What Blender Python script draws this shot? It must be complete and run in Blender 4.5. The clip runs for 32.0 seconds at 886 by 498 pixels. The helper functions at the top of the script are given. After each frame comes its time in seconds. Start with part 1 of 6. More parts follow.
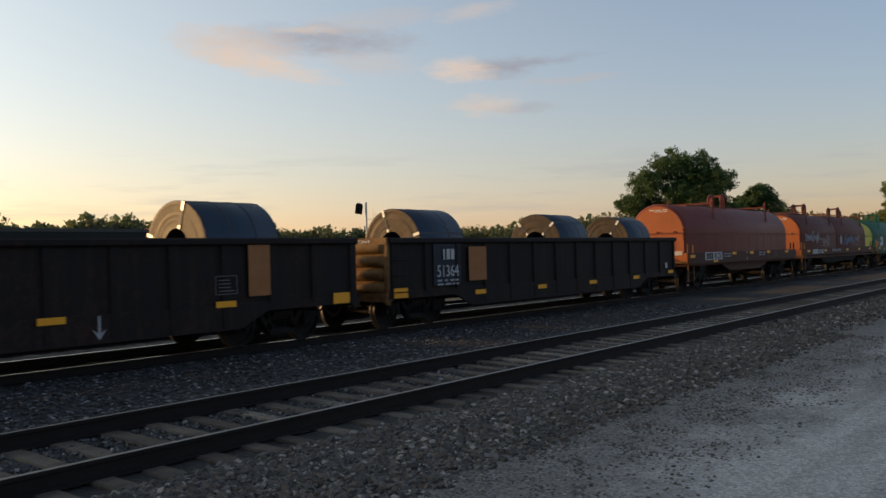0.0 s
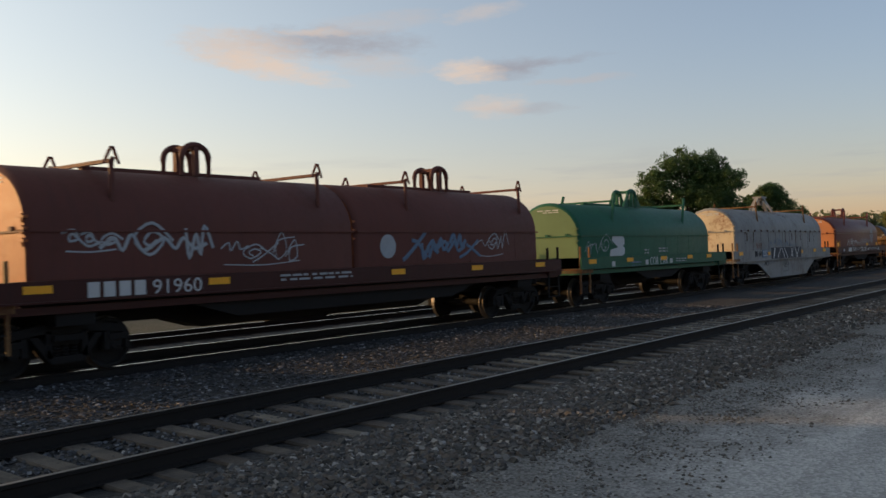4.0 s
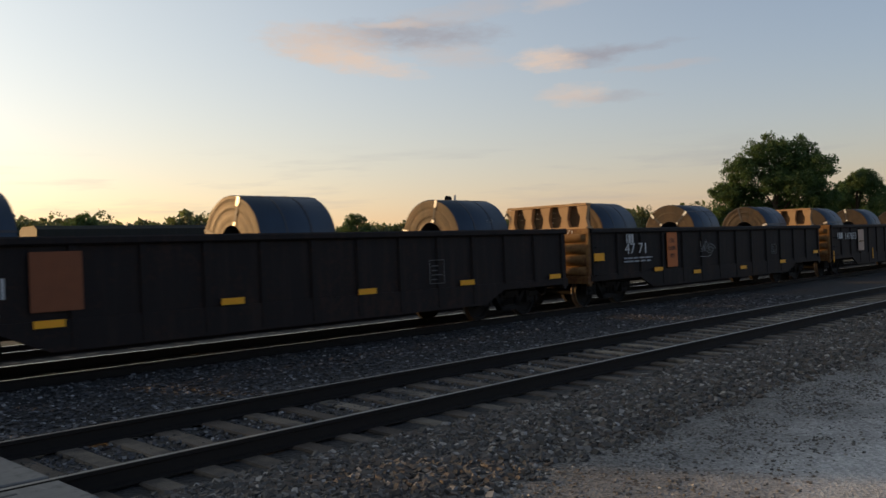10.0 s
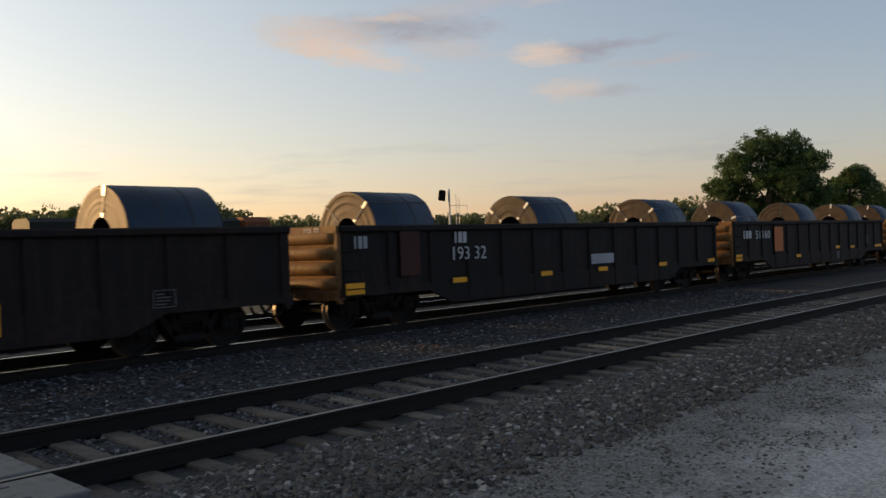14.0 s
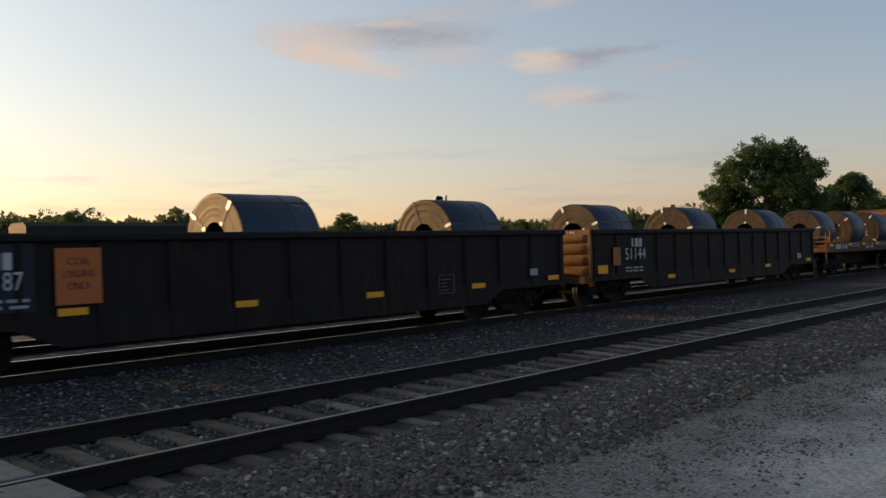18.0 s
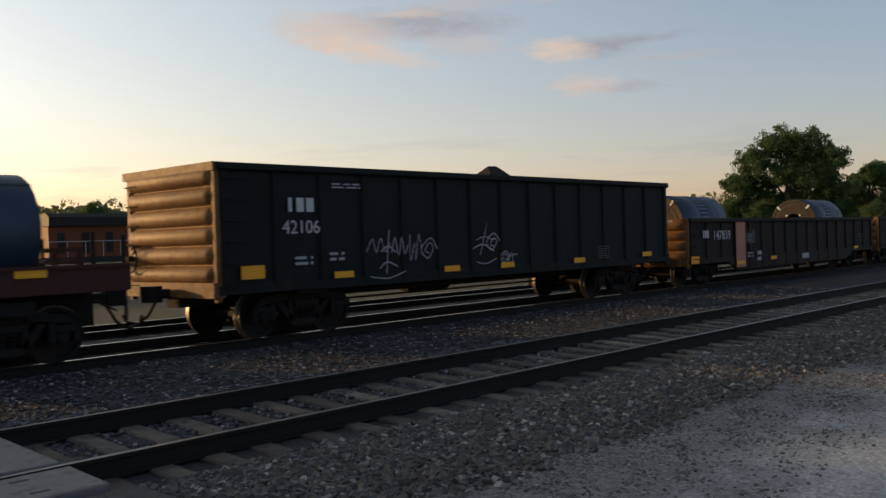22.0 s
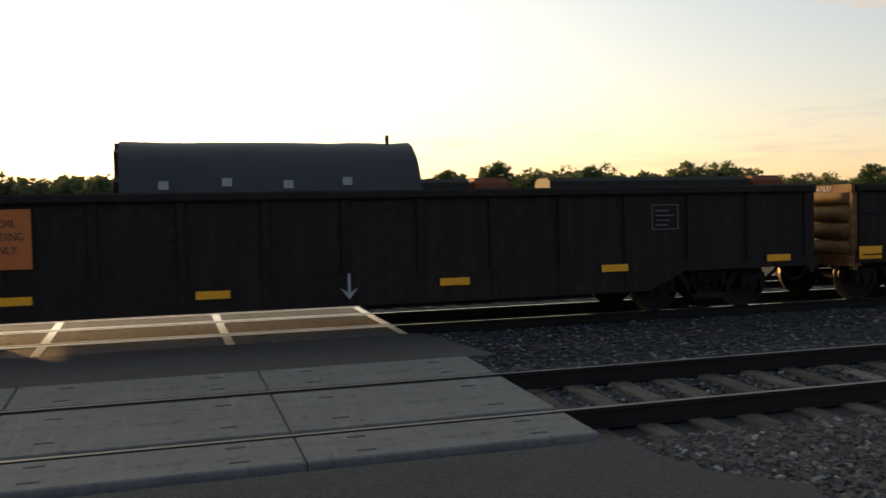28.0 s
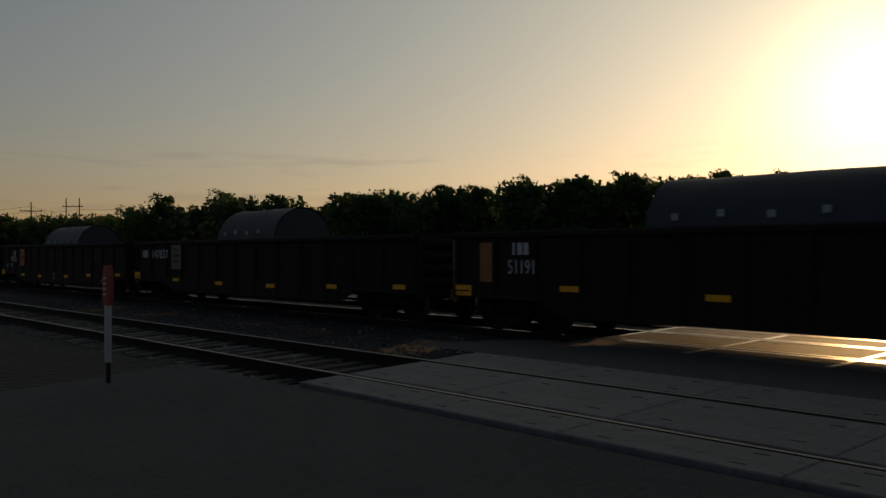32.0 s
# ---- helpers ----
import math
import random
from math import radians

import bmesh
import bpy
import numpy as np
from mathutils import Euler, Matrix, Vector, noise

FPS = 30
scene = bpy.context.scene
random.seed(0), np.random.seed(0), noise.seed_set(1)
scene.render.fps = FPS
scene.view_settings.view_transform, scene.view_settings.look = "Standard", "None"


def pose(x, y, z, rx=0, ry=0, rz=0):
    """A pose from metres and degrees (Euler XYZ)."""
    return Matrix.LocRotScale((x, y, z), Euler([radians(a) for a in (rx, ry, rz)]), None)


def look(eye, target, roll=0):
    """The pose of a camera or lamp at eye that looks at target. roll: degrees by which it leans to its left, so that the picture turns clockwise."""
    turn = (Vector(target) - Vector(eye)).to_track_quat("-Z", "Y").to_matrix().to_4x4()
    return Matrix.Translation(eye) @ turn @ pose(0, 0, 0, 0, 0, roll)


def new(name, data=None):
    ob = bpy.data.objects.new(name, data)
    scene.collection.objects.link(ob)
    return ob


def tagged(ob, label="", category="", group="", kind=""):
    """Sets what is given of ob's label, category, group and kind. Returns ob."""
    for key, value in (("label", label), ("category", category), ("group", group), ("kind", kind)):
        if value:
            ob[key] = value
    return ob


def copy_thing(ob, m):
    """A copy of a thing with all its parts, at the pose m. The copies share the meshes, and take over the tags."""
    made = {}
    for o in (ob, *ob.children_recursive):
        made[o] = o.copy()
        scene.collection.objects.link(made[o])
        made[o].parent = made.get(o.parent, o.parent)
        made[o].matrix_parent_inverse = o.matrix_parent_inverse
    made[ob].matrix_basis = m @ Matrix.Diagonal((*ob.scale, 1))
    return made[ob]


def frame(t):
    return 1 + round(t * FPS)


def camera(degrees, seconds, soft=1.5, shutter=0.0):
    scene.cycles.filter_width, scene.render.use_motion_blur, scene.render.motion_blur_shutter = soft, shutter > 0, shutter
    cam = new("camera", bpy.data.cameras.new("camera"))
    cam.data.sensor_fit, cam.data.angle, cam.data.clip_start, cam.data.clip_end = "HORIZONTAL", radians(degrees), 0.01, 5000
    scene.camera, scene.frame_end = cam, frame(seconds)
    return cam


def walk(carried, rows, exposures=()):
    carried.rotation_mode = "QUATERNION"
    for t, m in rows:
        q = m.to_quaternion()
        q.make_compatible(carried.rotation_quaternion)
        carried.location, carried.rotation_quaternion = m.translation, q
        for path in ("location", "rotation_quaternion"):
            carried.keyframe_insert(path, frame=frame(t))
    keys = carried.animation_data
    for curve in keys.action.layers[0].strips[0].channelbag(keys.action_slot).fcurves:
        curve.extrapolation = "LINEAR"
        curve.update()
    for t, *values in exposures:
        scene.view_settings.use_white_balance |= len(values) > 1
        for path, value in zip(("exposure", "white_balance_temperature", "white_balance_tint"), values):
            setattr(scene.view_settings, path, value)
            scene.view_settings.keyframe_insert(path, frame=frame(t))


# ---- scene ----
from collections import defaultdict

EYE = 1.657          # eye height above the rails
TN, TT_, TF = 7.83, 14.5, 18.9    # centre lines of the empty, the busy and the far track
cam = camera(51.57, 32.0, soft=1.5, shutter=0.15)


def aim(yaw, pitch, roll):
    return pose(0, 0, EYE, 0, 0, yaw) @ pose(0, 0, 0, 90 + pitch) @ pose(0, 0, 0, 0, 0, roll)


PATH = [
    (0.0, -53.53, 0.38, -1.53), (0.5, -53.53, 0.37, -1.64), (1.0, -53.58, 0.32, -1.66), (1.5, -53.64, 0.14, -1.75),
    (2.0, -53.55, 0.15, -1.8), (2.5, -53.45, 0.16, -1.64), (3.0, -53.4, 0.23, -1.75), (3.5, -53.25, 0.38, -1.85),
    (5.5, -52.1, 0.75, -1.95), (6.0, -52.06, 0.95, -2.04), (6.5, -51.91, 1.01, -2.06), (7.0, -51.75, 0.86, -2.07),
    (7.5, -51.77, 0.7, -2.04), (8.0, -51.46, 0.44, -2.1), (8.5, -47.29, 0.03, -1.8), (9.0, -46.23, -0.07, -1.62),
    (9.5, -47.02, 0.01, -1.68), (10.0, -47.94, 0.07, -2.19), (10.5, -48.09, -0.08, -2.16), (11.0, -48.19, 0.12, -2.13),
    (11.5, -48.21, 0.13, -2.18), (12.0, -48.14, 0.02, -2.14), (12.5, -48.01, -0.09, -2.09), (13.0, -48.06, -0.14, -2.01),
    (13.5, -48.21, -0.26, -1.99), (14.0, -48.31, -0.32, -1.98), (14.5, -48.31, -0.37, -2.0), (16.5, -48.53, -0.2, -2.2),
    (17.0, -48.56, -0.1, -2.08), (17.5, -48.56, 0.06, -1.95), (18.0, -48.51, 0.05, -1.75), (18.5, -48.46, 0.1, -1.74),
    (19.0, -48.48, 0.06, -1.81), (19.5, -48.58, -0.01, -1.98), (20.0, -48.71, -0.06, -2.04), (20.5, -48.71, -0.11, -2.03),
    (21.0, -48.66, -0.23, -1.85), (21.5, -48.53, -0.16, -1.89), (22.0, -47.3, -0.54, -1.83), (22.5, -47.21, -0.52, -1.49),
    (23.0, -47.59, 0.16, -1.6), (23.5, -48.01, 0.47, -1.55), (24.0, -48.84, 0.87, -1.8), (24.5, -49.0, 0.56, -1.56),
    (26.5, -48.41, 0.08, -1.33), (26.7, -45.91, -0.38, -1.41), (27.0, -40.71, -0.99, -1.24), (27.5, -28.25, -2.11, -1.99),
    (28.0, -17.38, -1.99, -1.28), (28.5, -5.36, -2.4, -0.47), (29.0, 7.14, -1.15, -1.47), (29.2, 12.14, -0.34, -1.72),
    (29.5, 20.83, -1.05, -2.18), (29.8, 29.95, -0.99, -1.53), (30.0, 36.21, -0.71, -0.7), (30.5, 44.75, -0.96, -0.45),
    (31.0, 50.27, -0.36, -0.33), (31.5, 50.88, 0.05, -0.16), (32.0, 49.52, 0.2, -0.22)]
EXPOSURES = [(0.0, 0.09, 6650, 10), (7.5, 0.08, 6650, 10), (10.5, 0.02, 6800, 12), (25.0, 0.02, 6800, 12), (27.3, 0.05, 6850, 11), (28.0, 0.22, 7400, 12), (29.0, -0.88, 7400, 10), (30.0, -1.75, 7300, 10), (31.0, -1.95, 7000, 10), (32.0, -1.92, 6850, 10)]
walk(cam, [(t, aim(y, p, r)) for t, y, p, r in PATH], EXPOSURES)

# ---- light ----
SUN_AZ, SUN_EL = 23.8, 8.9       # degrees: left of the way across the tracks, above the horizon
sun_dir = Vector((-math.sin(radians(SUN_AZ)) * math.cos(radians(SUN_EL)), math.cos(radians(SUN_AZ)) * math.cos(radians(SUN_EL)), math.sin(radians(SUN_EL))))


class Nodes:
    """Short hand for node trees."""

    def __init__(self, tree):
        self.tree = tree
        tree.nodes.clear()

    def add(self, kind, **inputs):
        n = self.tree.nodes.new(kind)
        for key, value in inputs.items():
            self.put(n, key, value)
        return n

    def put(self, n, key, value):
        socket = n.inputs[int(key[1:])] if key[0] == "i" and key[1:].isdigit() else n.inputs[key.replace("_", " ")]
        if isinstance(value, bpy.types.NodeSocket):
            self.tree.links.new(value, socket)
        else:
            socket.default_value = value

    def math(self, op, a, b=0.0, c=0.0, clamp=False):
        n = self.add("ShaderNodeMath", i0=a, i1=b, i2=c)
        n.operation, n.use_clamp = op, clamp
        return n.outputs[0]

    def mix(self, fac, a, b, blend="MIX"):
        n = self.tree.nodes.new("ShaderNodeMix")
        n.data_type, n.blend_type = "RGBA", blend
        for i, value in ((0, fac), (6, a), (7, b)):
            if isinstance(value, bpy.types.NodeSocket):
                self.tree.links.new(value, n.inputs[i])
            else:
                n.inputs[i].default_value = value if i == 0 or len(value) == 4 else (*value, 1.0)
        return n.outputs[2]

    def ramp(self, fac, *stops):
        n = self.add("ShaderNodeValToRGB", Fac=fac)
        e = n.color_ramp.elements
        while len(e) < len(stops):
            e.new(0.5)
        for el, (pos, col) in zip(e, stops):
            el.position = pos
            el.color = (*col, 1) if len(col) == 3 else col
        return n.outputs[0]

    def noise(self, vec, scale, detail=4.0, rough=0.55):
        n = self.add("ShaderNodeTexNoise", Vector=vec, Scale=scale, Detail=detail, Roughness=rough)
        return n.outputs[0]


def make_world():
    world = bpy.data.worlds.new("evening_sky")
    scene.world = world
    world.use_nodes = True
    g = Nodes(world.node_tree)
    sky = g.add("ShaderNodeTexSky")
    sky.sky_type, sky.sun_disc = "NISHITA", False
    sky.sun_elevation, sky.sun_rotation = radians(SUN_EL), radians(-SUN_AZ)
    sky.altitude, sky.air_density, sky.dust_density, sky.ozone_density = 200, 1.0, 0.7, 1.8
    co = g.add("ShaderNodeTexCoord").outputs["Generated"]
    sep = g.add("ShaderNodeSeparateXYZ", Vector=co)
    az = g.math("MULTIPLY", g.math("ARCTAN2", sep.outputs[0], sep.outputs[1]), 57.2958)
    el = g.math("MULTIPLY", g.math("ARCSINE", sep.outputs[2]), 57.2958)
    flat = g.add("ShaderNodeCombineXYZ", X=az, Y=g.math("MULTIPLY", el, 3.2), Z=0.0).outputs[0]
    wob = g.noise(flat, 0.30, 6.0, 0.62)
    wob2 = g.noise(g.add("ShaderNodeCombineXYZ", X=az, Y=g.math("MULTIPLY", el, 3.2), Z=9.0).outputs[0], 0.34, 6.0, 0.62)
    fine = g.noise(flat, 0.8, 6.0, 0.66)
    azw = g.math("ADD", az, g.math("MULTIPLY", g.math("SUBTRACT", wob, 0.5), 2.6))
    elw = g.math("ADD", el, g.math("MULTIPLY", g.math("SUBTRACT", wob2, 0.5), 1.0))
    # faint streaks low in the sky
    band = g.math("SUBTRACT", 1.0, g.math("POWER", g.math("DIVIDE", g.math("SUBTRACT", el, 4.2), 2.6), 2.0), clamp=True)
    streak = g.noise(g.add("ShaderNodeCombineXYZ", X=g.math("MULTIPLY", az, 0.25), Y=g.math("MULTIPLY", el, 2.6), Z=3.0).outputs[0], 0.5, 4.0)
    streak = g.math("MULTIPLY", g.math("MULTIPLY", g.math("SUBTRACT", streak, 0.52, clamp=True), 2.6), band, clamp=True)
    # evening haze: wide warm glow round the sun, thicker towards the horizon
    dot = g.add("ShaderNodeVectorMath", i0=co, i1=tuple(sun_dir))
    dot.operation = "DOT_PRODUCT"
    gamma = g.math("MULTIPLY", g.math("ARCCOSINE", g.math("MINIMUM", dot.outputs["Value"], 0.99999)), 57.2958)
    wide = g.math("ADD", 0.03, g.math("MULTIPLY", 2.6, g.math("EXPONENT", g.math("DIVIDE", gamma, -HAZE_DEG))))
    wide = g.math("ADD", wide, g.math("MULTIPLY", GLARE, g.math("EXPONENT", g.math("DIVIDE", gamma, -13.0))))
    core = g.math("MULTIPLY", CORE, g.math("EXPONENT", g.math("MULTIPLY", g.math("POWER", g.math("DIVIDE", gamma, 4.6), 2.0), -1.0)))
    thick = g.math("ADD", 0.42, g.math("MULTIPLY", 0.33, g.math("EXPONENT", g.math("DIVIDE", g.math("MAXIMUM", el, 0.0), -9.0))))
    haze = g.math("MULTIPLY", g.math("MULTIPLY", wide, thick), HAZE_POWER)
    low = g.mix(g.math("DIVIDE", g.math("SUBTRACT", gamma, 55.0), 30.0, clamp=True), HAZE_LOW, HAZE_FAR)
    haze_col = g.mix(g.math("EXPONENT", g.math("DIVIDE", g.math("MAXIMUM", el, 0.0), -9.0)), HAZE_HIGH, low)
    low_air = g.math("EXPONENT", g.math("DIVIDE", g.math("MAXIMUM", el, 0.0), -6.0))
    dim = [g.math("SUBTRACT", 1.0, g.math("MULTIPLY", k, low_air)) for k in (0.20, 0.45, 0.54)]
    base = g.mix(1.0, sky.outputs[0], g.mix(1.0, SKY_TINT, g.add("ShaderNodeCombineXYZ", X=dim[0], Y=dim[1], Z=dim[2]).outputs[0], "MULTIPLY"), "MULTIPLY")
    base = g.mix(1.0, base, g.mix(1.0, haze_col, g.add("ShaderNodeCombineXYZ", X=haze, Y=haze, Z=haze).outputs[0], "MULTIPLY"), "ADD")
    base = g.mix(1.0, base, g.mix(1.0, (1.0, 0.82, 0.52), g.add("ShaderNodeCombineXYZ", X=core, Y=core, Z=core).outputs[0], "MULTIPLY"), "ADD")
    col = g.mix(g.math("MULTIPLY", streak, 0.55), base, CLOUD_DARK)
    # soft evening clouds: azimuth, elevation, half width, half height, tilt, strength, warmth
    for a, e, w, h, tilt, k, warm in CLOUDS:
        u = g.math("SUBTRACT", azw, a)
        v = g.math("SUBTRACT", g.math("SUBTRACT", elw, e), g.math("MULTIPLY", u, tilt))
        r = g.math("ADD", g.math("POWER", g.math("ABSOLUTE", g.math("DIVIDE", u, w * 1.5)), 2.0), g.math("POWER", g.math("ABSOLUTE", g.math("DIVIDE", v, h * 1.5)), 2.0))
        m = g.math("SUBTRACT", g.math("ADD", 1.0, g.math("MULTIPLY", g.math("SUBTRACT", fine, 0.5), 1.5)), r, clamp=True)
        m = g.math("MULTIPLY", g.math("POWER", m, 1.25), 0.85 * k)
        col = g.mix(m, col, tuple(CLOUD_DARK[i] + (CLOUD_LIT[i] - CLOUD_DARK[i]) * warm for i in range(3)))
    bg = g.add("ShaderNodeBackground", Color=col, Strength=SKY_POWER)
    out = g.add("ShaderNodeOutputWorld")
    g.tree.links.new(bg.outputs[0], out.inputs[0])


CLOUDS = [(46.5, 13.3, 4.6, 0.75, -0.03, 0.85, 0.12), (41.0, 12.9, 3.2, 0.95, -0.08, 0.85, 0.85), (42.6, 11.75, 3.6, 0.5, -0.20, 0.9, 1.0), (45.2, 13.9, 2.0, 0.22, 0.0, 0.6, 1.0),
          (49.0, 12.0, 2.6, 0.6, -0.10, 0.45, 0.7), (49.0, 14.4, 3.4, 0.5, 0.08, 0.4, 0.6), (57.2, 11.45, 2.2, 0.55, 0.05, 0.85, 0.08), (55.0, 11.35, 1.7, 0.6, -0.05, 0.9, 1.0),
          (59.8, 11.65, 2.8, 0.26, 0.08, 0.6, 0.05), (58.4, 8.95, 2.2, 0.3, -0.02, 0.5, 0.2), (56.4, 9.2, 1.8, 0.6, 0.0, 0.7, 0.9), (61.8, 10.55, 2.6, 0.2, 0.0, 0.45, 0.5), (55.9, 14.9, 1.8, 0.45, 0.1, 0.5, 0.8)]
CLOUD_DARK, CLOUD_LIT = (1.95, 2.05, 2.45), (4.7, 3.8, 3.2)
HAZE_DEG, HAZE_POWER, HAZE_LOW, HAZE_HIGH = 30.0, 10.0, (1.0, 0.61, 0.26), (0.96, 0.89, 0.46)
GLARE, CORE, HAZE_FAR = 0.25, 20.0, (1.0, 0.66, 0.60)
SKY_TINT, SKY_POWER = (1.085, 1.055, 1.20), 0.15
make_world()
lamp = bpy.data.lights.new("sun", "SUN")
lamp.energy, lamp.angle, lamp.color = 4.2, radians(2.2), (1.0, 0.585, 0.24)
sun = new("sun", lamp)
sun.matrix_world = look(sun_dir * 300, (0, 0, 0))

# ---- materials ----


def material(name, rough=0.6, metal=0.0, spec=0.5):
    m = bpy.data.materials.new(name)
    m.use_nodes = True
    g = Nodes(m.node_tree)
    bsdf = g.add("ShaderNodeBsdfPrincipled", Roughness=rough, Metallic=metal)
    bsdf.inputs["Specular IOR Level"].default_value = spec
    out = g.add("ShaderNodeOutputMaterial")
    g.tree.links.new(bsdf.outputs[0], out.inputs[0])
    co = g.add("ShaderNodeTexCoord").outputs["Object"]
    return m, g, bsdf, co


def bump(g, bsdf, height, strength=0.4, distance=0.02):
    n = g.add("ShaderNodeBump", Height=height, Strength=strength, Distance=distance)
    g.tree.links.new(n.outputs[0], bsdf.inputs["Normal"])


def painted(name, colour, dirt=(0.05, 0.04, 0.03), rust=(0.16, 0.06, 0.025), rusty=0.25, rough=0.55, streaks=1.0, gloss=0.15):
    """Weathered paint on steel: blotches, rust spots, vertical run marks."""
    m, g, bsdf, co = material(name, rough, 0.0, gloss)
    big = g.noise(co, 0.7, 5.0, 0.6)
    fine = g.noise(co, 9.0, 6.0, 0.65)
    sep = g.add("ShaderNodeSeparateXYZ", Vector=co)
    run = g.noise(g.add("ShaderNodeCombineXYZ", X=g.math("MULTIPLY", sep.outputs[0], 7.0), Y=sep.outputs[1], Z=g.math("MULTIPLY", sep.outputs[2], 0.5)).outputs[0], 1.0, 4.0)
    rnd = g.add("ShaderNodeObjectInfo").outputs["Random"]
    col = g.mix(g.math("MULTIPLY", g.math("SUBTRACT", big, 0.35, clamp=True), 1.5, clamp=True), colour, tuple(c * 0.72 for c in colour))
    col = g.mix(g.math("MULTIPLY", g.math("SUBTRACT", run, 0.5, clamp=True), 2.2 * streaks, clamp=True), col, dirt)
    spot = g.math("MULTIPLY", g.math("SUBTRACT", g.math("ADD", g.math("MULTIPLY", fine, 0.6), g.math("MULTIPLY", big, 0.5)), 0.62 - 0.12 * rusty, clamp=True), 9.0 * rusty, clamp=True)
    col = g.mix(spot, col, rust)
    col = g.mix(g.math("MULTIPLY", g.math("SUBTRACT", rnd, 0.5), 0.16), col, (0, 0, 0))
    g.tree.links.new(col, bsdf.inputs["Base Color"])
    g.tree.links.new(g.math("ADD", rough - 0.12, g.math("MULTIPLY", fine, 0.3)), bsdf.inputs["Roughness"])
    bump(g, bsdf, g.math("ADD", fine, g.math("MULTIPLY", big, 2.0)), 0.25, 0.012)
    return m


def plain(name, colour, rough=0.6, metal=0.0, scale=14.0, vary=0.35, relief=0.2):
    m, g, bsdf, co = material(name, rough, metal, 0.25)
    n1, n2 = g.noise(co, scale, 5.0), g.noise(co, scale * 0.12, 3.0)
    f = g.math("MULTIPLY", g.math("ADD", n1, n2), 0.5)
    col = g.mix(f, tuple(c * (1 - vary) for c in colour), tuple(min(1, c * (1 + vary)) for c in colour))
    g.tree.links.new(col, bsdf.inputs["Base Color"])
    bump(g, bsdf, n1, relief, 0.01)
    return m


def ground_mat(name, a, b, cell, rough=0.95, relief=0.8, patch=(0, 0, 0), patchy=0.0):
    """Loose stones or soil: cells of size `cell`, larger patches."""
    m, g, bsdf, co = material(name, rough)
    vor = g.add("ShaderNodeTexVoronoi", Vector=co, Scale=1.0 / cell)
    big, mid = g.noise(co, 0.35, 5.0, 0.6), g.noise(co, 3.0, 5.0, 0.65)
    sep = g.add("ShaderNodeSeparateColor", Color=vor.outputs["Color"])
    col = g.mix(g.math("ADD", g.math("MULTIPLY", sep.outputs[0], 0.6), g.math("MULTIPLY", mid, 0.4)), a, b)
    if patchy:
        col = g.mix(g.math("MULTIPLY", g.math("SUBTRACT", g.math("ADD", g.math("MULTIPLY", big, 0.7), g.math("MULTIPLY", mid, 0.3)), 0.44, clamp=True), 3.6 * patchy, clamp=True), col, patch)
    g.tree.links.new(col, bsdf.inputs["Base Color"])
    bump(g, bsdf, g.math("ADD", g.math("SUBTRACT", 1.0, vor.outputs["Distance"]), mid), relief, cell * 0.6)
    return m


BLACK = painted("black_car_paint", (0.0133, 0.0118, 0.0122), (0.026, 0.020, 0.018), (0.045, 0.024, 0.017), 0.45, 0.66, 1.5)
GREENBLACK = painted("dark_green_car_paint", (0.0095, 0.0135, 0.0138), (0.019, 0.018, 0.016), (0.036, 0.020, 0.013), 0.32, 0.66)
BROWNBLACK = painted("brown_black_car_paint", (0.0158, 0.0128, 0.0130), (0.029, 0.021, 0.018), (0.045, 0.024, 0.017), 0.5, 0.66, 1.5)
# rust paint for the sun-facing left ends, with sunlight put into its colour
RUST_SUNLIT = painted("sunlit_rust", (0.185, 0.105, 0.042), (0.05, 0.028, 0.014), (0.10, 0.042, 0.019), 0.9, 0.55, 1.3)
OXIDE = painted("oxide_red_hood", (0.165, 0.044, 0.034), (0.10, 0.034, 0.026), (0.12, 0.04, 0.023), 0.2, 0.5, 0.4)
MAROON = painted("maroon_hood", (0.125, 0.036, 0.029), (0.07, 0.026, 0.02), (0.09, 0.03, 0.02), 0.2, 0.42, 0.4)
# sun-facing hood ends: brighter copies of the hood paints, sunlight in the colour
OXIDE_SUNLIT = painted("sunlit_oxide_hood_end", (0.36, 0.115, 0.045), (0.16, 0.06, 0.035), (0.17, 0.06, 0.03), 0.25, 0.5, 0.4)
# maroon hood's end: golden sun glint put into the colour
MAROON_SUNLIT = painted("sunlit_maroon_hood_end", (0.47, 0.175, 0.06), (0.26, 0.10, 0.04), (0.22, 0.085, 0.035), 0.2, 0.38, 0.4, 0.6)
GREEN_SUNLIT = painted("sunlit_green_hood_end", (0.13, 0.20, 0.10), (0.09, 0.10, 0.06), (0.12, 0.08, 0.04), 0.15, 0.5, 0.4)
RUST = plain("rust_run", (0.062, 0.030, 0.018), 0.85, 0.0, 9.0, 0.4)
FADED = painted("faded_red_hood", (0.115, 0.042, 0.034), (0.07, 0.035, 0.029), (0.09, 0.038, 0.024), 0.35, 0.6, 0.7)
GREEN = painted("green_hood", (0.022, 0.105, 0.062), (0.03, 0.06, 0.04), (0.09, 0.05, 0.03), 0.15, 0.5, 0.4)
GREY = painted("grey_white_hood", (0.245, 0.245, 0.24), (0.15, 0.132, 0.115), (0.085, 0.042, 0.026), 0.42, 0.6, 1.1)
# grey hood's end: warm sunlight mixed into the grey
GREY_SUNLIT = painted("sunlit_grey_hood_end", (0.56, 0.46, 0.32), (0.30, 0.2, 0.11), (0.2, 0.075, 0.03), 0.6, 0.55, 0.8)
DECK_RED = painted("brown_deck", (0.055, 0.019, 0.016), (0.034, 0.018, 0.014), (0.07, 0.027, 0.015), 0.3)
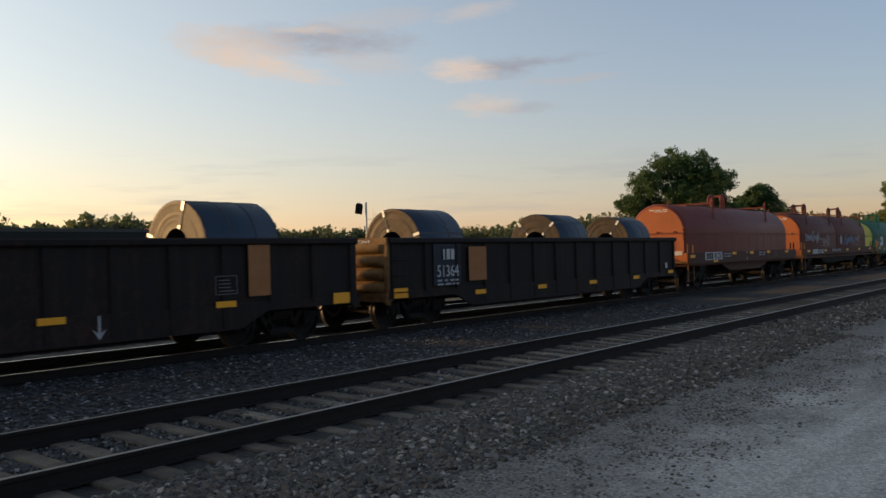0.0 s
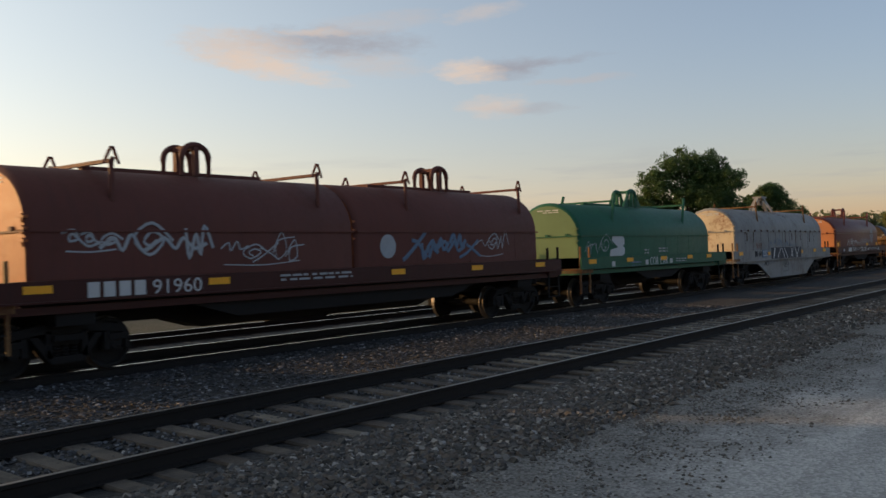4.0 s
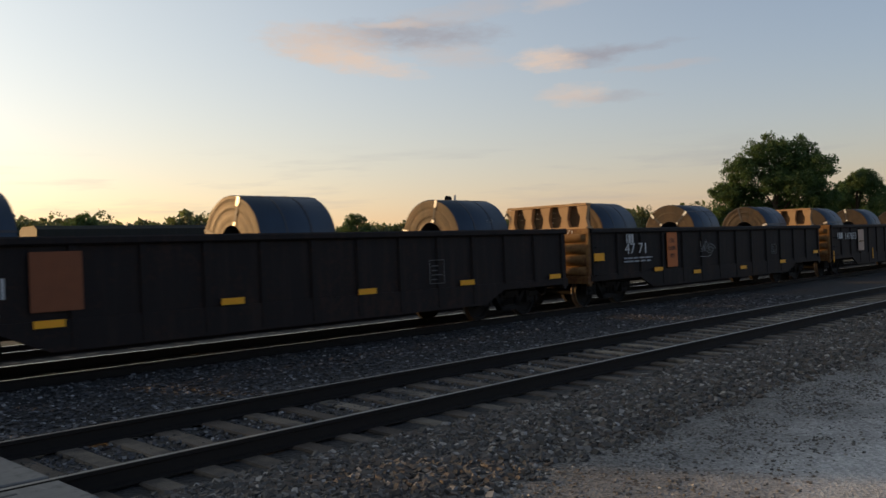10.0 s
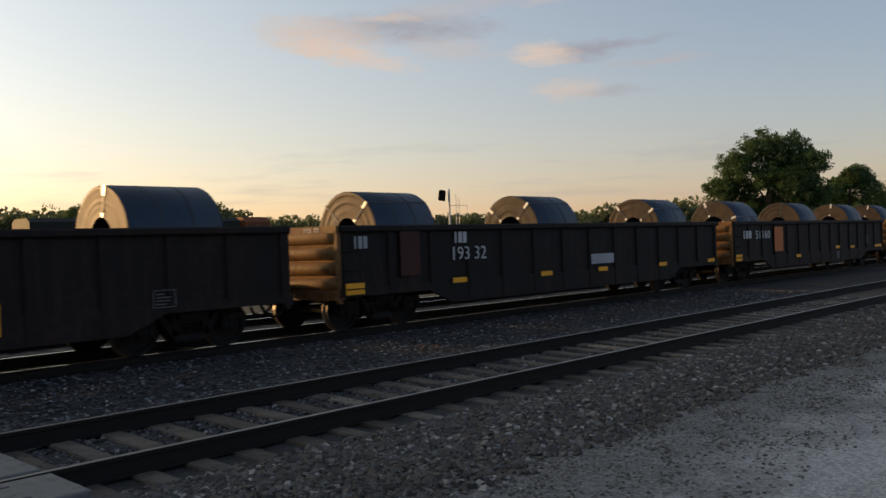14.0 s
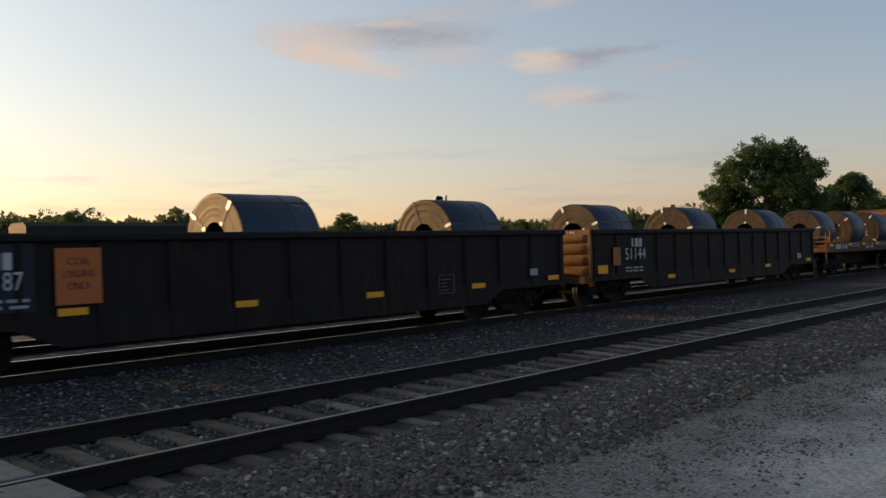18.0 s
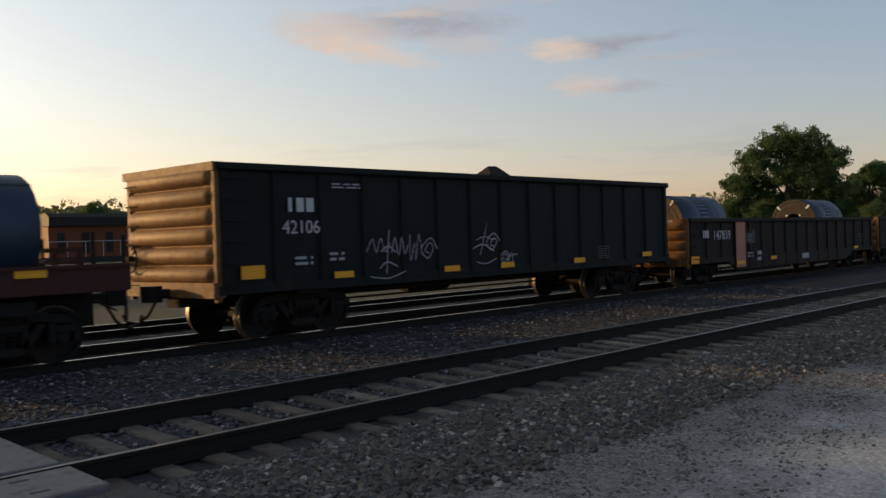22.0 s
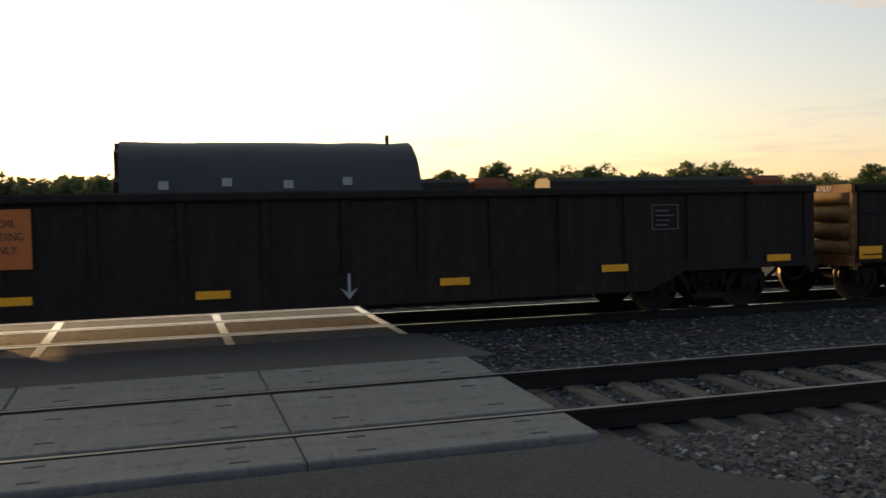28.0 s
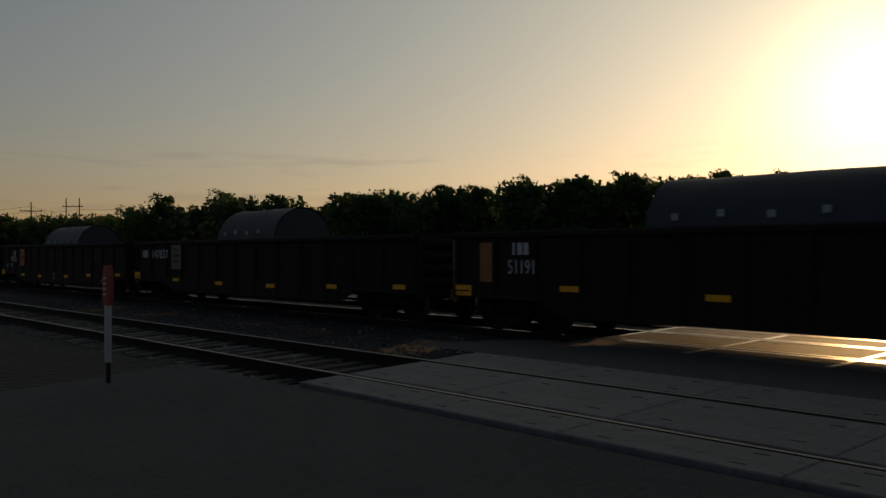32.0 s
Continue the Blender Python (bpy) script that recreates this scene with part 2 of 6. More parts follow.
IRON = plain("dark_truck_iron", (0.0125, 0.0112, 0.0105), 0.9, 0.0, 10.0, 0.4)
WHEEL = plain("worn_wheel_steel", (0.0115, 0.0102, 0.0095), 0.85, 0.0, 12.0, 0.4)
TREAD = plain("scoured_wheel_tread", (0.16, 0.14, 0.12), 0.45, 0.8, 6.0, 0.3, 0.05)
RAIL_SIDE = plain("rusty_rail", (0.012, 0.0098, 0.0088), 0.8, 0.1, 18.0, 0.4)
RAIL_WORN = plain("worn_brown_rail_head", (0.20, 0.19, 0.18), 0.40, 0.9, 5.0, 0.3, 0.05)
RAIL_TOP = plain("polished_rail_head", (0.62, 0.60, 0.57), 0.28, 1.0, 3.0, 0.15, 0.03)
COIL_SKIN = plain("blue_grey_coil_steel", (0.024, 0.041, 0.066), 0.46, 0.25, 2.2, 0.35, 0.05)
BAND = plain("steel_band", (0.05, 0.05, 0.055), 0.5, 0.5, 8.0)
SHINY = plain("bright_edge_guard", (0.75, 0.72, 0.66), 0.3, 0.6, 8.0, 0.15, 0.05)
YELLOW = plain("yellow_reflective_sheet", (0.78, 0.35, 0.02), 0.4, 0.0, 22.0, 0.12, 0.05)
ORANGE = plain("orange_placard", (0.45, 0.13, 0.036), 0.6, 0.0, 6.0, 0.18, 0.1)
BEIGE = plain("beige_placard", (0.43, 0.31, 0.245), 0.7, 0.0, 4.0, 0.2, 0.1)
DIMBEIGE = plain("dim_beige_placard", (0.19, 0.155, 0.13), 0.8, 0.0, 4.0, 0.3, 0.1)
DULLRED = plain("dull_red_brown_placard", (0.19, 0.068, 0.032), 0.75, 0.0, 5.0, 0.3, 0.1)
DOOR = plain("orange_pink_door_paint", (0.40, 0.19, 0.125), 0.7, 0.0, 3.0, 0.2, 0.15)
DULLOR = plain("dull_orange_placard", (0.30, 0.13, 0.05), 0.7, 0.0, 5.0, 0.3, 0.1)
WHITE = plain("white_stencil_paint", (0.45, 0.46, 0.465), 0.65, 0.0, 20.0, 0.15, 0.05)
CHALK = plain("chalky_graffiti_paint", (0.31, 0.33, 0.35), 0.8, 0.0, 16.0, 0.3, 0.05)
FAINT = plain("faint_stencil_paint", (0.13, 0.13, 0.13), 0.8, 0.0, 16.0, 0.4, 0.05)
BLUEP = plain("blue_graffiti_paint", (0.014, 0.02, 0.034), 0.6, 0.0, 10.0, 0.3, 0.05)
BLUEP2 = plain("faded_blue_graffiti_paint", (0.10, 0.15, 0.22), 0.6, 0.0, 10.0, 0.3, 0.05)
DARKP = plain("dark_stencil_paint", (0.03, 0.03, 0.035), 0.6)
# timber posts and rails; their sunlit tan is put into the colour
CRATE = plain("sunlit_weathered_timber", (0.33, 0.215, 0.115), 0.7, 0.0, 3.5, 0.3, 0.3)
CRATE_DARK = plain("dark_brown_boards", (0.07, 0.042, 0.022), 0.8, 0.0, 3.5, 0.4, 0.3)
TARP = plain("blue_grey_tarpaulin", (0.036, 0.042, 0.050), 0.55, 0.0, 2.0, 0.4, 0.6)
WRAP = plain("tan_wrapped_face", (0.55, 0.36, 0.15), 0.55, 0.0, 3.0, 0.25, 0.2)


def stone_mat(name, dark, mid, light, brown, rough=0.8):
    """Crushed stone: most pieces dark, some pale, some brown."""
    m, g, bsdf, co = material(name, rough, 0.0, 0.3)
    rnd = g.add("ShaderNodeNewGeometry").outputs["Random Per Island"]
    n = g.noise(co, 34.0, 4.0)
    col = g.ramp(rnd, (0.0, dark), (0.45, tuple(c * 0.6 for c in mid)), (0.82, mid), (1.0, light))
    col = g.mix(g.math("MULTIPLY", g.math("GREATER_THAN", g.math("FRACT", g.math("MULTIPLY", rnd, 7.31)), 0.66), 0.75), col, brown)
    col = g.mix(g.math("MULTIPLY", n, 0.5), col, tuple(c * 0.55 for c in mid))
    g.tree.links.new(col, bsdf.inputs["Base Color"])
    bump(g, bsdf, n, 0.5, 0.01)
    return m


def lot_mat(name):
    """Crushed limestone: dark dirty gravel beside the ballast, pale where wheels have run."""
    m, g, bsdf, co = material(name, 0.95)
    sep = g.add("ShaderNodeSeparateXYZ", Vector=co)
    big, mid, fine = g.noise(co, 0.45, 5.0, 0.6), g.noise(co, 2.6, 6.0, 0.7), g.noise(co, 28.0, 4.0, 0.7)
    vor = g.add("ShaderNodeTexVoronoi", Vector=co, Scale=38.0)
    cells = g.add("ShaderNodeSeparateColor", Color=vor.outputs["Color"]).outputs[0]
    lane = g.noise(g.add("ShaderNodeCombineXYZ", X=g.math("MULTIPLY", sep.outputs[0], 0.16), Y=g.math("MULTIPLY", sep.outputs[1], 1.3), Z=0.0).outputs[0], 1.0, 4.0, 0.6)
    dirty = g.mix(cells, (0.035, 0.033, 0.031), (0.16, 0.15, 0.14))
    pale = g.mix(cells, (0.22, 0.224, 0.228), (0.45, 0.455, 0.455))
    grey = g.mix(cells, (0.085, 0.086, 0.087), (0.20, 0.201, 0.20))
    edge = g.math("ADD", g.math("MULTIPLY", g.math("SUBTRACT", big, 0.5), 3.4), g.math("MULTIPLY", g.math("SUBTRACT", mid, 0.5), 1.8))
    near = g.math("MULTIPLY", g.math("SUBTRACT", g.math("ADD", 5.05, edge), sep.outputs[1]), 0.9, clamp=True)
    worn = g.math("MULTIPLY", g.math("SUBTRACT", g.math("ADD", 3.75, edge), sep.outputs[1]), 0.9, clamp=True)
    worn = g.math("MULTIPLY", worn, g.math("ADD", 0.15, g.math("MULTIPLY", g.math("SUBTRACT", lane, 0.33, clamp=True), 3.2), clamp=True))
    col = g.mix(worn, g.mix(near, dirty, grey), pale)
    g.tree.links.new(col, bsdf.inputs["Base Color"])
    bump(g, bsdf, g.math("ADD", g.math("ADD", vor.outputs["Distance"], fine), mid), 0.7, 0.014)
    return m


def tie_mat(name):
    """Weathered timber: each tie its own tone, grain along its length."""
    m, g, bsdf, co = material(name, 0.9)
    rnd = g.add("ShaderNodeObjectInfo").outputs["Random"]
    isl = g.add("ShaderNodeNewGeometry").outputs["Random Per Island"]
    tone = g.math("FRACT", g.math("ADD", rnd, isl))
    sep = g.add("ShaderNodeSeparateXYZ", Vector=co)
    grain = g.noise(g.add("ShaderNodeCombineXYZ", X=g.math("MULTIPLY", sep.outputs[0], 60.0), Y=g.math("MULTIPLY", sep.outputs[1], 2.5), Z=g.math("MULTIPLY", rnd, 40.0)).outputs[0], 1.0, 5.0, 0.65)
    dirt = g.noise(g.add("ShaderNodeCombineXYZ", X=sep.outputs[0], Y=sep.outputs[1], Z=g.math("MULTIPLY", rnd, 30.0)).outputs[0], 3.0, 5.0, 0.65)
    col = g.ramp(tone, (0.0, (0.05, 0.036, 0.027)), (0.45, (0.10, 0.078, 0.06)), (0.8, (0.16, 0.14, 0.115)), (1.0, (0.24, 0.20, 0.15)))
    col = g.mix(g.math("MULTIPLY", grain, 0.6), col, (0.03, 0.024, 0.02))
    col = g.mix(g.math("MULTIPLY", g.math("SUBTRACT", dirt, 0.47, clamp=True), 5.0, clamp=True), col, (0.032, 0.028, 0.025))
    g.tree.links.new(col, bsdf.inputs["Base Color"])
    bump(g, bsdf, grain, 0.6, 0.012)
    return m


WOOD = tie_mat("grey_weathered_tie")
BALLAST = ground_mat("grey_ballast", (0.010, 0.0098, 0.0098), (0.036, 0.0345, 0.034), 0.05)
STONES = stone_mat("ballast_stones", (0.02, 0.0195, 0.019), (0.118, 0.113, 0.109), (0.36, 0.345, 0.33), (0.10, 0.078, 0.064))
STONES_DARK = stone_mat("dark_ballast_stones", (0.014, 0.0142, 0.0152), (0.105, 0.108, 0.118), (0.36, 0.36, 0.365), (0.078, 0.07, 0.067))
GRAVEL = stone_mat("gravel_stones", (0.03, 0.0295, 0.029), (0.14, 0.136, 0.13), (0.42, 0.415, 0.40), (0.09, 0.07, 0.055))
LOT = lot_mat("pale_limestone_gravel")
GRASS = ground_mat("dry_grass_ground", (0.012, 0.016, 0.008), (0.030, 0.032, 0.016), 0.12, 0.95, 0.8, (0.042, 0.040, 0.020), 0.4)
ASPHALT = ground_mat("worn_asphalt", (0.017, 0.017, 0.0185), (0.066, 0.064, 0.063), 0.02, 0.9, 0.8, (0.085, 0.082, 0.079), 0.35)


def make_panel_mat(name, rough0, gloss, tone=1.0):
    m, g, bsdf, co = material(name, 0.6, 0.0, gloss)
    n1, n2 = g.noise(co, 1.2, 6.0, 0.65), g.noise(co, 16.0, 5.0)
    sep = g.add("ShaderNodeSeparateXYZ", Vector=co)
    skid = g.noise(g.add("ShaderNodeCombineXYZ", X=g.math("MULTIPLY", sep.outputs[0], 0.8), Y=g.math("MULTIPLY", sep.outputs[1], 5.0), Z=0.0).outputs[0], 1.2, 4.0)
    rnd = g.add("ShaderNodeObjectInfo").outputs["Random"]
    col = g.mix(n1, (0.115 * tone, 0.113 * tone, 0.11 * tone), (0.24 * tone, 0.236 * tone, 0.228 * tone))
    col = g.mix(g.math("MULTIPLY", g.math("SUBTRACT", skid, 0.5, clamp=True), 2.4, clamp=True), col, (0.075, 0.074, 0.072))
    col = g.mix(g.math("MULTIPLY", rnd, 0.25), col, (0.10, 0.098, 0.095))
    spots = g.noise(co, 5.0, 8.0, 0.75)
    col = g.mix(g.math("MULTIPLY", g.math("SUBTRACT", spots, 0.52, clamp=True), 5.0, clamp=True), col, (0.055, 0.052, 0.05))
    wear = g.noise(g.add("ShaderNodeCombineXYZ", X=g.math("MULTIPLY", sep.outputs[0], 6.0), Y=g.math("MULTIPLY", sep.outputs[1], 0.7), Z=2.0).outputs[0], 1.0, 5.0, 0.65)
    col = g.mix(g.math("MULTIPLY", g.math("SUBTRACT", wear, 0.55, clamp=True), 3.0, clamp=True), col, (0.24, 0.235, 0.225))
    g.tree.links.new(col, bsdf.inputs["Base Color"])
    g.tree.links.new(g.math("ADD", rough0, g.math("MULTIPLY", n2, 0.3)), bsdf.inputs["Roughness"])
    bump(g, bsdf, n2, 0.3, 0.006)
    return m


PANEL = make_panel_mat("rough_crossing_concrete", 0.55, 0.25, 0.9)
PANEL_SMOOTH = make_panel_mat("worn_crossing_concrete", 0.50, 0.22, 0.55)


def leaf_mat(name, a, b):
    m, g, bsdf, co = material(name, 0.6)
    rnd = g.add("ShaderNodeNewGeometry").outputs["Random Per Island"]
    n = g.noise(co, 0.5, 3.0)
    col = g.mix(g.math("ADD", g.math("MULTIPLY", rnd, 0.7), g.math("MULTIPLY", n, 0.3)), a, b)
    g.tree.links.new(col, bsdf.inputs["Base Color"])
    tr = g.add("ShaderNodeBsdfTranslucent", Color=g.mix(0.5, col, (0.09, 0.13, 0.03)))
    ms = g.add("ShaderNodeMixShader", Fac=0.45)
    g.tree.links.new(bsdf.outputs[0], ms.inputs[1])
    g.tree.links.new(tr.outputs[0], ms.inputs[2])
    out = [n for n in g.tree.nodes if n.type == "OUTPUT_MATERIAL"][0]
    g.tree.links.new(ms.outputs[0], out.inputs[0])
    return m


LEAF = leaf_mat("green_leaves", (0.026, 0.062, 0.022), (0.075, 0.145, 0.042))
# far leaves are paler: the haze of distance is put into their colour
LEAF_HAZY = leaf_mat("hazy_green_leaves", (0.075, 0.09, 0.045), (0.16, 0.175, 0.085))
LEAF_YEL = leaf_mat("yellow_green_leaves", (0.10, 0.11, 0.03), (0.22, 0.22, 0.06))
BARK = plain("tree_bark", (0.07, 0.055, 0.04), 0.9, 0.0, 6.0, 0.4, 0.8)
LOCO_ORANGE = painted("orange_engine_paint", (0.17, 0.052, 0.022), (0.12, 0.06, 0.04), (0.15, 0.06, 0.03), 0.1)
LOCO_DARK = painted("black_engine_paint", (0.02, 0.022, 0.02), (0.03, 0.03, 0.03), (0.05, 0.03, 0.02), 0.1)
STRIP = plain("scoured_steel_edge", (0.62, 0.60, 0.56), 0.35, 0.9, 8.0, 0.2, 0.05)
STEELGREY = plain("galvanised_steel", (0.42, 0.43, 0.44), 0.5, 0.6, 8.0, 0.2)
RED = plain("red_marker_plastic", (0.26, 0.06, 0.04), 0.6)
GLASS_DARK = plain("dark_window_glass", (0.02, 0.022, 0.025), 0.1, 0.0, 3.0, 0.1, 0.0)

# ---- mesh helpers ----


class Mesh:
    """Collects boxes, prisms and tubes, and makes one mesh of them."""

    def __init__(self):
        self.v, self.f, self.m = [], [], []

    def poly(self, verts, faces, slot=0):
        o = len(self.v)
        self.v += [tuple(p) for p in verts]
        self.f += [tuple(i + o for i in f) for f in faces]
        self.m += [slot] * len(faces)
        return self

    def box(self, x0, x1, y0, y1, z0, z1, slot=0, c=0.0):
        """A box; c > 0 chamfers its long edges."""
        if c <= 0:
            v = [(x, y, z) for z in (z0, z1) for y in (y0, y1) for x in (x0, x1)]
            return self.poly(v, [(0, 2, 3, 1), (4, 5, 7, 6), (0, 1, 5, 4), (2, 6, 7, 3), (0, 4, 6, 2), (1, 3, 7, 5)], slot)
        ring = [(y0 + c, z0), (y1 - c, z0), (y1, z0 + c), (y1, z1 - c), (y1 - c, z1), (y0 + c, z1), (y0, z1 - c), (y0, z0 + c)]
        return self.prism(ring, x0, x1, "x", slot)

    def prism(self, ring, a, b, axis="x", slot=0):
        n = len(ring)
        put = {"x": lambda p, t: (t, p[0], p[1]), "y": lambda p, t: (p[0], t, p[1]), "z": lambda p, t: (p[0], p[1], t)}[axis]
        v = [put(p, a) for p in ring] + [put(p, b) for p in ring]
        f = [(i, (i + 1) % n, n + (i + 1) % n, n + i) for i in range(n)] + [tuple(range(n - 1, -1, -1)), tuple(range(n, 2 * n))]
        return self.poly(v, f, slot)

    def tube(self, points, r, n=8, slot=0, closed=False):
        pts = [Vector(p) for p in points]
        rings = []
        for i, p in enumerate(pts):
            if closed:
                d = pts[(i + 1) % len(pts)] - pts[i - 1]
            else:
                d = pts[min(i + 1, len(pts) - 1)] - pts[max(i - 1, 0)]
            q = d.to_track_quat("Z", "Y")
            rr = r[i] if isinstance(r, (list, tuple)) else r
            rings.append([p + q @ Vector((rr * math.cos(6.28318 * k / n), rr * math.sin(6.28318 * k / n), 0)) for k in range(n)])
        v = [p for ring in rings for p in ring]
        f = []
        count = len(rings)
        for i in range(count if closed else count - 1):
            a, b = i * n, ((i + 1) % count) * n
            f += [(a + k, a + (k + 1) % n, b + (k + 1) % n, b + k) for k in range(n)]
        if not closed:
            f += [tuple(range(n - 1, -1, -1)), tuple(range((count - 1) * n, count * n))]
        return self.poly(v, f, slot)

    def disc_ring(self, x, r0, r1, w, n=32, slot=0, cy=0.0, cz=0.0):
        """A ring with square section round the x axis."""
        v, f = [], []
        for k in range(n):
            c, s = math.cos(6.28318 * k / n), math.sin(6.28318 * k / n)
            v += [(x, cy + r0 * c, cz + r0 * s), (x, cy + r1 * c, cz + r1 * s), (x + w, cy + r1 * c, cz + r1 * s), (x + w, cy + r0 * c, cz + r0 * s)]
            a, b = 4 * k, 4 * ((k + 1) % n)
            f += [(a + i, a + (i + 1) % 4, b + (i + 1) % 4, b + i) for i in range(4)]
        return self.poly(v, f, slot)

    def make(self, name, mats, smooth=False):
        me = bpy.data.meshes.new(name)
        me.from_pydata(self.v, [], self.f)
        for mt in mats if isinstance(mats, (list, tuple)) else [mats]:
            me.materials.append(mt)
        me.polygons.foreach_set("material_index", self.m)
        if smooth:
            me.polygons.foreach_set("use_smooth", [True] * len(self.f))
        bm = bmesh.new()
        bm.from_mesh(me)
        bmesh.ops.recalc_face_normals(bm, faces=bm.faces)
        bm.to_mesh(me)
        bm.free()
        me.update()
        return me


def part(name, mesh, mats, parent, label="", at=None, smooth=False):
    """One mesh object under a thing or a part."""
    me = mesh.make(name, mats, smooth) if isinstance(mesh, Mesh) else mesh
    ob = new(name, me)
    ob.parent = parent
    if at is not None:
        ob.matrix_basis = at
    if label:
        ob["label"] = label
    return ob


def setting(name, mesh, mats, label, smooth=False):
    return tagged(new(name, mesh.make(name, mats, smooth)), label, "", "", "structure")


def words(text, size, material_, thick=0.004, spacing=1.0):
    """A mesh of built-in lettering in the xz plane, facing -y, origin at its lower left."""
    cu = bpy.data.curves.new("lettering", "FONT")
    cu.body, cu.size, cu.extrude, cu.space_character = text, size, thick, spacing
    cu.resolution_u = 3
    ob = bpy.data.objects.new("lettering", cu)
    scene.collection.objects.link(ob)
    me = bpy.data.meshes.new_from_object(ob.evaluated_get(bpy.context.evaluated_depsgraph_get()))
    bpy.data.objects.remove(ob)
    me.transform(pose(0, 0, 0, 90))
    me.materials.clear()
    me.materials.append(material_)
    return me

# ---- ground, road and tracks ----
PAN_X0, PAN_X1 = -10.4, 3.24          # crossing panels on the empty track
N_LOW, N_HIGH = 7.07, 8.58            # rail centres; the far rail is the higher one
N_RISE, T_RISE = 0.074, 0.042
T_LOW, T_HIGH = 13.745, 15.255
F_LOW, F_HIGH = 18.14, 19.65


def lerp(x, *pts):
    for (a, u), (b, v) in zip(pts, pts[1:]):
        if x <= b:
            return u + (v - u) * max(0.0, min(1.0, (x - a) / (b - a)))
    return pts[-1][1]


BED_Y = (3.9, 4.8, 5.9, 6.5, 7.05, 8.6, 9.3, 10.0, 10.8, 12.0, 12.7, 13.4, 15.4, 16.0, 17.2, 20.6, 22.0, 24.0)
BED_Z = (-0.27, -0.25, -0.235, -0.215, -0.198, -0.124, -0.15, -0.22, -0.28, -0.25, -0.205, -0.17, -0.13, -0.14, -0.17, -0.17, -0.4, -0.45)


def bed_height(y):
    """Cross section of lot, ballast beds and ditch."""
    return np.interp(y, BED_Y, BED_Z)


def strip(name, x0, x1, ys, step, mat_, label, jitter=0.0, dz=0.0):
    """A sheet along the tracks that follows the cross section."""
    me = Mesh()
    xs = [x0 + (x1 - x0) * i / max(1, int((x1 - x0) / step)) for i in range(max(1, int((x1 - x0) / step)) + 1)]
    rng = random.Random(len(name))
    v = [(x, y, bed_height(y) + dz + jitter * (noise.noise((x * 1.7, y * 1.7, 0)) + 0.5 * rng.uniform(-1, 1))) for x in xs for y in ys]
    n = len(ys)
    f = [(i * n + j, (i + 1) * n + j, (i + 1) * n + j + 1, i * n + j + 1) for i in range(len(xs) - 1) for j in range(n - 1)]
    me.poly(v, f)
    return setting(name, me, mat_, label, True)


def grid(a, b, n):
    return [a + (b - a) * i / n for i in range(n + 1)]


# one sheet to the horizon, lower than everything that lies on it
me = Mesh()
me.poly([(-3000, -3000, -0.5), (3000, -3000, -0.5), (3000, 3000, -0.5), (-3000, 3000, -0.5)], [(0, 1, 2, 3)])
setting("ground", me, GRASS, "wide flat ground of dry grass")
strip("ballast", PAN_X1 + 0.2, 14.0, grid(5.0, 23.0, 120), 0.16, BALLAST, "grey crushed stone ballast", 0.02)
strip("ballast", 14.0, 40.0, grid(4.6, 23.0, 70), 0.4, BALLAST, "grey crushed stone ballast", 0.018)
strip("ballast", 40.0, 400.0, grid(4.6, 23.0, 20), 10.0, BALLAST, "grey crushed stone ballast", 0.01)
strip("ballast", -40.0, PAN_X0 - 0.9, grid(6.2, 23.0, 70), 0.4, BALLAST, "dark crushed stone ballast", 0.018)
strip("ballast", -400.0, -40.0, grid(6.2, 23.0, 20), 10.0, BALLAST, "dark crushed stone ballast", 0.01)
strip("gravel_lot", 3.45, 30.0, [-25, -12, -6, -2] + grid(0.0, 5.4, 28), 0.3, LOT, "pale crushed limestone lot beside the track", 0.012, 0.012)
strip("gravel_lot", 30.0, 200.0, [-25, -12, -4] + grid(0.0, 4.9, 6), 6.0, LOT, "pale crushed limestone lot beside the track", 0.0, 0.012)
strip("grass_verge", -60.0, PAN_X0 - 1.2, [-25, -10, -2] + grid(2.0, 6.5, 12), 0.8, GRASS, "dark grass beside the crossing", 0.03, 0.0)


def road():
    me = Mesh()
    xs = grid(-13.5, 3.5, 34)
    ys = [-30, -15, -6] + grid(-2, 6.2, 20)

    def top(x, y):
        return lerp(y, (-3, -0.27), (3.5, -0.245), (6.3, -0.05)) + 0.006 * noise.noise((x, y, 3))
    v, f = [], []
    for i, x in enumerate(xs):
        for y in ys:
            edge = 0.25 * noise.noise((x * 0.9, y * 0.9, 1)) if i in (0, len(xs) - 1) else 0
            v.append((x + edge + (0.35 if i == len(xs) - 1 and y < 5 else 0), y, top(x, y)))
    n = len(ys)
    f = [(i * n + j, (i + 1) * n + j, (i + 1) * n + j + 1, i * n + j + 1) for i in range(len(xs) - 1) for j in range(n - 1)]
    me.poly(v, f)
    setting("road", me, ASPHALT, "worn dark asphalt road up to the crossing", True)
    for a, za, b, zb in ((9.58, 0.11, 12.62, 0.0), (16.22, 0.065, 17.02, 0.0), (20.75, 0.0, 26.0, -0.3)):
        me = Mesh()
        ys = grid(a, b, 10)
        v = [(x + (0.18 * noise.noise((x, y, 2)) if x in (-12.2, 3.6) else 0), y, za + (zb - za) * (y - a) / (b - a) + 0.01 * noise.noise((x, y, 7))) for x in grid(-12.2, 3.6, 20) for y in ys]
        n = len(ys)
        me.poly(v, [(i * n + j, (i + 1) * n + j, (i + 1) * n + j + 1, i * n + j + 1) for i in range(20) for j in range(n - 1)])
        setting("road", me, ASPHALT, "worn dark asphalt between the tracks", True)
    me = Mesh()
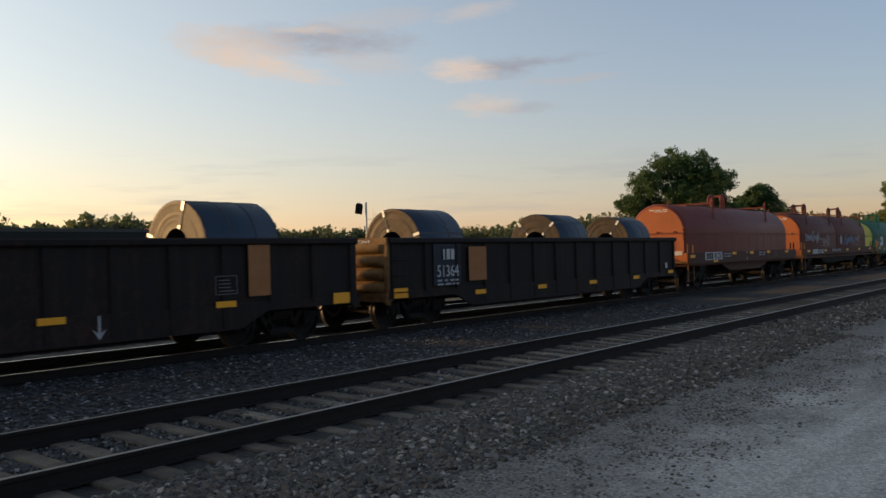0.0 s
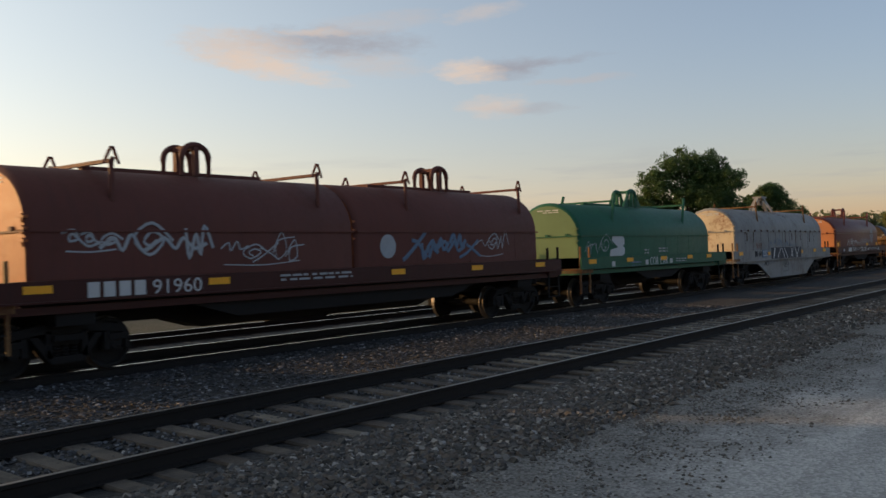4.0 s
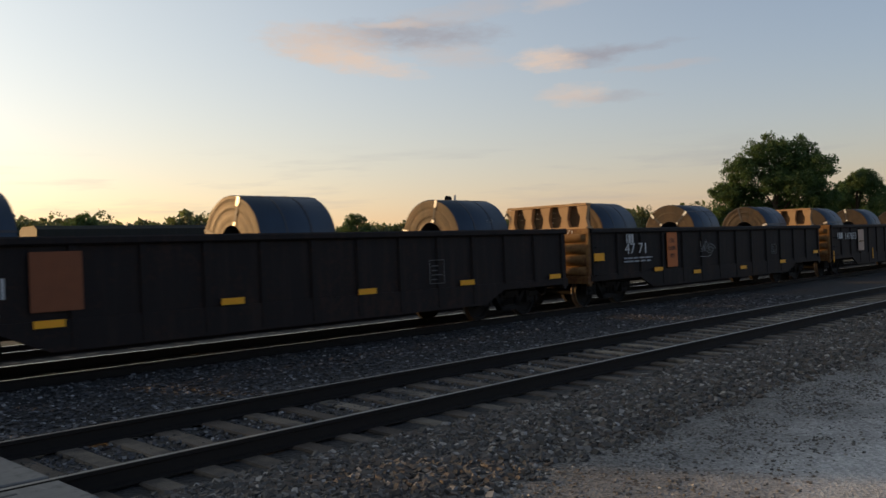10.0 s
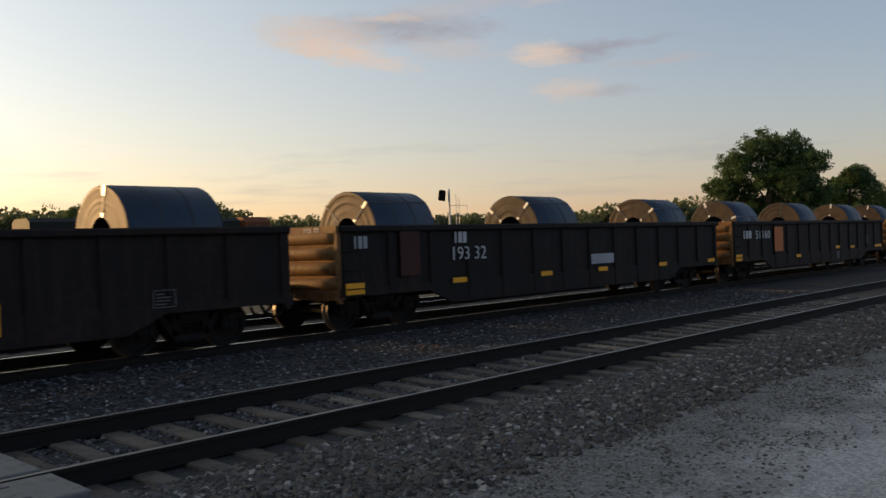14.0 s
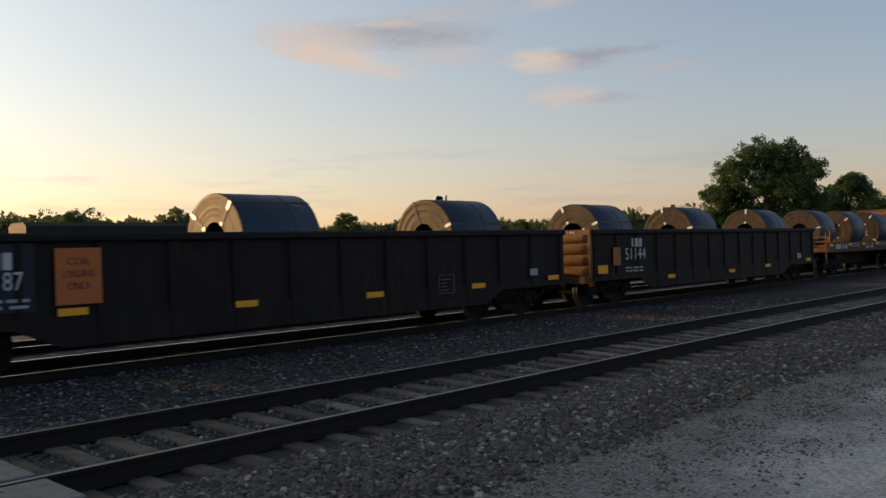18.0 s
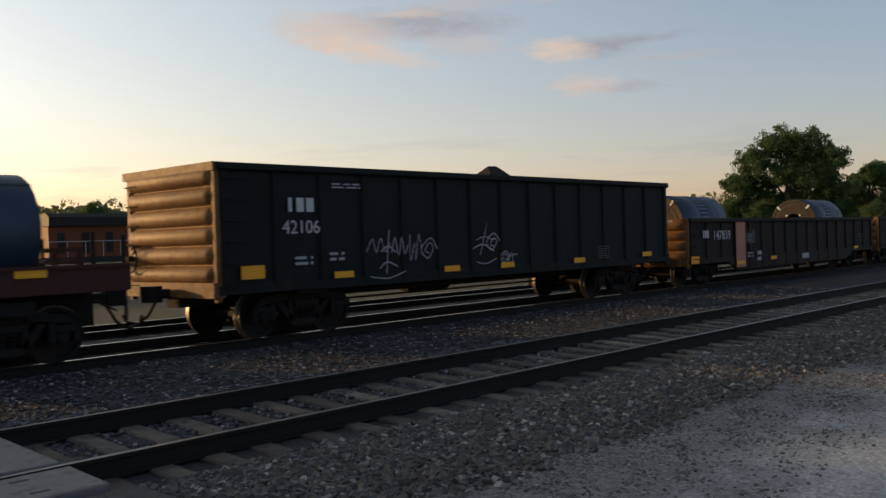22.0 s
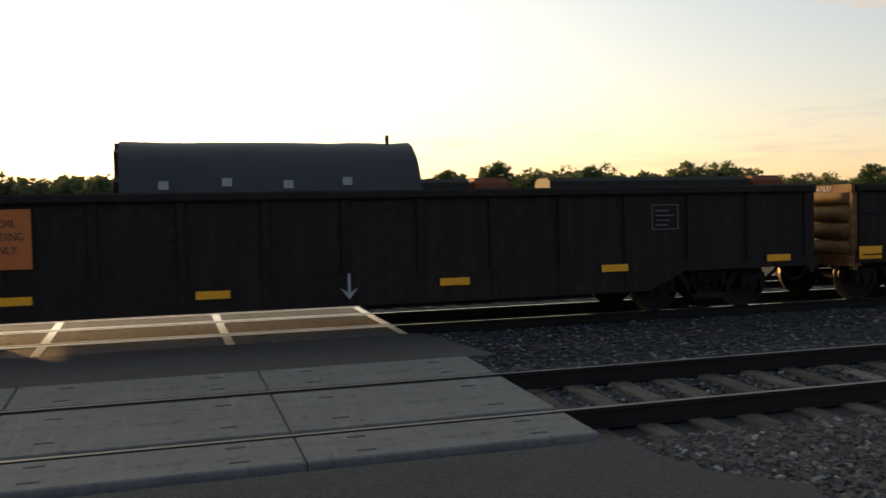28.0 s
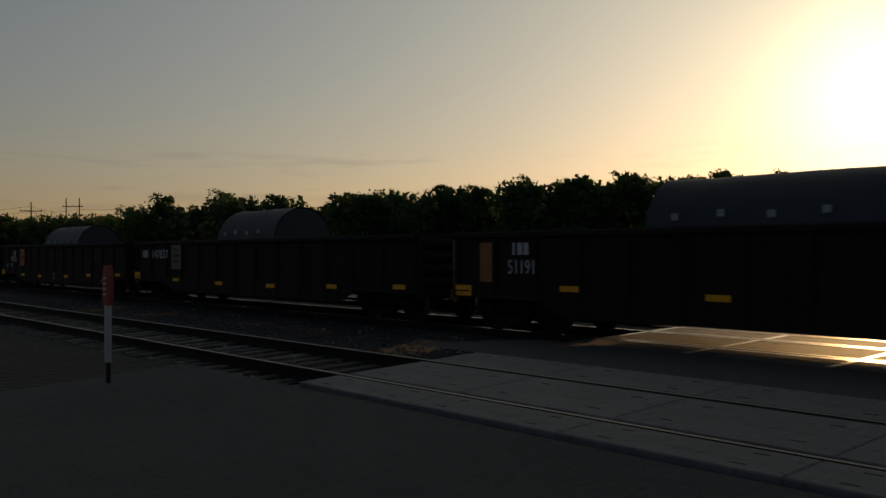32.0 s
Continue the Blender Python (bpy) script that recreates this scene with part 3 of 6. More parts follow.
    me.poly([(-12.0, 26, -0.3), (4.0, 26, -0.3), (10.0, 140, -0.46), (-6.0, 140, -0.46)], [(0, 1, 2, 3)])
    setting("road", me, ASPHALT, "asphalt road going on behind the tracks")


road()

HEAD = [(-0.068, -0.175), (0.068, -0.175), (0.068, -0.162), (0.012, -0.145), (0.010, -0.045), (0.037, -0.034), (0.037, -0.004), (0.030, 0.0), (-0.030, 0.0), (-0.037, -0.004), (-0.037, -0.034), (-0.010, -0.045), (-0.012, -0.145), (-0.068, -0.162)]


def rail(name, y, z, label, x0=-500.0, x1=500.0, head=None):
    me = Mesh()
    xs = [x0, -60, -30, PAN_X0, 0.0, PAN_X1, 15, 30, 60, x1]
    n = len(HEAD)
    v = [(x, y + p, z + q) for x in xs for p, q in HEAD]
    f, m = [], []
    for i in range(len(xs) - 1):
        for k in range(n):
            f.append((i * n + k, i * n + (k + 1) % n, (i + 1) * n + (k + 1) % n, (i + 1) * n + k))
            m.append(1 if k == 7 else 0)
    me.v, me.f, me.m = v, f, m
    setting(name, me, [RAIL_SIDE, head or RAIL_TOP], label)


rail("rail", N_LOW, 0.0, "rusty rail of the empty track with a worn brown head", head=RAIL_WORN)
rail("rail", N_HIGH, N_RISE, "rusty rail of the empty track with a worn brown head", head=RAIL_WORN)
rail("rail", T_LOW, 0.0, "rail under the train with a polished head")
rail("rail", T_HIGH, T_RISE, "rail under the train with a polished head")
rail("rail", F_LOW, 0.0, "rail of the far track with a polished head")
rail("rail", F_HIGH, 0.0, "rail of the far track with a polished head")


def tie_mesh(seed):
    rng = random.Random(seed)
    me = Mesh()
    a, b = 0.115 + rng.uniform(-.01, .01), 0.115 + rng.uniform(-.01, .01)
    ring = [(-a, -0.09), (b, -0.09), (b, -0.02), (b - 0.015, 0.0), (-a + 0.015, 0.0), (-a, -0.02)]
    ends = [rng.uniform(-.05, .05) for _ in range(2)]
    me.prism(ring, -1.3 + ends[0], 1.3 + ends[1], "y")
    return me.make("tie", WOOD)


TIES = [tie_mesh(i) for i in range(6)]


def ties(y_lo, y_hi, rise, ranges, parts_label, singles):
    """Sleepers: the nearest as single pieces, the rest joined."""
    rng = random.Random(int(y_lo * 10))
    tilt = math.degrees(math.atan2(rise, y_hi - y_lo))
    yc, zc = (y_lo + y_hi) / 2, rise / 2 - 0.165
    holder = tagged(new("track_bed"), parts_label, "", "", "structure")
    rest = Mesh()
    for x0, x1 in ranges:
        x = x0
        while x < x1:
            m = pose(x + rng.uniform(-.03, .03), yc + rng.uniform(-.05, .05), zc + rng.uniform(-.012, .006), tilt, 0, rng.uniform(-1.2, 1.2))
            if singles[0] < x < singles[1]:
                ob = new("tie", rng.choice(TIES))
                ob.parent, ob.matrix_basis = holder, m
            else:
                src = rng.choice(TIES)
                rest.poly([m @ v.co for v in src.vertices], [tuple(p.vertices) for p in src.polygons])
            x += 0.53 + rng.uniform(-.02, .02)
    if rest.v:
        tagged(part("ties", rest, WOOD, holder), "row of weathered wooden ties", "", "", "stuff")


ties(N_LOW, N_HIGH, N_RISE, ((PAN_X1 + 0.25, 160), (-120, PAN_X0 - 0.2)), "wooden ties of the empty track in ballast", (-35, 90))
ties(T_LOW, T_HIGH, T_RISE, ((PAN_X1 + 0.4, 120), (-90, -11.6)), "wooden ties under the train in ballast", (0, 40))
ties(F_LOW, F_HIGH, 0.0, ((PAN_X1 + 0.4, 90), (-90, -12)), "wooden ties of the far track in ballast", (0, 20))


def panel_mesh(name, w, d, t=0.2, gap=0.005):
    """A concrete slab with chamfered edges; dark plates paint the shade of lifting slots."""
    me = Mesh()
    c = 0.012
    x0, x1, y0, y1 = -w / 2 + gap, w / 2 - gap, -d / 2, d / 2
    v = [(x0, y0, -t), (x1, y0, -t), (x1, y1, -t), (x0, y1, -t), (x0, y0, -c), (x1, y0, -c), (x1, y1, -c), (x0, y1, -c),
         (x0 + c, y0 + c, 0), (x1 - c, y0 + c, 0), (x1 - c, y1 - c, 0), (x0 + c, y1 - c, 0)]
    me.poly(v, [(3, 2, 1, 0)] + [(i, (i + 1) % 4, 4 + (i + 1) % 4, 4 + i) for i in range(4)] + [(4 + i, 4 + (i + 1) % 4, 8 + (i + 1) % 4, 8 + i) for i in range(4)] + [(8, 9, 10, 11)])
    for sx, sy in ((-0.3, -0.28), (0.3, -0.28), (-0.3, 0.28), (0.3, 0.28)):
        me.box(sx * w - 0.07, sx * w + 0.07, sy * d - 0.018, sy * d + 0.018, -0.01, 0.003, 1)
    return me.make(name, [PANEL, DARKP])


def crossing(name, lo, hi, rise, x0, x1, count, near, far, label, bright=False):
    """Three rows of slabs: before, between and behind the rails."""
    slope = math.atan2(rise, hi - lo)
    holder = tagged(new(name), label, "", "", "structure")
    w = (x1 - x0) / count
    rows = ((lo - 0.07 - near, lo - 0.055), (lo + 0.105, hi - 0.105), (hi + 0.055, hi + 0.07 + far))
    for a, b in rows:
        d = b - a
        me = panel_mesh("panel", w, d)
        if bright:
            me.materials[0] = PANEL_SMOOTH
        yc = (a + b) / 2
        for i in range(count):
            ob = new("panel", me)
            ob.parent = holder
            ob.matrix_basis = pose(x0 + w * (i + 0.5), yc, (yc - lo) * math.tan(slope) - 0.002, math.degrees(slope))
    if bright:
        for i in range(count + 1):
            for a, b in rows:
                me = Mesh().box(-0.06, 0.06, a, b, -0.02, 0.003)
                ob = part("joint_strip", me, STRIP, holder, "bright steel joint strip")
                ob.matrix_basis = pose(x0 + w * i, 0, 0) @ pose(0, lo, 0, math.degrees(slope)) @ pose(0, -lo, 0)
        for a, b in rows:
            for y in (a + 0.03, b - 0.03):
                z = (y - lo) * math.tan(slope)
                part("edge_angle", Mesh().box(x0, x1, y - 0.028, y + 0.028, z - 0.03, z + 0.005), STRIP, holder, "bright steel edge of the panels")
    for y, z in ((lo, 0), (hi, rise)):
        for s in (-1, 1):
            me = Mesh()
            me.box(x0, x1, y + s * 0.043 + (0.0 if s > 0 else -0.012), y + s * 0.043 + (0.012 if s > 0 else 0.0), z - 0.15, z - 0.012)
            part("rubber_strip", me, DARKP, holder)


crossing("crossing_panels", N_LOW, N_HIGH, N_RISE, PAN_X0, PAN_X1, 6, 0.62, 0.90, "grey concrete crossing panels on the empty track")
crossing("crossing_panels", T_LOW, T_HIGH, T_RISE, -11.4, 3.4, 6, 1.02, 0.90, "smooth concrete crossing panels under the train", True)
crossing("crossing_panels", F_LOW, F_HIGH, 0.0, -11.9, 3.6, 6, 1.0, 1.0, "smooth concrete crossing panels on the far track", True)


def stones(name, seed, count, spread, size, mat_, label, flat=0.8):
    """Loose crushed stones lying on the bed: uneven six-sided lumps."""
    rng = np.random.default_rng(seed)
    x, y = spread(rng, count)
    base = np.array([(sx, sy, sz) for sz in (-1, 1) for sy in (-1, 1) for sx in (-1, 1)], float)
    s = size * (0.45 + 0.95 * rng.random(count) ** 1.6)
    q = rng.normal(size=(count, 4))
    q /= np.linalg.norm(q, axis=1)[:, None]
    w, i, j, k = q.T
    rot = np.stack([1 - 2 * (j * j + k * k), 2 * (i * j - k * w), 2 * (i * k + j * w), 2 * (i * j + k * w), 1 - 2 * (i * i + k * k), 2 * (j * k - i * w), 2 * (i * k - j * w), 2 * (j * k + i * w), 1 - 2 * (i * i + j * j)], 1).reshape(-1, 3, 3)
    local = base[None] * rng.uniform(0.5, 0.95, (count, 8, 3)) * rng.uniform(0.55, 1.0, (count, 1, 3)) * s[:, None, None]
    v = np.einsum("nij,nkj->nki", rot, local)
    v[:, :, 2] *= flat
    v += np.stack([x, y, bed_height(y) + 0.22 * s + 0.35 * size * rng.random(count)], 1)[:, None, :]
    faces = np.array([(0, 2, 3, 1), (4, 5, 7, 6), (0, 1, 5, 4), (2, 6, 7, 3), (0, 4, 6, 2), (1, 3, 7, 5)])
    f = (faces[None] + 8 * np.arange(count)[:, None, None]).reshape(-1, 4)
    return tagged(new(name, quads(name, v.reshape(-1, 3), f, mat_)), label, "", "", "stuff")


def quads(name, v, f, mat_):
    """A mesh from arrays of corners and of four-sided faces."""
    me = bpy.data.meshes.new(name)
    me.vertices.add(len(v))
    me.vertices.foreach_set("co", np.asarray(v, np.float32).ravel())
    me.loops.add(4 * len(f))
    me.loops.foreach_set("vertex_index", np.asarray(f, np.int32).ravel())
    me.polygons.add(len(f))
    me.polygons.foreach_set("loop_start", np.arange(0, 4 * len(f), 4, dtype=np.int32))
    me.materials.append(mat_)
    me.update(calc_edges=True)
    me.shade_flat()
    return me


def along(rng, n, x0, length, bend=1.3):
    return x0 + length * rng.random(n) ** bend


stones("ballast_stones", 1, 34000, lambda r, n: (along(r, n, 3.5, 17), r.triangular(4.45, 6.3, 6.62, n)), 0.040, STONES, "loose angular grey ballast stones")
stones("ballast_stones", 2, 6500, lambda r, n: (along(r, n, 3.5, 22), r.uniform(7.15, 8.5, n)), 0.026, STONES_DARK, "small dark stones and dirt between the rails")
stones("ballast_stones", 3, 21000, lambda r, n: (along(r, n, 3.8, 26, 1.2), r.uniform(8.7, 13.6, n)), 0.036, STONES_DARK, "loose blue-grey ballast stones between the tracks", 0.4)
stones("ballast_stones", 4, 7000, lambda r, n: (18 + 30 * r.random(n), r.triangular(4.7, 6.0, 6.9, n)), 0.055, STONES, "loose angular grey ballast stones")
stones("gravel_stones", 5, 26000, lambda r, n: (along(r, n, 3.6, 17), r.triangular(2.6, 4.9, 5.3, n)), 0.017, GRAVEL, "small loose stones at the ballast's edge")
stones("ballast_stones", 6, 6000, lambda r, n: (-11.6 - 26 * r.random(n) ** 1.2, r.uniform(6.4, 13.5, n)), 0.04, STONES_DARK, "loose dark ballast stones between the tracks", 0.4)
stones("gravel_stones", 7, 3500, lambda r, n: (r.uniform(2.2, 4.2, n), r.triangular(3.0, 6.3, 6.4, n)), 0.03, GRAVEL, "loose stones strewn over the road's edge")

# ---- rail cars ----


def make_wheelset():
    me = Mesh()
    prof = [(0.0, 0.095), (0.03, 0.10), (0.05, 0.36), (0.05, 0.445), (0.075, 0.445), (0.085, 0.42), (0.175, 0.415), (0.175, 0.36), (0.12, 0.33), (0.12, 0.12), (0.15, 0.095)]
    n = 28
    for s in (-1, 1):
        v = []
        for k in range(n):
            c, si = math.cos(6.28318 * k / n), math.sin(6.28318 * k / n)
            v += [(r * c, s * (0.68 + a), r * si) for a, r in prof]
        p = len(prof)
        f = [(k * p + j, ((k + 1) % n) * p + j, ((k + 1) % n) * p + j + 1, k * p + j + 1) for k in range(n) for j in range(p - 1)]
        me.poly(v, f)
        me.m[-len(f):] = [1 if i % (p - 1) in (3, 4, 5) else 0 for i in range(len(f))]
    me.tube([(0, -1.02, 0), (0, 1.02, 0)], 0.085, 10)
    for s in (-1, 1):
        me.tube([(0, s * 1.0, 0), (0, s * 1.08, 0)], 0.11, 10)
        for k in range(3):
            a = 2.094 * k
            me.tube([(0.06 * math.cos(a), s * 1.075, 0.06 * math.sin(a)), (0.06 * math.cos(a), s * 1.10, 0.06 * math.sin(a))], 0.022, 6)
    return me.make("wheelset", [WHEEL, TREAD])


def make_side_frame():
    """A cast truck side: top chord, bottom chord, columns, journal pedestals, spring nest."""
    me = Mesh()
    y0, y1 = -0.09, 0.09
    top = [(-1.12, 0.44), (-0.98, 0.60), (-0.45, 0.66), (0.45, 0.66), (0.98, 0.60), (1.12, 0.44), (1.12, 0.56), (0.95, 0.73), (0.42, 0.80), (-0.42, 0.80), (-0.95, 0.73), (-1.12, 0.56)]
    me.prism(top, y0, y1, "y")
    me.prism([(-0.62, 0.62), (-0.28, 0.19), (0.28, 0.19), (0.62, 0.62), (0.48, 0.62), (0.22, 0.30), (-0.22, 0.30), (-0.48, 0.62)], y0, y1, "y")
    for s in (-1, 1):
        me.box(s * 0.30 - 0.05, s * 0.30 + 0.05, y0, y1, 0.28, 0.7)
        me.box(s * 0.89 - 0.17, s * 0.89 + 0.17, y0 - 0.02, y1 + 0.02, 0.48, 0.58)
        me.box(s * 1.08 - 0.05, s * 1.08 + 0.05, y0, y1, 0.33, 0.5)
        me.box(s * 0.70 - 0.05, s * 0.70 + 0.05, y0, y1, 0.33, 0.62)
    for k in (-0.15, 0.0, 0.15):
        for i in range(5):
            me.tube([(k, 0, 0.31 + 0.05 * i), (k, 0, 0.335 + 0.05 * i)], 0.062, 8)
    me.box(-0.26, 0.26, -0.16, 0.16, 0.54, 0.64)
    return me.make("side_frame", IRON)


WHEELSET, SIDE_FRAME = make_wheelset(), make_side_frame()
# truck bolster, with brake beams added to block low sun
BOLSTER = Mesh().box(-0.24, 0.24, -1.05, 1.05, 0.48, 0.70, 0, 0.0).box(-0.5, 0.5, -0.3, 0.3, 0.62, 0.74).tube([(-0.75, -0.62, 0.4), (-0.75, 0.62, 0.4)], 0.05, 6).tube([(0.75, -0.62, 0.4), (0.75, 0.62, 0.4)], 0.05, 6).box(-0.52, -0.40, -0.78, 0.78, 0.30, 0.44).box(0.40, 0.52, -0.78, 0.78, 0.30, 0.44).make("truck", IRON)


# cross member added under the floor to stop sunlight above the trucks
BODY_BOLSTER = Mesh().prism([(-1.36, 0.97), (-1.36, 0.78), (-0.5, 0.745), (0.5, 0.745), (1.36, 0.78), (1.36, 0.97)], -0.34, 0.34, "x").make("body_bolster", IRON)


def add_truck(car, x):
    part("body_bolster", BODY_BOLSTER, None, car, "", pose(x, 0, 0))
    t = part("truck", BOLSTER, None, car, "black cast steel truck", pose(x, 0, 0))
    for s in (-1, 1):
        part("side_frame", SIDE_FRAME, None, t, "", pose(0, s * 1.0, 0))
        w = part("wheelset", WHEELSET, None, t, "worn brown steel wheels on an axle")
        w.matrix_parent_inverse = pose(s * 0.87, 0, 0.42)
    return t


def coupler_mesh():
    me = Mesh()
    me.box(-0.55, 0.18, -0.09, 0.09, 0.80, 0.96, 0, 0.02)
    me.prism([(0.16, -0.14), (0.42, -0.20), (0.48, -0.05), (0.34, 0.0), (0.46, 0.12), (0.34, 0.21), (0.16, 0.12)], 0.74, 1.02, "z")
    me.tube([(0.05, -0.25, 0.8), (0.2, -0.3, 0.5), (0.42, -0.3, 0.36), (0.62, -0.28, 0.42), (0.7, -0.26, 0.55)], 0.028, 6)
    me.tube([(-0.1, -0.9, 0.72), (-0.1, -0.2, 0.86)], 0.018, 6)
    return me.make("coupler", IRON)


COUPLER = coupler_mesh()


RUNG = Mesh().tube([(0, 0, 0), (0, -0.07, 0), (0.42, -0.07, 0), (0.42, 0, 0)], 0.013, 5).make("grab_iron", IRON)


def grab_irons(car, n, x, y, z0, turn=0):
    for i in range(n):
        part("grab_iron", RUNG, None, car, "", pose(x, y, z0 + 0.36 * i, 0, 0, turn))


def brake_wheel_mesh():
    me = Mesh()
    me.tube([(0, 0.26 * math.cos(6.283 * k / 20), 0.26 * math.sin(6.283 * k / 20)) for k in range(20)], 0.02, 6, 0, True)
    for k in range(5):
        a = 6.283 * k / 5
        me.tube([(0, 0, 0), (0, 0.26 * math.cos(a), 0.26 * math.sin(a))], 0.013, 5)
    me.tube([(-0.05, 0, 0), (0.2, 0, 0)], 0.05, 8)
    return me.make("brake_wheel", IRON)


BRAKE = brake_wheel_mesh()
SIGNS = {}


def plate(parent, name, x, z, w, h, mat_, y=-1.55, label=""):
    """A thin sheet on the near side."""
    key = (name, round(w, 2), round(h, 2), mat_.name)
    if key not in SIGNS:
        SIGNS[key] = Mesh().box(0, w, -0.006, 0.006, 0, h).make(name, mat_)
    return part(name, SIGNS[key], None, parent, label, pose(x, y, z))


def small_print(parent, x, z, w, rows, mat_=None, y=-1.55, h=0.05):
    """Stencilled lines too small to read: plain bars."""
    rng = random.Random(int(x * 100) + rows)
    me = Mesh()
    for i in range(rows):
        a = 0.0
        while a < w:
            b = min(w, a + rng.uniform(0.1, 0.3))
            me.box(a, b, -0.004, 0.004, -i * h * 2.0, -i * h * 2.0 + h)
            a = b + rng.uniform(0.04, 0.12)
    tagged(part("small_stencil", me, mat_ or CHALK, parent, "", pose(x, y, z)), "", "", "", "stuff")


def data_box(parent, x, z, w=0.45, h=0.36, y=-1.55):
    """A thin stencilled square with faint lines in it."""
    me = Mesh()
    for a in (0, h - 0.012):
        me.box(0, w, -0.004, 0.004, a, a + 0.012)
    for a in (0, w - 0.012):
        me.box(a, a + 0.012, -0.004, 0.004, 0.012, h - 0.012)
    rng = random.Random(int(x * 70))
    for i in range(4):
        me.box(w * 0.14, w * rng.uniform(0.45, 0.86), -0.004, 0.004, h * (0.16 + 0.19 * i), h * (0.16 + 0.19 * i) + 0.018)
    tagged(part("data_stencil", me, FAINT, parent, "", pose(x, y, z)), "", "", "", "stuff")


SQUIGGLES = [  # abstract strokes in a unit box, none of them a letter
    [[(0.0, 0.2), (0.35, 1.0), (0.7, 0.25), (0.3, 0.0), (0.25, 0.6), (1.1, 0.8)]],
    [[(-0.3, 0.4), (0.1, 0.75), (0.4, 0.3), (0.7, 0.8), (1.0, 0.35), (1.4, 0.6)]],
    [[(0.0, 0.9), (0.25, 0.05), (0.45, 0.7), (0.65, 0.1), (0.8, 0.95), (1.2, 0.3)]],
    [[(1.3, 0.5), (0.6, 0.95), (0.0, 0.5), (0.5, 0.1), (0.95, 0.5), (0.55, 0.72), (0.3, 0.45), (0.6, 0.3)]],
    [[(-0.2, 0.0), (0.3, 0.35), (0.9, 1.05)], [(0.1, 0.75), (0.5, 0.6), (1.2, 0.05)]],
    [[(-0.3, 0.15), (0.4, 0.28), (1.3, 0.1)], [(-0.1, 0.5), (0.5, 0.62), (1.2, 0.45)], [(0.3, -0.05), (0.42, 0.5), (0.62, 1.0)]],
    [[(-0.2, 0.85), (0.2, 1.0), (0.5, 0.55), (0.15, 0.4), (0.2, 0.8), (0.9, 0.1), (1.3, 0.4)]]]


def smooth_line(pts, n=4):
    """A soft curve through points in the plane."""
    out = []
    for i in range(len(pts) - 1):
        p = [pts[max(0, min(len(pts) - 1, i + k))] for k in (-1, 0, 1, 2)]
        for j in range(n):
            t = j / n
            w = (-0.5 * t + t * t - 0.5 * t ** 3, 1 - 2.5 * t * t + 1.5 * t ** 3, 0.5 * t + 2 * t * t - 1.5 * t ** 3, -0.5 * t * t + 0.5 * t ** 3)
            out.append((sum(a * q[0] for a, q in zip(w, p)), sum(a * q[1] for a, q in zip(w, p))))
    return out + [pts[-1]]


def scrawl(parent, x, z, w, h, seed, mat_, y=-1.55, r=0.022, strokes=9):
    """Sprayed scribble: loops and waves that run into each other."""
    rng = random.Random(seed)
    me = Mesh()
    count = max(2, int(strokes * 0.9))
    cell = w / count
    lean = rng.uniform(0.0, 0.25)
    for i in range(count):
        wide, tall, low = cell * rng.uniform(0.9, 1.5), h * rng.uniform(0.55, 1.0), h * rng.uniform(0.0, 0.25)
        for line in rng.choice(SQUIGGLES):
            pts = smooth_line([(cell * i + (a + lean * b + rng.uniform(-.05, .05)) * wide, low + (b + rng.uniform(-.05, .05)) * tall) for a, b in line])
            me.tube([(p, 0, q) for p, q in pts], r * rng.uniform(0.8, 1.15), 5)
    if rng.random() < 0.6:
        me.tube([(p, 0, q) for p, q in smooth_line([(0.0, -0.05 * h), (w * 0.5, -0.1 * h), (w, 0.02 * h)])], r * 0.8, 5)
    me.v = [(q[0], q[1] * 0.2, q[2]) for q in me.v]
    tagged(part("graffiti", me, mat_, parent, "faded sprayed scribble", pose(x, y, z)), "", "", "", "stuff")


def rib_mesh(z0, z1, d=0.05):
    me = Mesh()
    me.prism([(-0.075, 0.0), (-0.05, -d), (0.05, -d), (0.075, 0.0)], z0, z1, "z")
    return me


def end_sheet(z0, z1, n, half, out=1.0):
    """A car end with n rounded horizontal corrugations, in the yz plane."""
    me = Mesh()
    prof = []
    band = (z1 - z0) / n
    for i in range(n):
        a = z0 + band * i
        prof += [(0.0, a + band * 0.05), (0.062, a + band * 0.10), (0.105, a + band * 0.24), (0.125, a + band * 0.42), (0.12, a + band * 0.64), (0.085, a + band * 0.82), (0.045, a + band * 0.92), (0.0, a + band * 0.97)]
    prof = [(0.0, z0)] + prof + [(0.0, z1)]
    k = len(prof)
    cols = [(-half, 0.0), (-half + 0.05, 0.0), (-half + 0.13, 0.75), (-half + 0.24, 1.0), (half - 0.24, 1.0), (half - 0.13, 0.75), (half - 0.05, 0.0), (half, 0.0)]
    v = [(-out * p * s, y, z) for y, s in cols for p, z in prof] + [(out * 0.03, y, z) for y, s in cols for p, z in prof]
    o = len(cols) * k
    f = []
    for c in range(len(cols) - 1):
        for j in range(k - 1):
            a, b = c * k + j, (c + 1) * k + j
            f += [(a, a + 1, b + 1, b), (o + a, o + b, o + b + 1, o + a + 1)]
    me.poly(v, f)
    return me


def gondola_base(name, L, top, low, belly, body, ribs, mid=4.9, sill=0.70, truck=6.62, corr=4, half=1.46, rear=0.34):
    """A mill gondola, origin at its middle on the rail top."""
    car = new(name)
    hx = L / 2
    for s, nm in ((-1, "side_wall"), (1, "side_wall")):
        me = Mesh()
        me.box(-hx, hx, s * (half - 0.02) - 0.012, s * (half - 0.02) + 0.012, low, top - 0.05)
        part(nm, me, body, car)
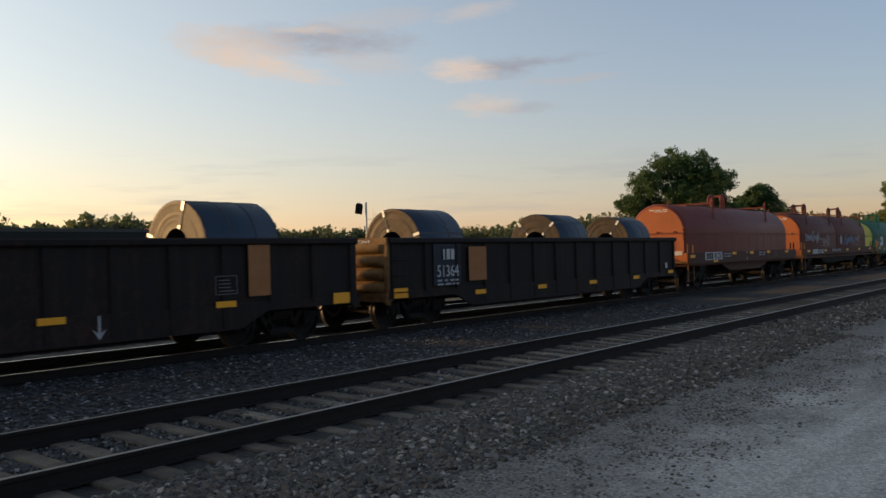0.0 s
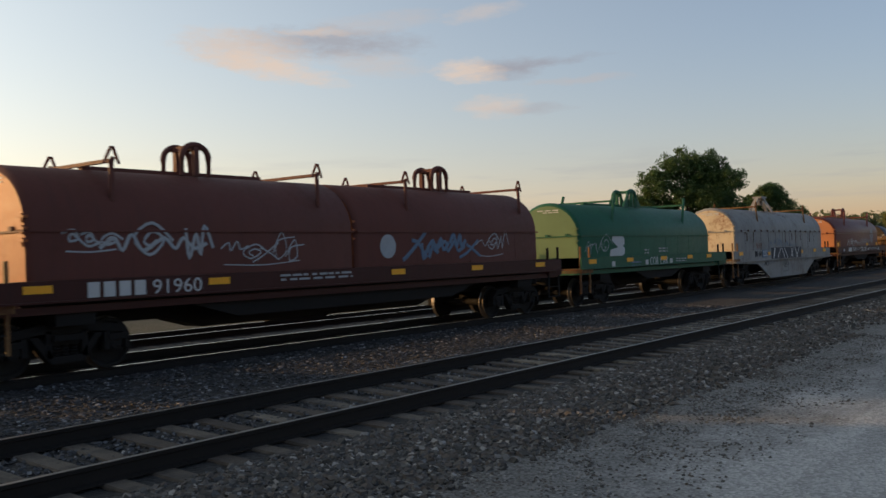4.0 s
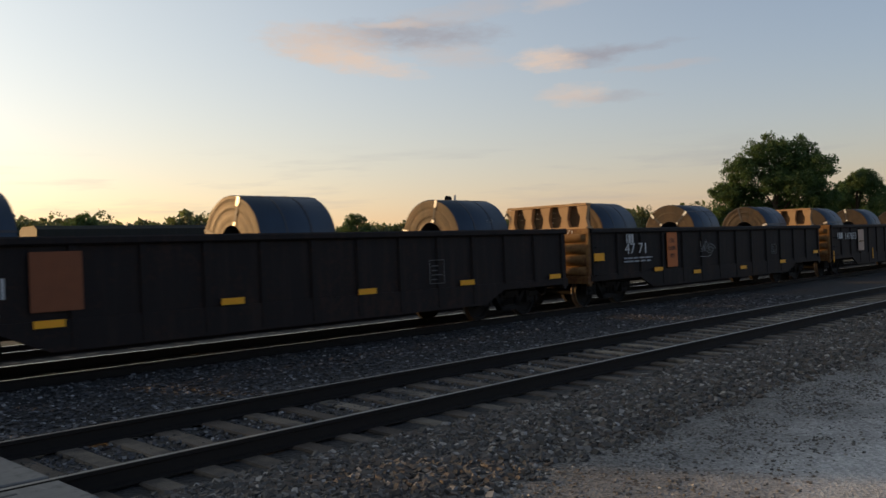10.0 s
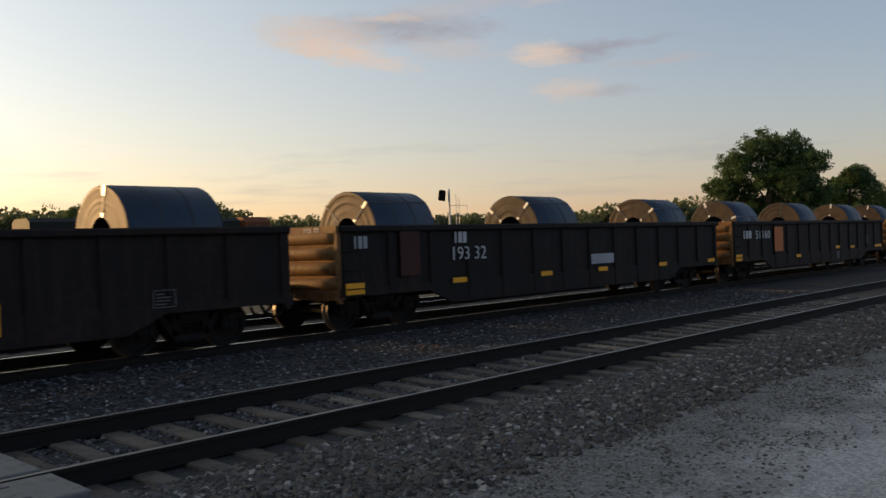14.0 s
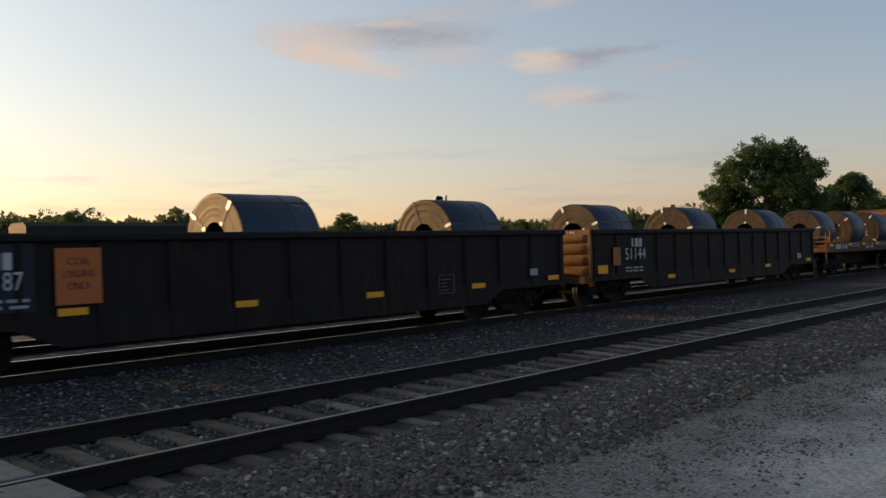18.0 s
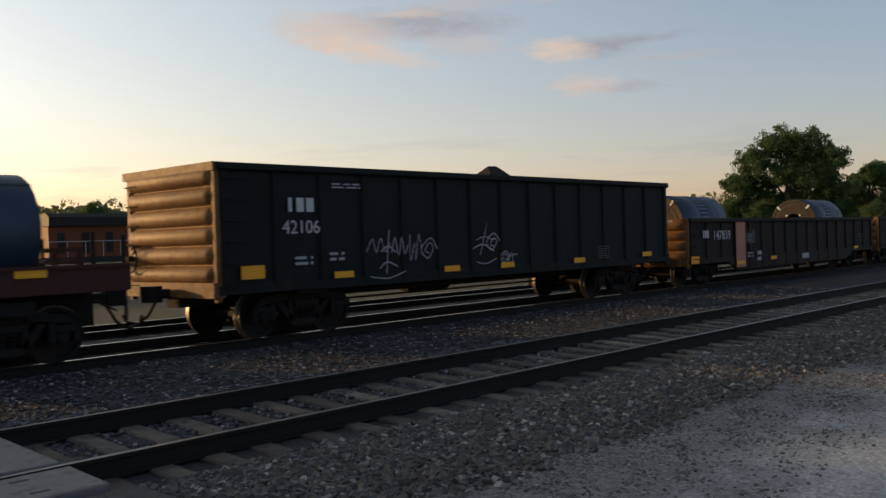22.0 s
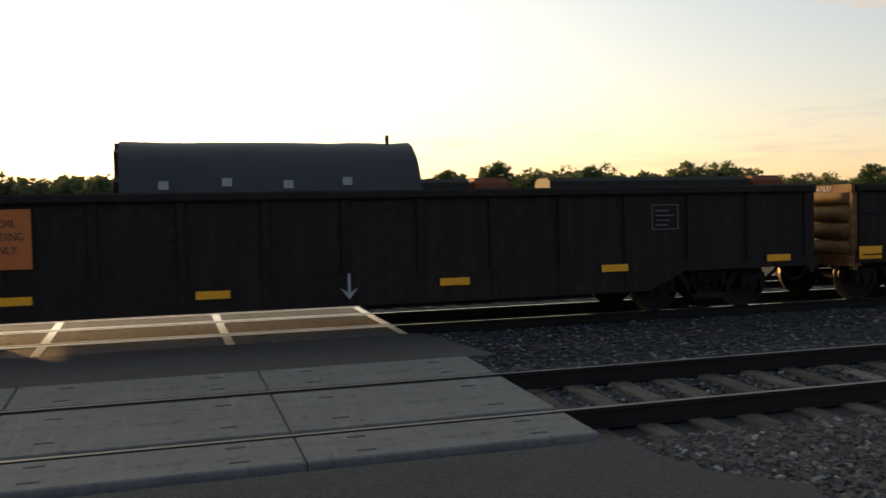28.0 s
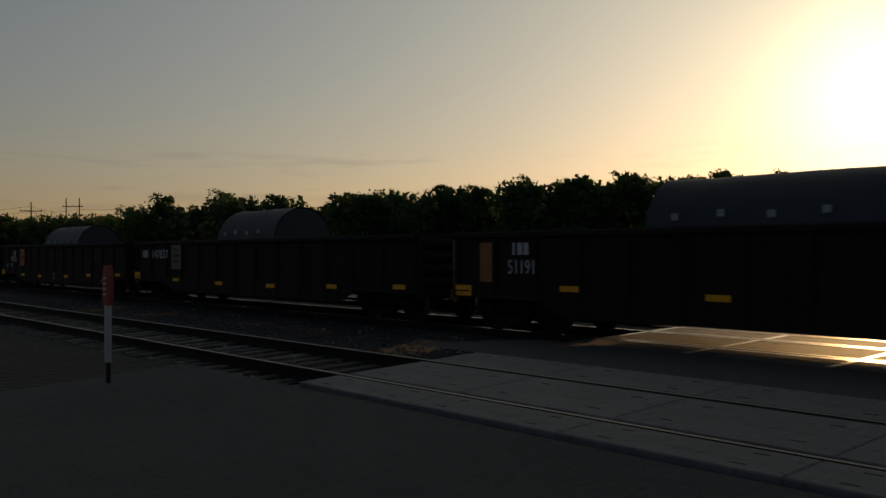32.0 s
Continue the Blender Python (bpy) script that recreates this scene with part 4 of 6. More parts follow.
        me = Mesh()
        me.prism([(-hx, sill), (-mid - 0.7, sill), (-mid, belly), (mid, belly), (mid + 0.7, sill), (hx, sill), (hx, sill + 0.16), (-hx, sill + 0.16)], s * half - 0.03, s * half + 0.03, "y")
        part("side_sill", me, body, car)
        me = Mesh()
        me.box(-hx - 0.02, hx + 0.02, s * half - 0.09, s * half + 0.075, top - 0.13, top, 0, 0.025)
        part("top_chord", me, body, car)
        rib = rib_mesh(sill + 0.1, top - 0.12).make("side_post", body)
        rib2 = rib_mesh(belly + 0.05, top - 0.12).make("side_post", body)
        for i in range(ribs):
            x = -hx + 0.12 + (L - 0.24) * i / (ribs - 1)
            part("side_post", rib2 if abs(x) < mid else rib, None, car, "", pose(x, s * (half - 0.005), 0, 0, 0, 0 if s < 0 else 180))
    for s in (-1, 1):
        # left end gets the rust with sunlight in its colour, right end body paint
        part("end_wall", end_sheet(low + 0.08, top - 0.06, corr, half - 0.02), RUST_SUNLIT if s < 0 else body, car, "sunlit rusty corrugated end" if s < 0 else "", pose(s * hx, 0, 0, 0, 0, 0 if s < 0 else 180), True)
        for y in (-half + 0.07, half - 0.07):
            part("corner_post", Mesh().box(s * hx - 0.05, s * hx + 0.05, y - 0.065, y + 0.02, sill - 0.12, top - 0.14), RUST_SUNLIT if s < 0 else body, car)
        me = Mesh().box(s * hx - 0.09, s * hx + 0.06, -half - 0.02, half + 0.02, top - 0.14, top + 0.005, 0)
        part("end_cap", me, RUST_SUNLIT if s < 0 else body, car)
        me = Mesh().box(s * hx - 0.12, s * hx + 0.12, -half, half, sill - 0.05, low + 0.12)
        part("end_sill", me, RUST_SUNLIT if s < 0 else body, car)
        part("coupler", COUPLER, None, car, "", pose(s * (hx + 0.12), 0, 0, 0, 0, 0 if s > 0 else 180))
        add_truck(car, -truck if s < 0 else truck - rear)
    part("floor", Mesh().box(-hx + 0.03, hx - 0.03, -half + 0.03, half - 0.03, 0.98, 1.04), body, car)
    part("center_sill", Mesh().box(-hx, hx, -0.2, 0.2, 0.62, 0.975), IRON, car)
    n = max(3, int((top - 0.9) / 0.34))
    grab_irons(car, n, -hx + 0.12, -half - 0.06, sill + 0.15)
    grab_irons(car, n, -hx - 0.05, half - 0.1, sill + 0.15, -90)
    part("brake_wheel", BRAKE, None, car, "", pose(-hx - 0.2, 1.12, min(1.5, top - 0.5)))
    part("air_tank", Mesh().tube([(-1.2, 0.5, 0.7), (0.2, 0.5, 0.7)], 0.2, 12), IRON, car)
    part("brake_rod", Mesh().tube([(-4.6, 0.25, 0.5), (4.6, 0.35, 0.5)], 0.025, 6), IRON, car)
    return car


def arch(half, z0, zs, top, n=18, inset=0.0):
    """Hood section: upright sides, then an arch."""
    pts = [(-half + inset, z0), (-half + inset, zs)]
    for k in range(1, n):
        a = math.pi * (1 - k / n)
        pts.append(((half - inset) * math.cos(a), zs + (top - inset - zs) * math.sin(a)))
    return pts + [(half - inset, zs), (half - inset, z0)]


def hood_mesh(x0, x1, half, z0, zs, top, mats):
    """A covered hood with rounded end edges, open below."""
    me = Mesh()
    secs = [(x0, 0.10), (x0 + 0.03, 0.04), (x0 + 0.10, 0.0), (x1 - 0.10, 0.0), (x1 - 0.03, 0.04), (x1, 0.10)]
    rings = [[(x, p, q) for p, q in arch(half, z0, zs, top, 18, i)] for x, i in secs]
    n = len(rings[0])
    v = [p for r in rings for p in r]
    f, m = [], []
    for i in range(len(rings) - 1):
        for k in range(n - 1):
            f.append((i * n + k, i * n + k + 1, (i + 1) * n + k + 1, (i + 1) * n + k))
    me.poly(v, f)
    # slot 1, the copy with painted sunlight, covers the left end only
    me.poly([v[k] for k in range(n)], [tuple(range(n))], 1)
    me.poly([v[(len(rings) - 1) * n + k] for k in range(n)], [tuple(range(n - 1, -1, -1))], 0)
    out = me.make("hood", mats)
    for p in out.polygons:
        p.use_smooth = len(p.vertices) == 4
    return out


def bail_meshes(kind):
    """The lifting frame on a hood, piece by piece."""
    out = []
    if kind in ("arches", "plates"):
        w = 0.31 if kind == "arches" else 0.33
        for y in (-0.28, 0.28):
            pts = [(-w, y, 0.0), (-w, y, 0.36)] + [(-w * math.cos(math.pi * k / 10), y, 0.36 + 0.24 * math.sin(math.pi * k / 10)) for k in range(1, 10)] + [(w, y, 0.36), (w, y, 0.0)]
            out.append(("bail", Mesh().tube(pts, 0.058, 8)))
            out.append(("bail_post", Mesh().box(-0.055, 0.055, y - 0.05, y + 0.05, 0.0, 0.56)))
            if kind == "plates":
                for s in (-1, 1):
                    out.append(("gusset", Mesh().prism([(s * 0.25, 0.0), (s * 0.72, 0.0), (s * 0.40, 0.36), (s * 0.25, 0.36)], y - 0.03, y + 0.03, "y")))
        out.append(("bail_bar", Mesh().box(-0.13, 0.13, -0.3, 0.3, 0.50, 0.59)))
    else:
        for k in (-1, 1):
            out.append(("bail", Mesh().prism([(k * 1.06, -0.02), (k * 0.99, -0.02), (k * 0.34, 0.61), (k * 0.38, 0.68)], -0.07, 0.07, "y")))
            out.append(("bail", Mesh().prism([(k * 0.72, -0.24), (k * 0.63, -0.18), (k * 0.14, 0.58), (k * 0.22, 0.64)], -0.09, 0.09, "x")))
            out.append(("bail_plate", Mesh().prism([(k * 0.40, 0.62), (k * 0.22, 0.62), (k * 0.12, 0.34), (k * 0.17, 0.30)], -0.08, 0.08, "y")))
            out.append(("bail_skid", Mesh().box(k * 1.03 - 0.16, k * 1.03 + 0.16, -0.10, 0.10, -0.04, 0.0)))
        out.append(("bail_bar", Mesh().box(-0.38, 0.38, -0.22, 0.22, 0.62, 0.72, 0, 0.02)))
    return out


def guide_mesh(straight=False):
    """Hood guide: A-shaped posts on both slopes joined by a bar across the top."""
    me = Mesh()
    for y in (-0.95, 0.95):
        if straight:
            me.tube([(-0.15, y * 1.06, -0.62), (0.22, y * 1.0, 0.36)], 0.05, 6)
        else:
            me.tube([(-0.05, y * 1.07, -0.58), (0.0, y, 0.05), (0.03, y, 0.16)], 0.042, 6)
            me.tube([(-0.14, y, 0.05), (0.0, y, 0.33), (0.04, y, 0.33), (0.15, y, 0.05)], 0.026, 6)
    me.box(-0.045, 0.045, -0.95, 0.95, 0.07, 0.13)
    return me


def coil_car(name, x0, x1, hoods, paint, sunlit_paint, deckpaint, top=3.38, half=1.15, belly=None, bail="arches", zs=2.28, straight=False, truck_in=1.75, base=1.48, guides=(), lifts=(), low=1.17, girder=None, box_end=False, brake=(0.85, 1.42)):
    """A covered coil car; x0..x1 is the deck, hoods a list of (x0, x1), all from the middle."""
    car = new(name)
    for s in (-1, 1):
        me = Mesh()
        if belly is not None:
            a = x1 - 2 * truck_in - 0.4
            me.prism([(x0, 0.98), (x0 + 3.0, 0.90), (x0 + 4.6, belly), (x1 - 4.6, belly), (x1 - 3.0, 0.90), (x1, 0.98), (x1, base), (x0, base)], s * 1.46 - 0.03, s * 1.46 + 0.03, "y")
        else:
            me.box(x0, x1, s * 1.47 - 0.03, s * 1.47 + 0.03, low, base)
        me.box(x0, x1, s * 1.52 - 0.07, s * 1.52 + 0.07, low - 0.03 if belly is None else 1.02, low if belly is None else 1.06)
        part("side_sill", me, deckpaint, car)
        if belly is None:
            part("side_girder", Mesh().prism([(x0 + 0.9, 0.99), (x0 + 4.0, 0.97), (x0 + 5.0, 0.70), (x1 - 5.0, 0.70), (x1 - 4.0, 0.97), (x1 - 0.9, 0.99), (x1 - 0.9, low), (x0 + 0.9, low)], s * 1.3 - 0.02, s * 1.3 + 0.02, "y"), girder or IRON, car)
        part("walkway", Mesh().box(x0 + 0.7, x1 - 0.7, min(s * 1.12, s * 1.5), max(s * 1.12, s * 1.5), base - 0.04, base + 0.004), deckpaint, car)
    part("deck", Mesh().box(x0, x1, -1.43, 1.43, 0.98, 1.10), deckpaint, car)
    part("center_sill", Mesh().prism([(x0, 0.70), (x0 + 4.2, 0.70), (x0 + 5.0, 0.48), (x1 - 5.0, 0.48), (x1 - 4.2, 0.70), (x1, 0.70), (x1, 0.975), (x0, 0.975)], -0.25, 0.25, "y"), IRON, car)
    for s in (-1, 1):
        xe = x0 if s < 0 else x1
        # left platform and rails carry the sunlight in their rust colour
        part("end_platform", Mesh().box(min(xe, xe - s * 0.7), max(xe, xe - s * 0.7), -1.5, 1.5, 1.03, 1.16), RUST_SUNLIT if s < 0 else deckpaint, car)
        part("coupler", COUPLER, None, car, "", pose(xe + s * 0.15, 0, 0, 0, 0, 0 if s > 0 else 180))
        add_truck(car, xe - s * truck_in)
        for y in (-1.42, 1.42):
            part("handrail", Mesh().box(xe - s * 0.06 - 0.03, xe - s * 0.06 + 0.03, y - 0.025, y + 0.025, 0.42, 1.82), RUST_SUNLIT if s < 0 else IRON, car)
            part("handrail", Mesh().box(xe - s * 0.62 - 0.03, xe - s * 0.62 + 0.03, y - 0.025, y + 0.025, 0.42, 1.80), RUST_SUNLIT if s < 0 else IRON, car)
            part("sill_step", Mesh().tube([(xe - s * 0.06, y, 0.44), (xe - s * 0.62, y, 0.44)], 0.022, 6).tube([(xe - s * 0.06, y, 0.72), (xe - s * 0.62, y, 0.72)], 0.018, 6), IRON, car)
        if box_end:
            xh = hoods[0][0] - 0.04 if s < 0 else hoods[-1][1] + 0.04
            part("end_box", Mesh().box(min(xh, xh - s * 0.5), max(xh, xh - s * 0.5), -1.2, 1.2, 1.165, base + 0.003), sunlit_paint if s < 0 else deckpaint, car, "sunlit box end below the hood" if s < 0 else "")
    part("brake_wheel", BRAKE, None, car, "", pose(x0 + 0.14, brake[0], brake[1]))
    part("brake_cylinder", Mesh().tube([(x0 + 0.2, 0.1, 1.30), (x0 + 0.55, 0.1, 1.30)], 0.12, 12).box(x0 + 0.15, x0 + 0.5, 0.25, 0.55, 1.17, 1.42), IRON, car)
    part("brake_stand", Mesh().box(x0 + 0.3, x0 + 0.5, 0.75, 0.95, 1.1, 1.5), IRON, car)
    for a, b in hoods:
        h = part("hood", hood_mesh(a, b, half, base + 0.005, zs, top, [paint, sunlit_paint]), None, car, "arched steel hood")
        seam = Mesh()
        for s in (-1, 1):
            seam.box(a + 0.02, b - 0.02, s * half - 0.03, s * half + 0.03, zs - 0.04, zs - 0.005)
        seam.box(a - 0.03, a + 0.02, -half + 0.08, half - 0.08, zs - 0.04, zs - 0.005)
        part("seam_angle", seam, paint, h)
        ln = b - a
        for y in (-0.7, 0.0, 0.7):
            part("lug", Mesh().box(a - 0.05, a - 0.01, y - 0.05, y + 0.05, zs - 0.005, zs + 0.06), paint, h)
        for y in (-half + 0.16, half - 0.16):
            for z in (zs - 0.17, zs + 0.02, zs + 0.2):
                part("hinge_bracket", Mesh().box(a - 0.045, a + 0.03, y - 0.1, y + 0.1, z - 0.022, z + 0.022).box(a - 0.03, a + 0.03, y - 0.03, y + 0.03, z - 0.09, z + 0.05), sunlit_paint, h)
        marks = Mesh()
        for k in range(3):
            marks.box(a - 0.006, a + 0.002, -0.42 + 0.27 * k, -0.42 + 0.27 * k + 0.2, top - 0.26, top - 0.225)
            marks.box(a - 0.006, a + 0.002, -0.42 + 0.2 * k, -0.42 + 0.2 * k + 0.15, top - 0.32, top - 0.29)
        tagged(part("small_stencil", marks, WHITE, h), "", "", "", "stuff")
        ribs = Mesh()
        for k in range(1, int(ln / 1.05)):
            ribs.box(a + 1.05 * k - 0.008, a + 1.05 * k + 0.008, -half - 0.004, -half + 0.006, base + 0.01, zs - 0.05)
        part("hood_joint", ribs, IRON if paint is GREY else paint, h, "thin upright joints of the hood's side")
        for gx in guides:
            if a < gx < b:
                part("hood_guide", guide_mesh(straight), paint if paint is not GREY else RUST_SUNLIT, h, "", pose(gx, 0, top - 0.02))
        for gx in lifts:
            if a < gx < b:
                for nm, bm_ in bail_meshes(bail):
                    part(nm, bm_, paint, h, "lifting frame" if nm == "bail" else "", pose(gx, 0, top - 0.02))
        if bail != "legs":
            part("spine_beam", Mesh().box(a + ln * 0.22, b - ln * 0.22, -0.06, 0.06, top - 0.02, top + 0.07), paint, h)
    part("air_tank", Mesh().tube([(-1.2, 0.3, 0.62), (0.6, 0.3, 0.62)], 0.22, 12), IRON, car)
    return car


# ---- the train ----
TRAIN = []            # (object, place along the train at the clip's start, y, z)


def place(ob, x, label, category, y=TT_, z=T_RISE / 2 - 0.021, group="freight train", tilt=0.0):
    tagged(ob, label, category, group)
    ob.matrix_basis = pose(x, y, z, tilt)
    TRAIN.append((ob, x, y, z, tilt))
    return ob


GON_A = gondola_base("gondola", 16.15, 2.07, 0.72, 0.40, BLACK, 14)
GON_B = gondola_base("gondola", 16.15, 2.07, 0.72, 0.40, BROWNBLACK, 15)
GON_C = gondola_base("gondola", 16.15, 2.07, 0.72, 0.42, BROWNBLACK, 17)
BASES = {"a": GON_A, "b": GON_B, "c": GON_C}
POOL = {k: [BASES[k]] + [copy_thing(BASES[k], Matrix()) for _ in range(n - 1)] for k, n in (("a", 5), ("b", 7), ("c", 2))}


def gondola(kind, left, label):
    ob = POOL[kind].pop()
    return place(ob, left + 16.15 / 2, label, "gondola car")


def words_fit(text, w, h, mat_):
    """Lettering fitted to a width and a height."""
    key = (text, round(w, 2), round(h, 2), mat_.name)
    if key not in SIGNS:
        me = words(text, 1.0, mat_, 0.003)
        xs, zs = [v.co.x for v in me.vertices], [v.co.z for v in me.vertices]
        me.transform(Matrix.Diagonal((w / (max(xs) - min(xs)), 1, h / (max(zs) - min(zs)), 1)) @ Matrix.Translation((-min(xs), 0, -min(zs))))
        SIGNS[key] = me
    return SIGNS[key]


def text_at(car, text, x0, x1, z0, z1, mat_=None, y=-1.512):
    return part("lettering", words_fit(text, x1 - x0, z1 - z0, mat_ or WHITE), None, car, "", pose(x0, y, z0))


def mark_at(car, x0, x1, z0, z1, n=3, mat_=None, y=-1.512):
    """Owner's mark as plain upright blocks."""
    w = (x1 - x0) / n
    me = Mesh()
    h = z1 - z0
    for i in range(n):
        a, b = i * w + 0.12 * w, i * w + 0.86 * w
        if i == 0 and n == 3:
            me.box(a + 0.2 * w, b - 0.2 * w, -0.004, 0.004, 0, h)
        else:
            me.box(a, b, -0.004, 0.004, 0, h)
    tagged(part("owner_mark", me, mat_ or WHITE, car, "plain white block marks", pose(x0, y, z0)), "", "", "", "stuff")


def box_at(car, x, z, w=0.5, h=0.36, y=-1.512):
    data_box(car, x, z, w, h, y)


def dress(car, mark=None, number=None, placard=None, plates=(), big=None, small=None, blue=False, n=3):
    """Marks on a gondola's side; x from its left end."""
    o = -16.15 / 2
    if blue:
        plate(car, "painted_field", o + mark[0] - 0.3, 0.95, 1.1, 0.98, BLUEP, -1.478, "dark blue painted field")
    if mark:
        mark_at(car, o + mark[0], o + mark[1], mark[2], mark[3], n)
    if number:
        text_at(car, number[0], o + number[1], o + number[2], number[3], number[4])
        part("end_number", words_fit(number[0], 0.46, 0.085, WHITE), None, car, "", pose(o - 0.096, -0.55, 1.96, 0, 0, -90))
    if small:
        small_print(car, o + small[0], small[1], small[2], 2, None, -1.512, 0.045)
    if placard:
        x0, x1, z0, z1, mat_, txt = placard
        plate(car, "placard", o + x0, z0, x1 - x0, z1 - z0, mat_, -1.516, "square painted placard on the side")
        if txt:
            h = (z1 - z0) * 0.13
            for i, line in enumerate(txt):
                w = (x1 - x0) * (0.72 if len(line) > 4 else 0.5)
                c = o + (x0 + x1) / 2
                text_at(car, line, c - w / 2, c + w / 2, z1 - (0.30 + 0.22 * i) * (z1 - z0), z1 - (0.30 + 0.22 * i) * (z1 - z0) + h, DARKP, -1.524)
    if big:
        plate(car, "reflector", o + big[0], big[1], 0.48, 0.22, YELLOW, -1.522, "large yellow reflective plate")
    for x, z in plates:
        plate(car, "reflector", o + x, z, 0.46, 0.11, YELLOW, -1.522, "yellow reflective plate")


def arrow_at(car, x, z):
    part("painted_arrow", Mesh().box(-0.02, 0.02, -0.004, 0.004, 0.1, 0.38).poly([(-0.13, -0.004, 0.17), (0, -0.004, 0.0), (0.13, -0.004, 0.17), (0, -0.004, 0.09)], [(0, 1, 2, 3)]), CHALK, car, "chalk arrow pointing down", pose(x - 16.15 / 2, -1.512, z))


LOAD_TXT = ("COIL", "LOADING", "ONLY")
car = gondola("b", -1.67, "dark brown mill gondola with orange square, carrying a coil")
dress(car, None, None, (13.17, 13.70, 0.99, 1.94, DULLOR, None), ((9.03, 0.76), (12.39, 0.82), (5.6, 0.7)), (15.42, 0.72))
box_at(car, 12.39 - 8.07, 1.05, 0.5, 0.34)
arrow_at(car, 10.07, 0.46)
car = gondola("a", 15.60, "black mill gondola with white number, loaded with coils")
dress(car, (1.92, 2.44, 1.55, 1.80), ("51364", 1.73, 2.59, 1.14, 1.42), (3.03, 3.80, 1.01, 1.85, DULLOR, None), ((3.28, 0.66), (6.34, 0.66), (9.4, 0.66), (12.5, 0.7), (15.4, 0.8)), (0.10, 0.72), (1.73, 1.03, 0.85), True)
plate(car, "label_board", 7.1, 1.0, 0.16, 0.18, WHITE, -1.516)
car = gondola("b", 109.2, "black mill gondola with white number and orange placard, rusty end")
dress(car, (1.50, 1.96, 1.57, 1.82), ("51001", 1.46, 2.53, 1.20, 1.50), (2.88, 3.66, 0.99, 1.85, DULLRED, None), ((2.91, 0.76), (6.04, 0.88), (9.14, 0.86), (12.11, 0.88), (15.4, 0.86)), (0.06, 0.69), (1.44, 1.04, 1.0))
box_at(car, 11.15 - 8.07, 0.96, 0.46, 0.5)
car = gondola("a", 126.5, "black gondola with orange placard, coils and wrapped bundles")
dress(car, (1.70, 2.13, 1.66, 1.90), ("47 71", 1.65, 2.78, 1.36, 1.65), (3.98, 4.58, 0.92, 1.92, ORANGE, LOAD_TXT), ((3.21, 0.83), (5.57, 0.66), (8.87, 0.66), (12.18, 0.74), (15.4, 1.0)), (0.10, 1.20), (1.6, 1.22, 1.5))
box_at(car, 11.44 - 8.07, 1.1, 0.46, 0.32)
scrawl(car, -2.0, 1.2, 0.8, 0.6, 66, CHALK, -1.505, 0.008, 3)
car = gondola("b", 143.9, "black mill gondola with large white number and beige square")
dress(car, (0.64, 1.33, 1.50, 1.75), ("147833", 1.65, 2.97, 1.46, 1.74), (3.20, 3.90, 0.97, 1.86, BEIGE, None))
for x in (4.99, 7.98, 10.98, 0.15):
    plate(car, "reflector", x - 8.07, 0.58, 0.085, 0.45, YELLOW, -1.522, "upright yellow reflective strip")
box_at(car, 13.42 - 8.07, 0.80, 0.4, 0.28)
part("rust_scar", Mesh().poly([(0, 0, 0), (0.2, 0, 0.05), (0.42, 0, 0.02), (0.6, 0, 0.07), (0.6, 0, 0.02), (0.3, 0, -0.03)], [(0, 1, 2, 3, 4, 5)]), RUST_SUNLIT, car, "", pose(3.24 - 8.07, -1.524, 1.35))
car = gondola("a", 161.3, "worn black mill gondola with white number and faded square")
dress(car, (3.25, 3.71, 1.67, 1.91), ("193 32", 3.23, 4.36, 1.30, 1.59), (1.60, 2.17, 1.03, 1.94, DECK_RED, None), ((3.18, 0.81), (6.43, 0.8), (9.0, 0.8), (12.26, 0.8), (15.4, 0.8)), (0.09, 0.74))
plate(car, "painted_field", 8.68 - 8.07, 1.0, 1.1, 0.26, CHALK, -1.516, "pale painted patch")
mark_at(car, 0.3 - 8.07, 0.7 - 8.07, 1.62, 1.86, 3, CHALK)
car = gondola("b", 178.7, "black mill gondola with orange placard, loaded with coils")
dress(car, (0.68, 1.42, 1.48, 1.74), ("51160", 1.75, 3.0, 1.46, 1.74), (3.38, 4.16, 0.98, 1.86, ORANGE, None), ((9.71, 0.92), (11.53, 0.89), (14.80, 0.86), (15.30, 0.86), (5.4, 0.7)), (0.1, 0.74))
box_at(car, 13.59 - 8.07, 1.05, 0.46, 0.33)
part("painted_ring", Mesh().disc_ring(0, 0.11, 0.14, 0.006, 18), CHALK, car, "", pose(10.0 - 8.07, -1.512, 0.66, 0, 0, 90))
car = gondola("a", 196.1, "black mill gondola with white number and orange lettered placard")
dress(car, (1.99, 2.49, 1.56, 1.80), ("51187", 1.90, 2.62, 1.27, 1.53), (3.08, 3.79, 1.02, 1.85, ORANGE, LOAD_TXT), ((3.10, 0.86), (6.19, 0.78), (9.26, 0.76), (12.48, 0.78), (15.4, 0.84)), (0.13, 0.72), (1.9, 1.10, 0.8), True)
box_at(car, 11.39 - 8.07, 0.72, 0.5, 0.4)
plate(car, "label_board", 6.6, 0.98, 0.3, 0.16, CHALK, -1.516)
car = gondola("b", 213.6, "black mill gondola with white number, sunlit corrugated rusty end")
dress(car, (1.93, 2.59, 1.58, 1.82), ("51144", 1.64, 2.76, 1.23, 1.55), (0.99, 1.37, 1.09, 1.58, DULLOR, None), ((4.03, 0.62), (8.24, 0.62), (11.26, 0.7), (15.21, 0.8)), (0.20, 0.89), (1.64, 0.98, 0.95))
plate(car, "label_board", 14.3 - 8.07, 0.92, 0.4, 0.2, CHALK, -1.516)
car = gondola("c", 261.1, "dark brown-black mill gondola with orange-pink door panel")
